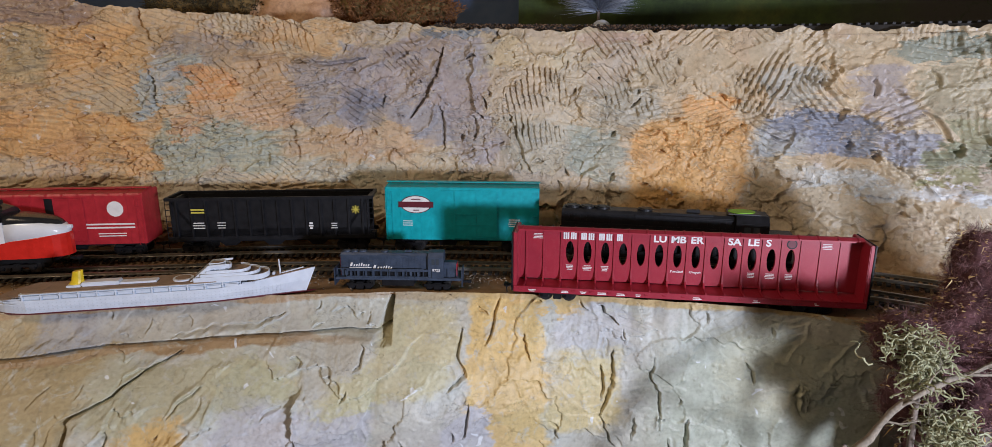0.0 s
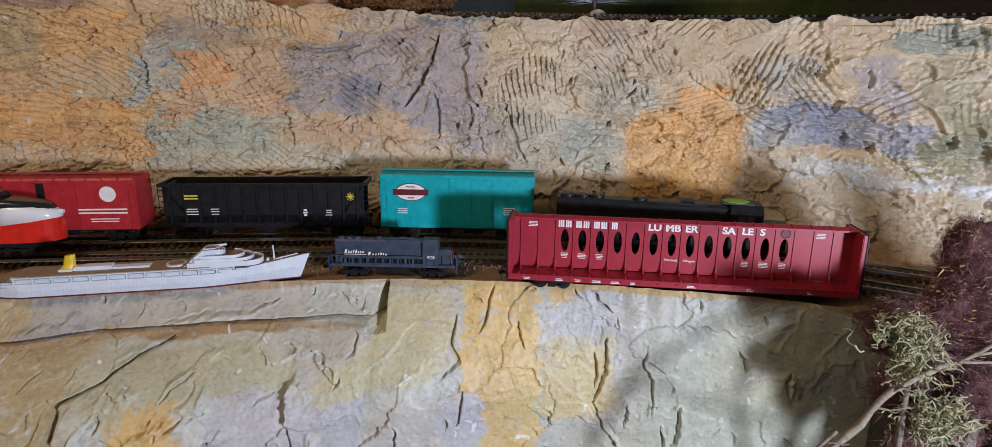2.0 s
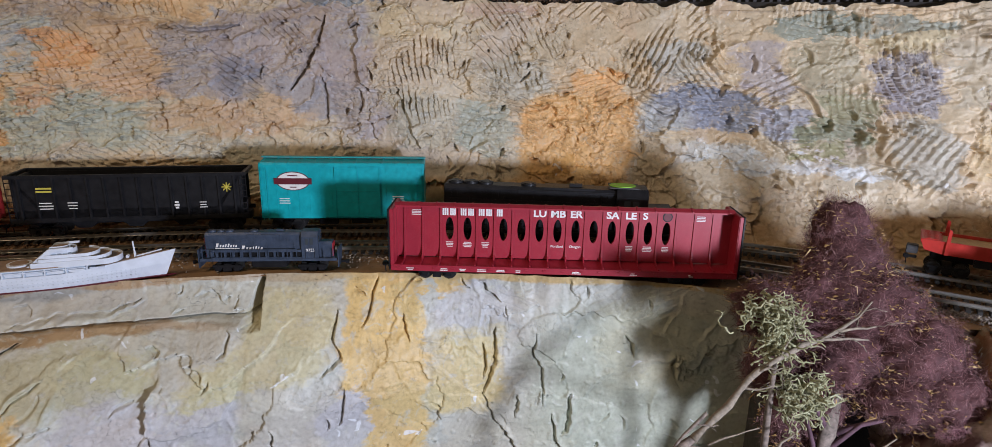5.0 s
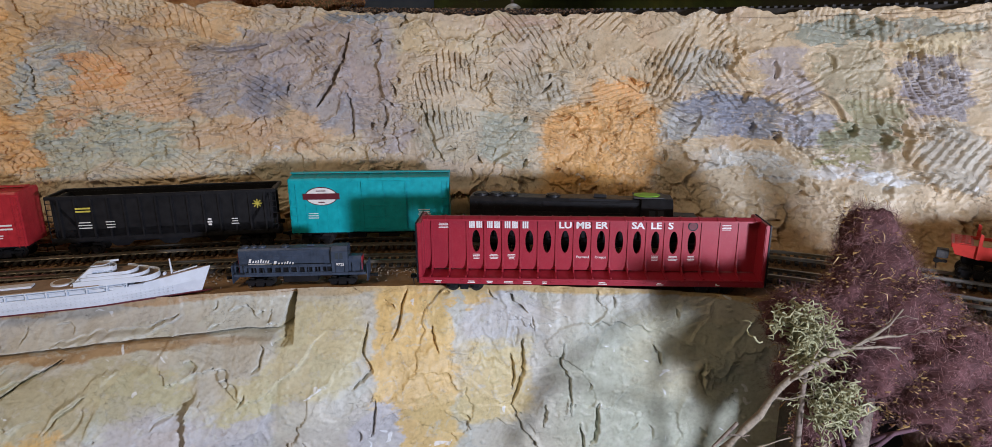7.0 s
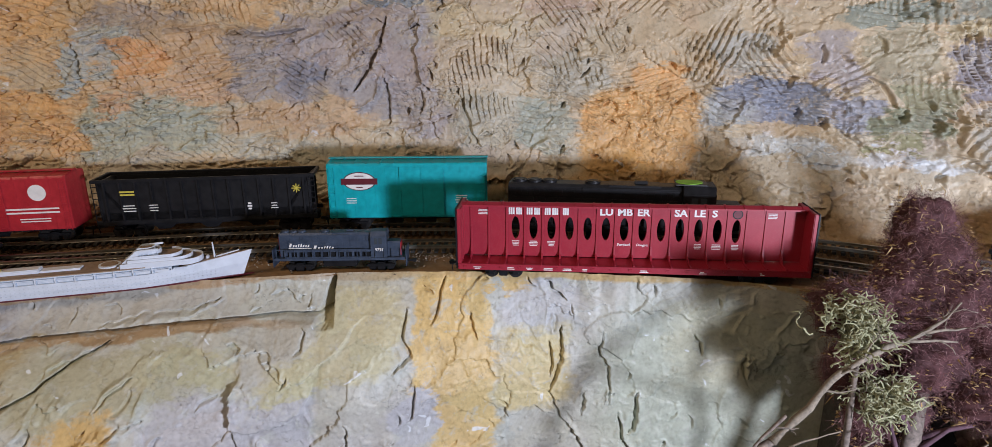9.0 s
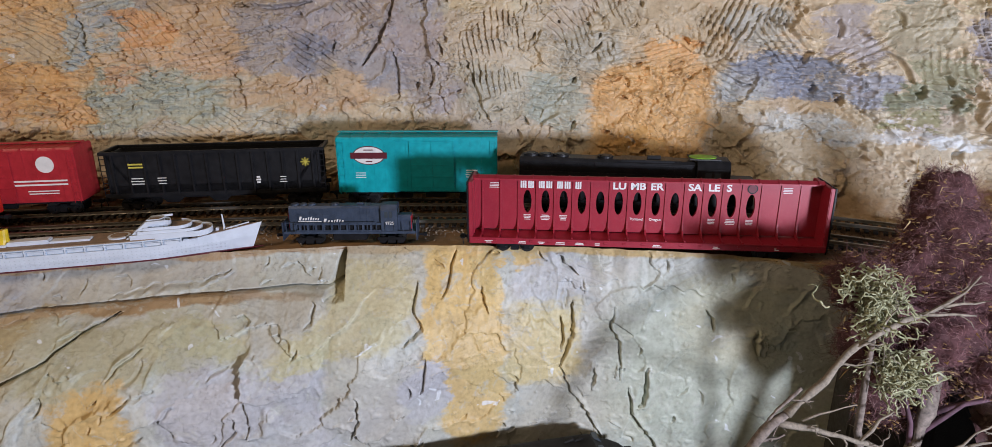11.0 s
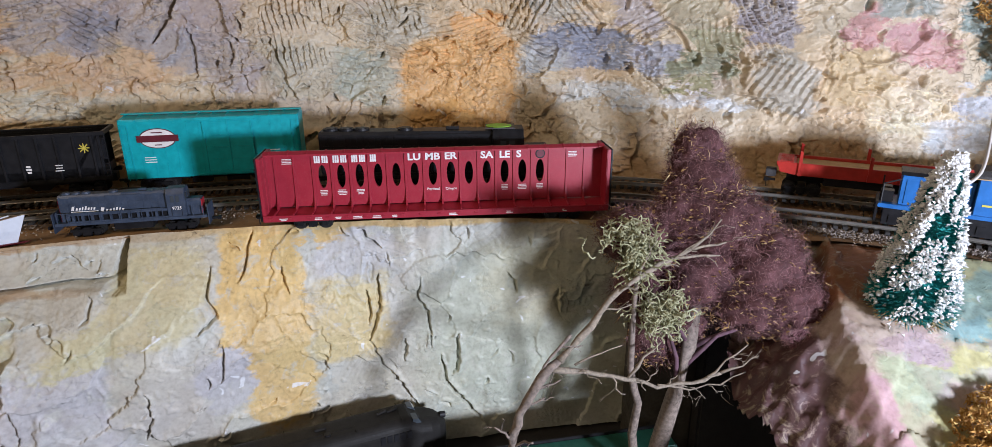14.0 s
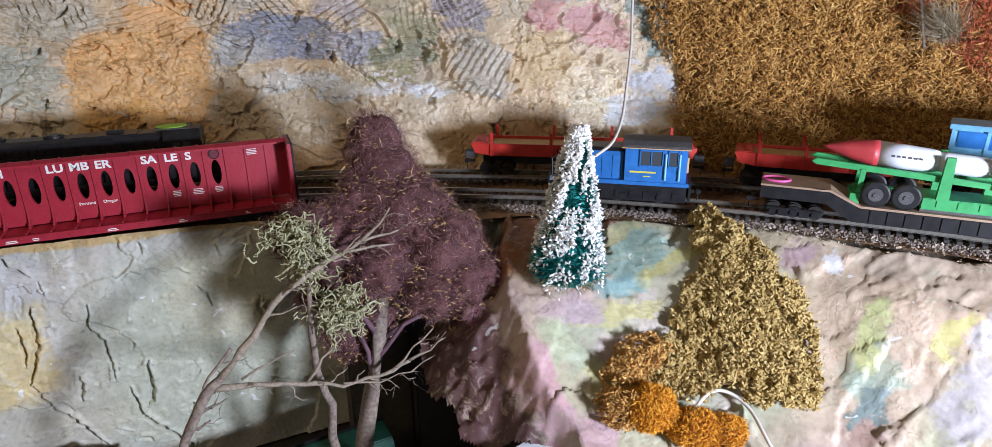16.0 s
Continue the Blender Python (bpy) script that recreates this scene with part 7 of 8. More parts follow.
def build_purple_tree():
    rng = np.random.default_rng(5)
    tree = thing("model_tree", "model tree with fuzzy purple fibre crown and straw flecks", "tree", Matrix.Identity(4))
    blobs = [
        (0.310, -0.026, 0.052, 0.020, 0.020, 0.024), (0.312, -0.036, 0.030, 0.027, 0.026, 0.028), (0.300, -0.050, 0.012, 0.034, 0.028, 0.026),
        (0.322, -0.060, 0.006, 0.032, 0.028, 0.030), (0.340, -0.080, -0.010, 0.030, 0.026, 0.027), (0.336, -0.088, -0.034, 0.030, 0.024, 0.022),
        (0.356, -0.096, -0.030, 0.026, 0.022, 0.021), (0.300, -0.074, -0.014, 0.024, 0.024, 0.024), (0.252, -0.062, 0.014, 0.020, 0.018, 0.013), (0.268, -0.066, 0.002, 0.020, 0.020, 0.018),
        (0.285, -0.070, -0.030, 0.018, 0.016, 0.016), (0.276, -0.074, -0.058, 0.020, 0.016, 0.024), (0.262, -0.068, -0.028, 0.020, 0.016, 0.020), (0.246, -0.070, 0.008, 0.014, 0.014, 0.014), (0.292, -0.080, -0.052, 0.014, 0.012, 0.014),
    ]
    bm = blob_mesh(bmesh.new(), blobs, 3, 0.88, 0.30)
    part("crown", bm, M_fuzz2, tree, "fuzzy dark purple crown", True)
    P, D = blob_points(blobs, 62000, rng, 0.30, 3)
    T = np.cross(D, rng.normal(size=D.shape)) + D * rng.uniform(-0.1, 0.7, (len(D), 1))
    V, F = hairs(P - D * rng.uniform(0.0, 0.004, (len(P), 1)) + rng.normal(size=P.shape) * 0.0008, T, 0.0052, 0.00012, rng)
    tagged(mesh_np("fibre", V, F, M_fuzz, tree, False), kind="stuff")
    P, D = blob_points(blobs, 9000, rng, 0.30, 3)
    V, F = hairs(P, rng.normal(size=D.shape) * 0.6 + D * 0.8, 0.0095, 0.00010, rng)
    tagged(mesh_np("stray_fibre", V, F, M_fuzz, tree, False), kind="stuff")
    tail = [(0.382, -0.110, -0.034, 0.020, 0.012, 0.013), (0.362, -0.114, -0.046, 0.018, 0.010, 0.010)]
    tuft = part("tail", blob_mesh(bmesh.new(), tail, 3, 0.85, 0.30), M_fuzz2, tree, "pink fibre tail of the crown", True)
    P, D = blob_points(tail, 9000, rng, 0.30, 3)
    V, F = hairs(P, np.cross(D, rng.normal(size=D.shape)) + D * 0.4, 0.0050, 0.00009, rng)
    tagged(mesh_np("tail_fibre", V, F, M_pinkfuzz, tuft, False), kind="stuff")
    P, D = blob_points(blobs, 3600, rng, 0.30, 3)
    keep = fbm(P[:, 0] * 60 + P[:, 1] * 30, P[:, 2] * 60, 3, 8) > 0.44
    fl = scatter_bits("fleck", (P + D * 0.0018)[keep], 0.0013, M_fleck, "dry straw-coloured flecks", "", flat=0.3)
    fl.parent = tree
    P, D = blob_points(blobs, 260, rng, 0.30, 3)
    V, F = spindles(P + D * 0.0025, rng.normal(size=P.shape) + D * 0.3, 0.008, 0.0004, rng, 0.6)
    tagged(mesh_np("straw", V, F, M_fleck, tree, False), kind="stuff")
    bm = bmesh.new()
    tube(bm, [(0.264, -0.100, -0.197), (0.268, -0.100, -0.16), (0.273, -0.099, -0.13), (0.281, -0.097, -0.095), (0.290, -0.092, -0.06), (0.298, -0.080, -0.03)], [0.0072, 0.0066, 0.0062, 0.0056, 0.005, 0.003], 12)
    part("trunk", bm, M_bark, tree, "", True)
    bm = bmesh.new()
    tube(bm, [(0.258, -0.104, -0.197), (0.256, -0.103, -0.15), (0.252, -0.102, -0.12), (0.2545, -0.102, -0.095), (0.251, -0.103, -0.085), (0.248, -0.101, -0.07), (0.2475, -0.100, -0.04), (0.250, -0.094, -0.012)], [0.0036, 0.0033, 0.003, 0.0027, 0.0026, 0.0023, 0.002, 0.0014], 9)
    part("thin_trunk", bm, M_bark, tree, "", True)
    bm = bmesh.new()
    for a, b in (((0.283, -0.096, -0.09), (0.276, -0.09, -0.05)), ((0.290, -0.092, -0.062), (0.318, -0.1, -0.045)), ((0.286, -0.094, -0.075), (0.306, -0.098, -0.05)), ((0.29, -0.092, -0.06), (0.27, -0.088, -0.035))):
        a, b = Vector(a), Vector(b)
        tube(bm, [a, a.lerp(b, 0.5) + Vector((0.002, 0, 0.002)), b], [0.0022, 0.0016, 0.001], 7)
    part("limb", bm, M_purplebark, tree, "dark purple limbs", True)


M_fuzz2 = plain("purple_wool", (0.10, 0.038, 0.040), 0.95, var=0.5, scale=90, bumpy=0.8)
M_purplebark = plain("purple_bark", (0.12, 0.06, 0.08), 0.85, var=0.4)
build_purple_tree()


def build_lichen():
    rng = random.Random(8)
    ob = thing("lichen_clump", "pale green branching lichen clump caught in the twigs", "lichen", Matrix.Identity(4))
    for name, c, r, n in (("sprig", Vector((0.2425, -0.0935, 0.007)), Vector((0.026, 0.012, 0.029)), 270), ("sprig", Vector((0.266, -0.1, -0.031)), Vector((0.020, 0.010, 0.015)), 110)):
        bm = bmesh.new()
        for _ in range(n):
            d = Vector((rng.gauss(0, 1), rng.gauss(0, 1), rng.gauss(0, 1))).normalized()
            p = c + Vector((d.x * r.x, d.y * r.y, d.z * r.z)) * rng.uniform(0.3, 0.85)
            if vnoise(np.array([p.x * 110.0]), np.array([p.z * 110.0]), 3)[0] < 0.38:
                continue
            h = Vector((rng.gauss(0, 1), rng.gauss(-0.4, 0.7), rng.gauss(0, 1))).normalized()
            pts, k = [p], rng.randint(6, 14)
            for q in range(k):
                h = (h + Vector((rng.gauss(0, 0.8), rng.gauss(0, 0.8), rng.gauss(0, 0.8)))).normalized()
                pts.append(pts[-1] + h * 0.0022)
                if rng.random() < 0.4 and q:
                    s = (h + Vector((rng.gauss(0, 1), rng.gauss(0, 1), rng.gauss(0, 1)))).normalized()
                    tube(bm, [pts[-1], pts[-1] + s * 0.0014, pts[-1] + s * 0.003], [0.00045, 0.0004, 0.00025], 4)
            tube(bm, pts, [0.00062 * (1 - 0.5 * i / len(pts)) for i in range(len(pts))], 5)
        part(name, bm, M_lichen, ob)


build_lichen()


def build_branch():
    rng = random.Random(21)
    ob = thing("bare_branch", "bare pale twig branch leaning before the cliff", "branch", Matrix.Identity(4))

    def limb(bm, pts, r0, r1, twig=0.0, depth=0):
        fine = []
        for a, b in zip(pts, pts[1:]):
            a, b = Vector(a), Vector(b)
            k = max(2, int((b - a).length / 0.007))
            for q in range(k):
                fine.append(a.lerp(b, q / k) + Vector((rng.gauss(0, 0.0006), rng.gauss(0, 0.0006), rng.gauss(0, 0.0006))))
        fine.append(Vector(pts[-1]))
        n = len(fine)
        tube(bm, fine, [(r0 + (r1 - r0) * i / (n - 1)) * rng.uniform(0.55, 1.05) for i in range(n)], 8 if depth == 0 else 5)
        if twig and depth < 3:
            for i in range(2, n - 1):
                if rng.random() < twig:
                    d = (fine[i] - fine[i - 1]).normalized()
                    s = Vector((rng.gauss(0, 1), rng.gauss(0, 0.5), rng.gauss(0, 1)))
                    s = (s - d * s.dot(d)).normalized() * 0.75 + d * 0.8
                    l = rng.uniform(0.008, 0.022) * (0.75**depth)
                    r = (r0 + (r1 - r0) * i / (n - 1)) * 0.5
                    e = fine[i] + s.normalized() * l
                    limb(bm, [fine[i], fine[i].lerp(e, 0.5) + Vector((rng.gauss(0, 0.001), 0, rng.gauss(0, 0.001))), e], r, max(0.00025, r * 0.4), 0.55, depth + 1)

    bm = bmesh.new()
    limb(bm, [(0.150, -0.135, -0.197), (0.160, -0.132, -0.12), (0.172, -0.130, -0.078), (0.184, -0.127, -0.056), (0.196, -0.125, -0.045)], 0.0048, 0.0030, 0.34)
    limb(bm, [(0.178, -0.129, -0.068), (0.190, -0.126, -0.042), (0.203, -0.122, -0.030)], 0.0018, 0.0012, 0.3, 1)
    part("stem", bm, M_bark, ob, "", True)
    bm = bmesh.new()
    limb(bm, [(0.196, -0.125, -0.045), (0.215, -0.120, -0.026), (0.228, -0.113, -0.012), (0.247, -0.105, -0.003), (0.271, -0.098, 0.006), (0.283, -0.094, 0.010)], 0.0026, 0.0015, 0.46)
    limb(bm, [(0.271, -0.098, 0.006), (0.288, -0.095, 0.006), (0.304, -0.092, 0.004)], 0.0013, 0.0006, 0.6, 1)
    limb(bm, [(0.283, -0.094, 0.010), (0.295, -0.091, 0.018), (0.304, -0.088, 0.027)], 0.0015, 0.0006, 0.6, 1)
    limb(bm, [(0.283, -0.094, 0.010), (0.297, -0.091, 0.011), (0.308, -0.09, 0.012)], 0.0013, 0.0005, 0.6, 1)
    part("limb", bm, M_bark2, ob, "", True)
    bm = bmesh.new()
    limb(bm, [(0.190, -0.1265, -0.050), (0.212, -0.123, -0.055), (0.238, -0.120, -0.063), (0.252, -0.117, -0.070), (0.268, -0.115, -0.075), (0.293, -0.112, -0.074), (0.305, -0.111, -0.070)], 0.0023, 0.0012, 0.50)
    limb(bm, [(0.240, -0.120, -0.063), (0.252, -0.116, -0.052), (0.262, -0.113, -0.044)], 0.0015, 0.0006, 0.5, 1)
    limb(bm, [(0.293, -0.112, -0.074), (0.308, -0.110, -0.062), (0.322, -0.108, -0.052)], 0.0014, 0.0005, 0.7, 1)
    limb(bm, [(0.305, -0.111, -0.070), (0.318, -0.110, -0.066), (0.330, -0.109, -0.060)], 0.0012, 0.0005, 0.7, 1)
    limb(bm, [(0.262, -0.115, -0.073), (0.283, -0.113, -0.080), (0.305, -0.111, -0.077), (0.322, -0.110, -0.071)], 0.0011, 0.0005, 0.5, 1)
    limb(bm, [(0.205, -0.124, -0.050), (0.222, -0.120, -0.044), (0.236, -0.117, -0.042)], 0.0011, 0.0005, 0.6, 1)
    part("limb", bm, M_bark2, ob, "", True)


build_branch()


def build_frosted_tree():
    rng = np.random.default_rng(11)
    base, tip = np.array((0.4060, -0.131, -0.0205)), np.array((0.4085, -0.137, 0.0765))
    tree = thing("bottlebrush_tree", "teal bottlebrush fir tree tipped with white flock", "tree", Matrix.Identity(4))
    bm = bmesh.new()
    tube(bm, [base - (0, 0, 0.006), base.tolist(), tip.tolist()], [0.0035, 0.003, 0.0006], 8)
    part("stem", bm, M_bark, tree)
    bm = bmesh.new()
    a, b = Vector(base), Vector(tip)
    rings = 14
    n = 24
    vs = []
    for i in range(rings):
        t = i / (rings - 1)
        c = a.lerp(b, t)
        r = 0.0165 * (1 - t) ** 0.8 + 0.0012
        vs.append([bm.verts.new(c + Vector((math.cos(k * math.tau / n) * r, math.sin(k * math.tau / n) * r, 0))) for k in range(n)])
    for p, q in zip(vs, vs[1:]):
        for k in range(n):
            bm.faces.new((p[k], p[(k + 1) % n], q[(k + 1) % n], q[k]))
    part("core", bm, M_needle, tree)
    k = 9500
    t = rng.uniform(0.0, 0.96, k) ** 1.15
    ang = rng.uniform(0, 6.283, k)
    c = base + (tip - base) * t[:, None]
    rad = (0.0225 * (1 - t) ** 0.78 + 0.0028)
    out = np.stack([np.cos(ang), np.sin(ang), rng.normal(0.12, 0.14, k)], -1)
    st = c + out * (rad * 0.55)[:, None]
    V, F = spikes(st, out, 0.0001, 0.00028, rng, 0.0)
    V = V.reshape(k, 7, 3)
    end = c + out * (rad * rng.uniform(0.85, 1.12, k))[:, None]
    V[:, 3:6] += ((st + end) / 2 - st)[:, None]
    V[:, 6] = end
    tagged(mesh_np("bristle", V.reshape(-1, 3), F, M_needle, tree, False), kind="stuff")
    # flock clings to the bristle ends in clumps, thickest at the tip
    k = 15000
    t = rng.uniform(0, 1, k) ** 0.9
    ang = rng.uniform(0, 6.283, k)
    keep = (vnoise(np.cos(ang) * 4.5 + 2, t * 12 + np.sin(ang) * 4.0, 9) * 0.85 + 0.15 * vnoise(ang * 9, t * 60, 6) + np.cos(ang - 4.3) * 0.05 + np.clip(t - 0.87, 0, 1) * 2.0) > 0.63
    t, ang = t[keep], ang[keep]
    rad = 0.0225 * (1 - t) ** 0.78 + 0.0030
    out = np.stack([np.cos(ang), np.sin(ang), rng.normal(0.15, 0.2, len(t))], -1)
    P = base + (tip - base) * t[:, None] + out * (rad * rng.uniform(0.78, 0.96, len(t)))[:, None]
    V, F = spindles(P, out * 0.7 + rng.normal(size=out.shape) * 0.5, 0.0028, 0.0010, rng, 0.3)
    fl = tagged(mesh_np("flock", V, F, M_snow, tree, False), kind="stuff")
    fl["label"] = "white flock"
    k = 700
    ang = rng.uniform(0, 6.283, k)
    rr = rng.uniform(0.5, 1.1, k) * 0.021
    P = np.stack([base[0] + np.cos(ang) * rr, base[1] + np.sin(ang) * rr, base[2] + rng.uniform(0, 0.005, k)], -1)
    V, F = spikes(P, np.stack([np.cos(ang), np.sin(ang), -0.3 + 0 * ang], -1), 0.003, 0.00025, rng, 0.3)
    tagged(mesh_np("base_bristle", V, F, M_fleck, tree, False), kind="stuff")


build_frosted_tree()


def moss_heap(name, P, D, n_len, width, m, label, seed=1, bend=0.9, cell=0.0060, lift=1.1):
    rng = np.random.default_rng(seed)
    P, D = tufts(P, D, cell, seed, 0.4, lift)
    V, F = spindles(P, D + rng.normal(size=D.shape) * 0.5, n_len, width, rng, bend)
    return tagged(mesh_np(name, V, F, m, None, False), label, "moss", kind="stuff")


def build_moss():
    rng = np.random.default_rng(31)
    # moss bank on the rear wall: rolls with dark hollows between them
    def foot(b, a):
        k = np.clip(1 - b / 0.075, 0, 1) ** 1.3 * np.clip((a - 0.60) / 0.06, 0, 1)
        return k[..., None] * np.array((-0.022, -0.045, 0.0))

    def bulge(a, b):
        return 1 - np.abs(fbm(a * 42, b * 70, 3, 7) - 0.5) * 5

    n = 52000
    x = 0.572 + rng.uniform(0, 1, n) ** 0.9 * 0.36
    z = rng.uniform(-0.004, 0.245, n)
    edge = 0.600 + (fbm(z * 28, z * 0, 3, 2) - 0.5) * 0.035 - 0.02 * np.clip((z - 0.08) / 0.1, 0, 1)
    ok = x > edge
    x, z = x[ok], z[ok]
    thick = 0.004 + (0.020 * fbm(x * 28, z * 40, 4, 6) + 0.012 * bulge(x, z)) * np.clip((x - edge[ok]) / 0.02, 0.25, 1)
    y = wall_base(x) + 0.35 * z
    nrm = np.array((-0.42, -0.86, 0.3))
    lay = rng.uniform(0.40, 1.0, len(x)) ** 0.8
    P = np.stack([x, y, z], -1) + nrm * (thick * lay)[:, None] + foot(z, x)
    moss_heap("moss_bank", P, np.tile(nrm, (len(x), 1)), 0.0056, 0.00075, M_moss, "matted ochre-brown moss covering the rear wall", 32, 1.2, 0.0085, 0.7)
    u = np.arange(0.604, 0.95, 0.004)
    v = np.arange(-0.006, 0.24, 0.004)
    X, Z = np.meshgrid(u, v, indexing="ij")
    t = 0.004 + (0.020 * fbm(X * 28, Z * 40, 4, 6) + 0.012 * bulge(X, Z)) * np.clip((X - 0.612) / 0.02, 0.0, 1)
    G = np.stack([X, wall_base(X) + 0.35 * Z, Z], -1) + nrm * (t * 0.62 - 0.002)[..., None] + foot(Z, X)
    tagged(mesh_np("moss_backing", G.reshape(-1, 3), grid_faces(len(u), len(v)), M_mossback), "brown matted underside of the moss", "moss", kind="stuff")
    # rust-red clumps further along
    blobs = [(0.80, -0.045, 0.175, 0.03, 0.02, 0.05), (0.83, -0.075, 0.11, 0.025, 0.02, 0.03), (0.78, -0.02, 0.22, 0.04, 0.02, 0.03), (0.848, -0.09, 0.085, 0.028, 0.02, 0.045)]
    P, D = blob_points(blobs, 14000, rng, 0.3, 5)
    moss_heap("rust_bush", P, D, 0.005, 0.0006, M_rust, "rust-red dried moss bush on the wall", 35)
    n = 420
    root = np.array((0.806, -0.078, 0.112))
    P = root + rng.normal(size=(n, 3)) * np.array((0.007, 0.003, 0.005))
    V, F = hairs(P, np.array((-0.85, -0.25, 0.42)) + rng.normal(size=(n, 3)) * 0.28, 0.045, 0.00028, rng)
    tagged(mesh_np("grass_wisp", V, F, M_straw, None, False), "wisp of grey dry grass stuck in the moss", "dry grass", kind="stuff")
    bm = bmesh.new()
    tube(bm, [(0.765, -0.052, 0.185), (0.775, -0.06, 0.16), (0.778, -0.068, 0.13), (0.782, -0.074, 0.10)], [0.0012] * 4, 6)
    tagged(finish("dry_twig", bm, M_bark, smooth=True), "thin grey twig stuck in the moss", "twig")
    # clump on the promontory
    def clump(s, q):
        cx = np.interp(s, [0, 0.15, 0.35, 0.6, 1.0], [0.519, 0.516, 0.508, 0.490, 0.472])
        cy = np.interp(s, [0, 0.15, 0.35, 0.6, 1.0], [-0.124, -0.146, -0.168, -0.193, -0.224])
        w = np.interp(s, [0, 0.15, 0.35, 0.6, 1.0], [0.012, 0.020, 0.026, 0.042, 0.056])
        w = w * np.where(q > 0, np.interp(s, [0, 0.2, 0.45, 0.7, 1.0], [0.9, 1.35, 1.35, 1.1, 0.80]), 1.0)
        return cx + q * w * 0.86, cy - q * w * 0.5

    n = 30000
    s, q = rng.uniform(0, 1, n) ** 0.8, rng.uniform(-1, 1, n)
    lim = 0.36 + 1.15 * fbm(s * 13, np.sign(q) * 3, 4, 9) - 0.2 * np.clip((s - 0.8) * 5, 0, 1) * (q > 0)
    ok = (np.abs(q) < lim) & (s < 0.78 + 0.45 * fbm(q * 5 + 7, q * 0, 3, 21))
    s, q = s[ok], q[ok]
    x, y = clump(s, q)
    h = (0.006 + 0.014 * fbm(x * 60, y * 60, 3, 14)) * np.sqrt(np.clip(1.05 - np.abs(q), 0.05, 1)) * np.interp(s, [0, 0.1, 1], [1.3, 1.1, 0.9])
    z = prom_z(x, y) + h * rng.uniform(0.5, 1.0, len(x))
    P = np.stack([x, y, z], -1)
    D = np.tile(np.array((-0.1, -0.5, 0.85)), (len(x), 1))
    moss_heap("moss_clump", P, D, 0.0026, 0.00105, M_moss2, "springy olive-yellow moss clump on the plaster slope", 36)
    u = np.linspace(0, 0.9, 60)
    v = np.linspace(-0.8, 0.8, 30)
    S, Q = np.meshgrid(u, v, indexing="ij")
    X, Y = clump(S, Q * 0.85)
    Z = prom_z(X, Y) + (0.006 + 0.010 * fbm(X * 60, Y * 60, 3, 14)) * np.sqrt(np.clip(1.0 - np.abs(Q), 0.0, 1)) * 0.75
    tagged(mesh_np("moss_backing", np.stack([X, Y, Z], -1).reshape(-1, 3), grid_faces(60, 30), M_mossdark), "backing of the moss clump, darkened for shade between strands", "moss", kind="stuff")
    # smaller dull moss beside it and amber balls
    blobs = [(0.430, -0.184, -0.054, 0.014, 0.010, 0.007), (0.416, -0.190, -0.060, 0.012, 0.009, 0.009), (0.404, -0.205, -0.070, 0.012, 0.009, 0.010)]
    P, D = blob_points(blobs, 5200, rng, 0.3, 5)
    moss_heap("moss_clump", P, D, 0.0030, 0.0006, M_moss, "brown-ochre moss tuft beside the larger clump", 37)
    for lab, blobs, n in (("bright amber ball of dried moss", [(0.418, -0.213, -0.070, 0.0135, 0.012, 0.0125)], 6000), ("loose amber dried moss under a white wire", [(0.438, -0.226, -0.080, 0.014, 0.012, 0.009), (0.454, -0.232, -0.084, 0.014, 0.011, 0.008)], 6000)):
        bm = blob_mesh(bmesh.new(), blobs, 3, 0.9, 0.15)
        ball = thing("amber_moss", lab, "moss", Matrix.Identity(4), "amber moss balls")
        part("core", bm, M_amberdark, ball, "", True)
        P, D = blob_points(blobs, n, rng, 0.15, 3)
        V, F = spindles(P - D * 0.001, D + rng.normal(size=D.shape) * 0.8, 0.0030, 0.00045, rng, 0.8)
        tagged(mesh_np("strand", V, F, M_amber, ball, False), kind="stuff")


M_straw = island("dry_grass", [(0.2, (0.22, 0.17, 0.10)), (0.6, (0.38, 0.31, 0.20)), (0.9, (0.52, 0.45, 0.32))])
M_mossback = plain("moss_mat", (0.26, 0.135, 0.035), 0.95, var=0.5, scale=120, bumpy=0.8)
# darker copy of the moss colours, for shade between the strands
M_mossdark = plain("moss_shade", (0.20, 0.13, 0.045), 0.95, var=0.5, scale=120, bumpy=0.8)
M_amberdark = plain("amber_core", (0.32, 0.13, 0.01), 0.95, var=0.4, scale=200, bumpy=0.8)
build_moss()


# ---- wires and scraps ----
def smooth_pts(pts, n=10):
    p = [Vector(q) for q in pts]
    p = [2 * p[0] - p[1], *p, 2 * p[-1] - p[-2]]
    out = []
    for a, b, c, d in zip(p, p[1:], p[2:], p[3:]):
        for k in range(n):
            t = k / n
            out.append(0.5 * (2 * b + (c - a) * t + (2 * a - 5 * b + 4 * c - d) * t * t + (3 * b - a - 3 * c + d) * t**3))
    return out + [p[-2]]


def wire(pts, r, label):
    bm = bmesh.new()
    q = smooth_pts(pts)
    tube(bm, q, [r] * len(q), 8)
    tagged(finish("wire", bm, M_wire, smooth=True), label, "wire", "loose white wires")


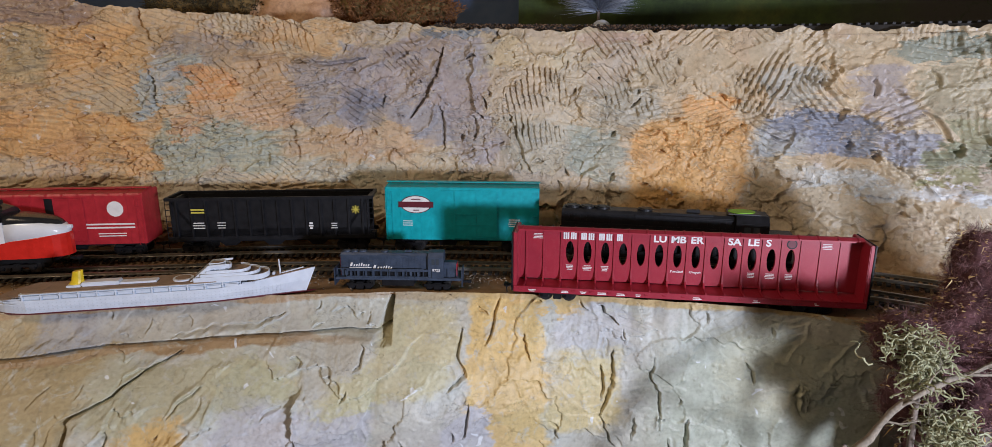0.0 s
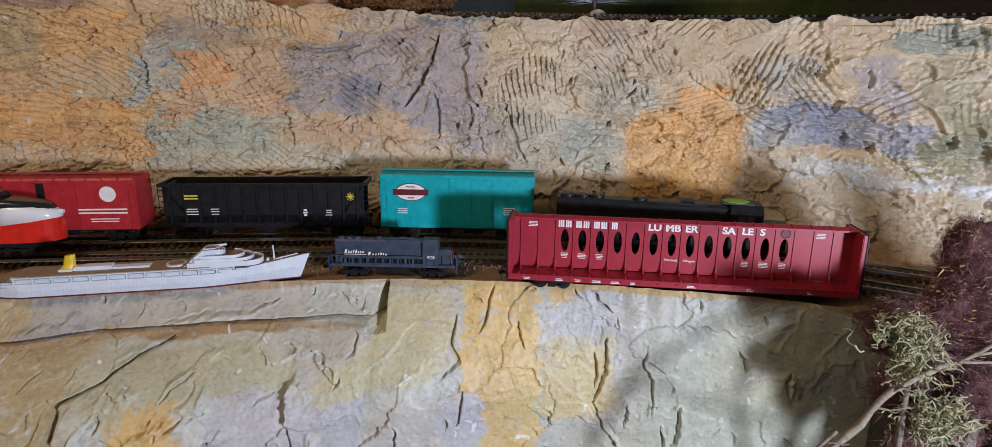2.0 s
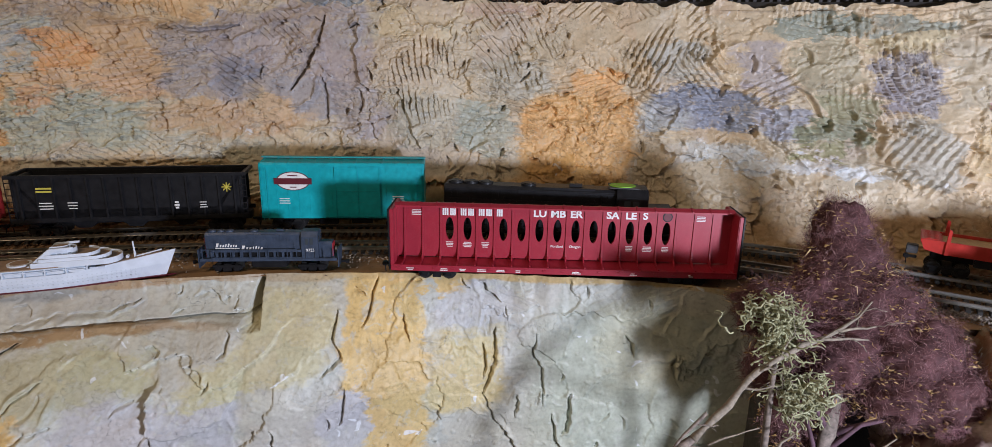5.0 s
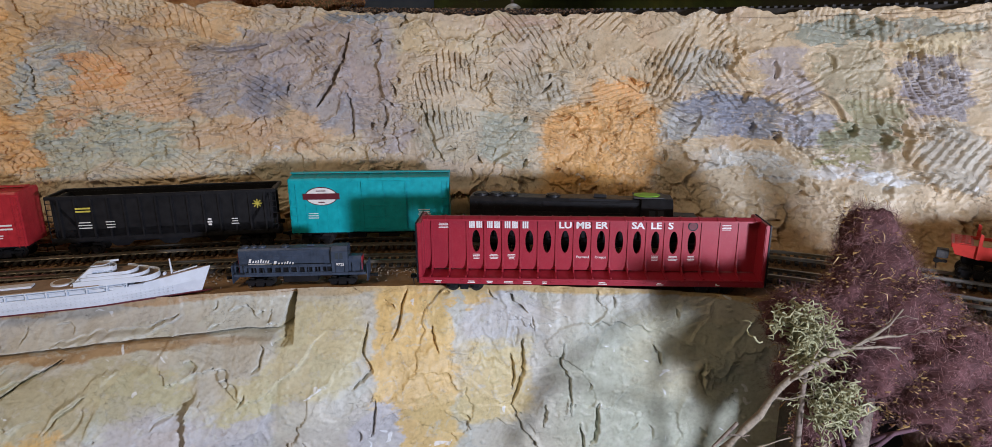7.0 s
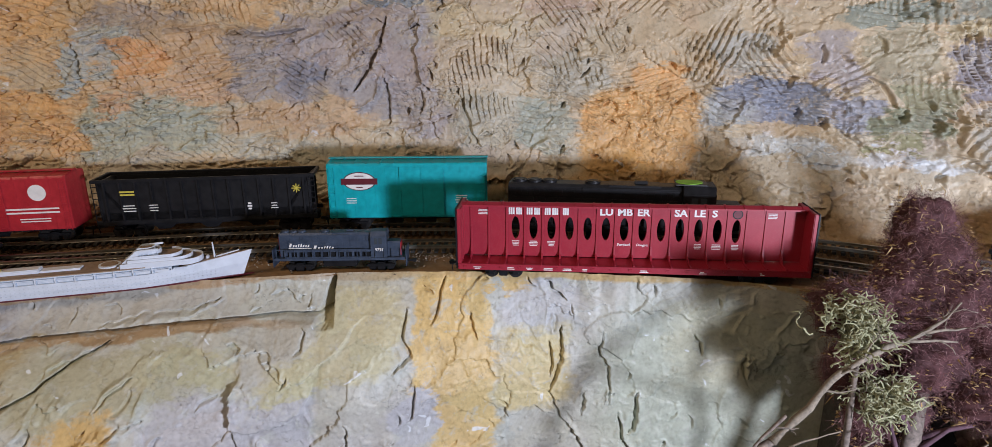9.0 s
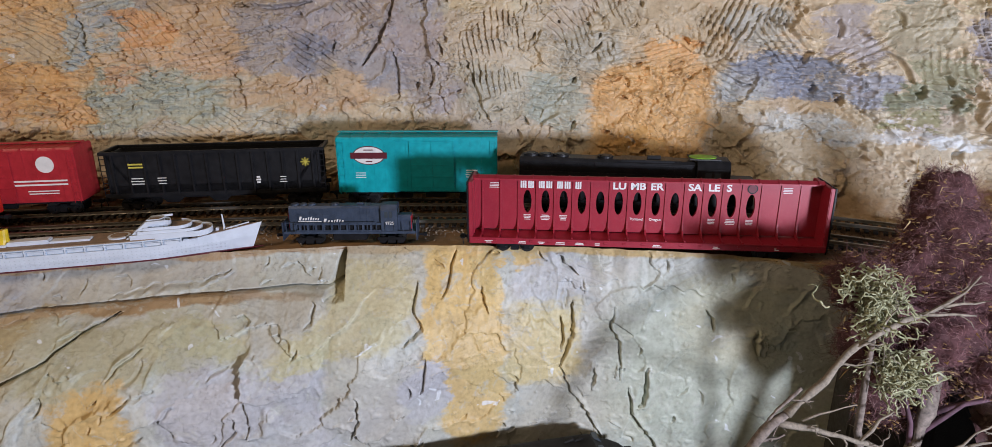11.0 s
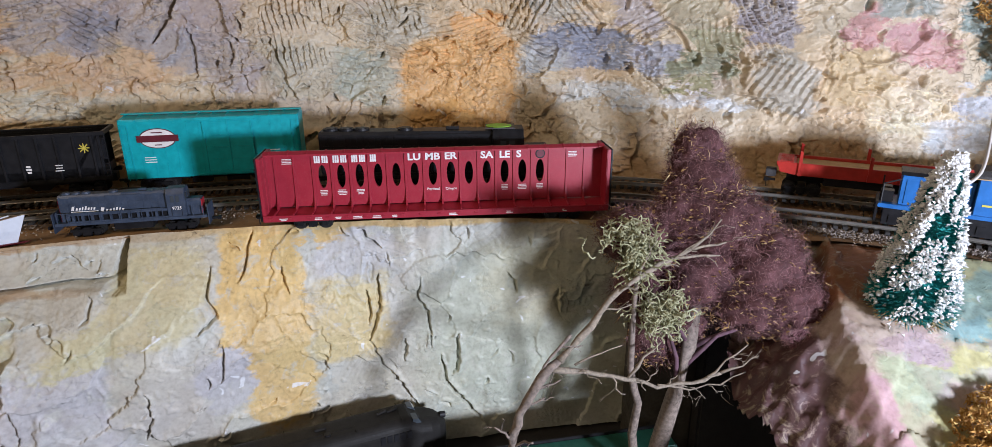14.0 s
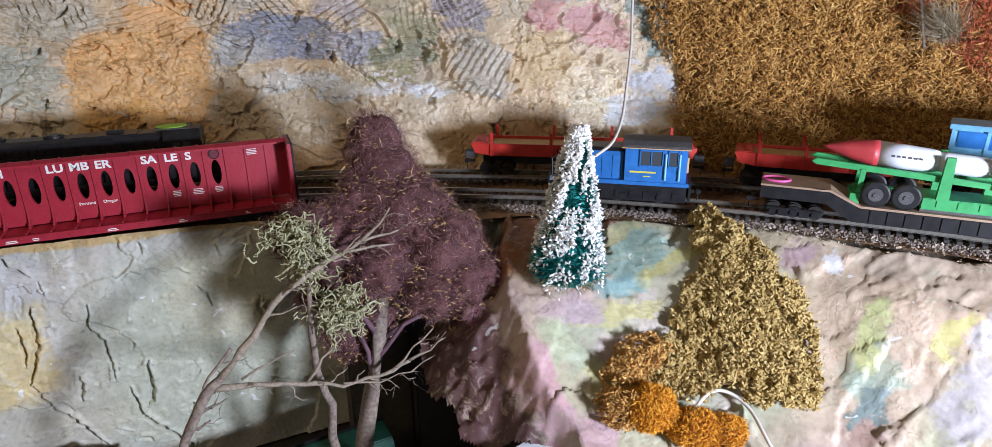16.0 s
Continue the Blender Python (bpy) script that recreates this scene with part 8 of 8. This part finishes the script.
wire([(0.520, -0.01, 0.30), (0.508, -0.035, 0.20), (0.498, -0.050, 0.145), (0.487, -0.068, 0.115), (0.474, -0.085, 0.090), (0.462, -0.100, 0.072), (0.444, -0.118, 0.061), (0.424, -0.131, 0.057)], 0.0010, "white wire hanging down to the tip of the frosted tree")
wire([(0.416, -0.245, -0.115), (0.426, -0.232, -0.086), (0.440, -0.222, -0.074), (0.458, -0.214, -0.0705), (0.470, -0.216, -0.072), (0.476, -0.228, -0.077), (0.472, -0.248, -0.084), (0.474, -0.262, -0.096)], 0.0011, "white wire looping over the amber moss")
bm = bmesh.new()
box(bm, -26, 26, -18, 18, -4, 4, 1.0)
slab = finish("plaster_scrap", bm, M_white)
slab.matrix_basis = pose(0.352, -0.205, -0.096, 4, -6, 10)
tagged(slab, "white plaster block lying below the pink slope", "block")


# ---- upper ledge and backdrop ----
def build_upper():
    u = np.arange(-0.9, 0.95, 0.02)
    v = np.linspace(0, 1, 24)
    X, T = np.meshgrid(u, v, indexing="ij")
    lo = wall_base(X) + 0.35 * wall_top(X) + 0.002
    Y = lo + (0.72 - lo) * T
    Z = wall_top(X) - 0.006 + (fbm(X * 20, Y * 20, 3, 9) - 0.5) * 0.004
    tagged(mesh_np("ground_upper", np.stack([X, Y, Z], -1).reshape(-1, 3), grid_faces(len(u), len(v)), M_ground), "brown upper ledge above the cliff", "ground", kind="structure")
    tr = thing("railway_track", "dark track strip on the rim of the upper ledge", "railway track", Matrix.Identity(4))
    bm = bmesh.new()
    rings = []
    for x in np.linspace(-0.115, 0.62, 60):
        y = float(wall_base(x) + 0.35 * 0.212) + 0.012
        z = float(wall_top(x))
        rings.append([(x * 1000, y * 1000, z * 1000 - 6), (x * 1000, y * 1000 + 3, z * 1000 + 2.6), (x * 1000, y * 1000 + 40, z * 1000 + 2.6), (x * 1000, y * 1000 + 43, z * 1000 - 6)])
    loft(bm, rings)
    part("roadbed", bm, M_tie, tr)
    for x in np.arange(-0.112, 0.60, 0.0066):
        y = float(wall_base(x) + 0.35 * 0.212) + 0.032
        t = new("tie", TIE)
        t.parent = tr
        t.matrix_basis = pose(x, y, float(wall_top(x)) + 0.0048, 0, 0, 0)
    rng = np.random.default_rng(77)
    x = rng.uniform(-0.11, 0.16, 1800)
    P = np.stack([x, wall_base(x) + 0.35 * 0.212 + rng.uniform(0.008, 0.02, 1800), wall_top(x) + rng.uniform(-0.003, 0.004, 1800)], -1)
    scatter_bits("ballast", P, 0.001, M_stone2, "loose brown ballast on the upper rim", "ballast")
    # hills painted on a board, and the blue board behind
    bm = bmesh.new()
    box(bm, -48, 1100, 450, 458, 150, 480)
    tagged(finish("backdrop_hills", bm, M_hills), "board painted with dark green wooded hills", "backdrop", kind="structure")
    bm = bmesh.new()
    box(bm, -1300, 1300, 620, 630, 100, 900)
    tagged(finish("backdrop_sky", bm, M_bluewall), "plain dusky blue board behind the layout", "backdrop", kind="structure")
    # rock, brush and the silver tree
    bm = blob_mesh(bmesh.new(), [(-0.285, 0.30, 0.235, 0.062, 0.03, 0.035), (-0.325, 0.31, 0.225, 0.05, 0.03, 0.03)], 5, 1.0, 0.35)
    tagged(finish("rock", bm, M_rock, smooth=True), "orange-tan plaster rock on the upper ledge", "rock")
    for lab, blobs, m, n in (
        ("dry brown moss bush on the upper ledge", [(-0.155, 0.275, 0.235, 0.055, 0.03, 0.022), (-0.20, 0.285, 0.245, 0.04, 0.03, 0.025)], M_rustbrown, 7000),
        ("dark leafy moss on the upper ledge", [(-0.44, 0.29, 0.240, 0.045, 0.03, 0.022), (-0.38, 0.30, 0.245, 0.04, 0.03, 0.025)], M_darkmoss, 5000),
    ):
        P, D = blob_points(blobs, n, rng, 0.3, 6)
        bush = thing("dry_bush", lab, "bush", Matrix.Identity(4), "bushes on the upper ledge")
        part("core", blob_mesh(bmesh.new(), blobs, 6, 0.85, 0.3), M_mossdark, bush, "", True)
        V, F = spindles(P, D + rng.normal(size=D.shape) * 0.8, 0.006, 0.0006, rng, 0.7)
        tagged(mesh_np("strand", V, F, m, bush, False), kind="stuff")
    tree = thing("bottlebrush_tree", "silver-blue bottlebrush tree on the upper ledge", "tree", Matrix.Identity(4))
    bm = bmesh.new()
    tube(bm, [(0.060, 0.36, 0.205), (0.060, 0.36, 0.33)], [0.002, 0.001], 8)
    part("stem", bm, M_bark, tree)
    k = 7500
    t = rng.uniform(0, 1, k) ** 0.9
    ang = rng.uniform(0, 6.283, k)
    c = np.stack([0.060 + 0 * t, 0.36 + 0 * t, 0.236 + t * 0.09], -1)
    out = np.stack([np.cos(ang), np.sin(ang), rng.normal(0.25, 0.15, k)], -1)
    V, F = hairs(c + out * 0.004, out, 0.037, 0.0004, rng)
    tagged(mesh_np("bristle", V, F, M_silver, tree, False), kind="stuff")
    bm = bmesh.new()
    b = bmesh.new()
    bmesh.ops.create_uvsphere(b, u_segments=24, v_segments=12, radius=0.011, matrix=Matrix.Translation((0.063, 0.285, 0.213)))
    join(bm, b)
    tagged(finish("pebble", bm, M_white, smooth=True), "round white pebble on the upper ledge", "pebble")


def hills_material():
    m, nt, b = mat("painted_hills")
    n = noise_node(nt, 14.0, 6.0, 0.65)
    n2 = noise_node(nt, 90.0, 5.0, 0.7)
    c = ramp(nt, n.outputs[0], [(0.3, (0.02, 0.035, 0.012)), (0.55, (0.055, 0.09, 0.02)), (0.75, (0.12, 0.14, 0.03))])
    c = mix(nt, 0.6, c, ramp(nt, n2.outputs[0], [(0.3, (0.35, 0.35, 0.35)), (0.7, (1.2, 1.2, 1.0))]), "MULTIPLY")
    c = patch_chain(nt, c, 0.12, [(0.62, 0.24, 0.28, 0.12, 0.5, (0.06, 0.055, 0.045)), (0.02, 0.22, 0.05, 0.05, 0.4, (0.04, 0.05, 0.015))])
    ln(nt, c, b.inputs["Base Color"])
    b.inputs["Roughness"].default_value = 0.8
    return m


M_hills = hills_material()
M_bluewall = plain("dusky_blue_board", (0.06, 0.10, 0.19), 0.7, scale=12)
M_rock = plaster("rock_plaster", [(0.3, (0.42, 0.26, 0.16)), (0.5, (0.58, 0.36, 0.22)), (0.7, (0.62, 0.46, 0.34))], [])
M_rustbrown = island("brown_brush", [(0.15, (0.06, 0.025, 0.01)), (0.5, (0.22, 0.09, 0.03)), (0.9, (0.34, 0.16, 0.06))])
M_darkmoss = island("dark_moss", [(0.15, (0.02, 0.018, 0.01)), (0.5, (0.06, 0.045, 0.02)), (0.9, (0.12, 0.10, 0.04))])
M_silver = island("silver_bristles", [(0.15, (0.10, 0.13, 0.20)), (0.5, (0.28, 0.33, 0.42)), (0.9, (0.60, 0.65, 0.72))], rough=0.5)
build_upper()
# closing walls of the room
for name, b in (("wall_room_left", (-1560, -1550, -1500, 630, -210, 900)), ("wall_room_right", (1550, 1560, -1500, 630, -210, 900))):
    bm = bmesh.new()
    box(bm, *b)
    tagged(finish(name, bm, M_ply), "plain dim wall of the room", "wall", kind="structure")
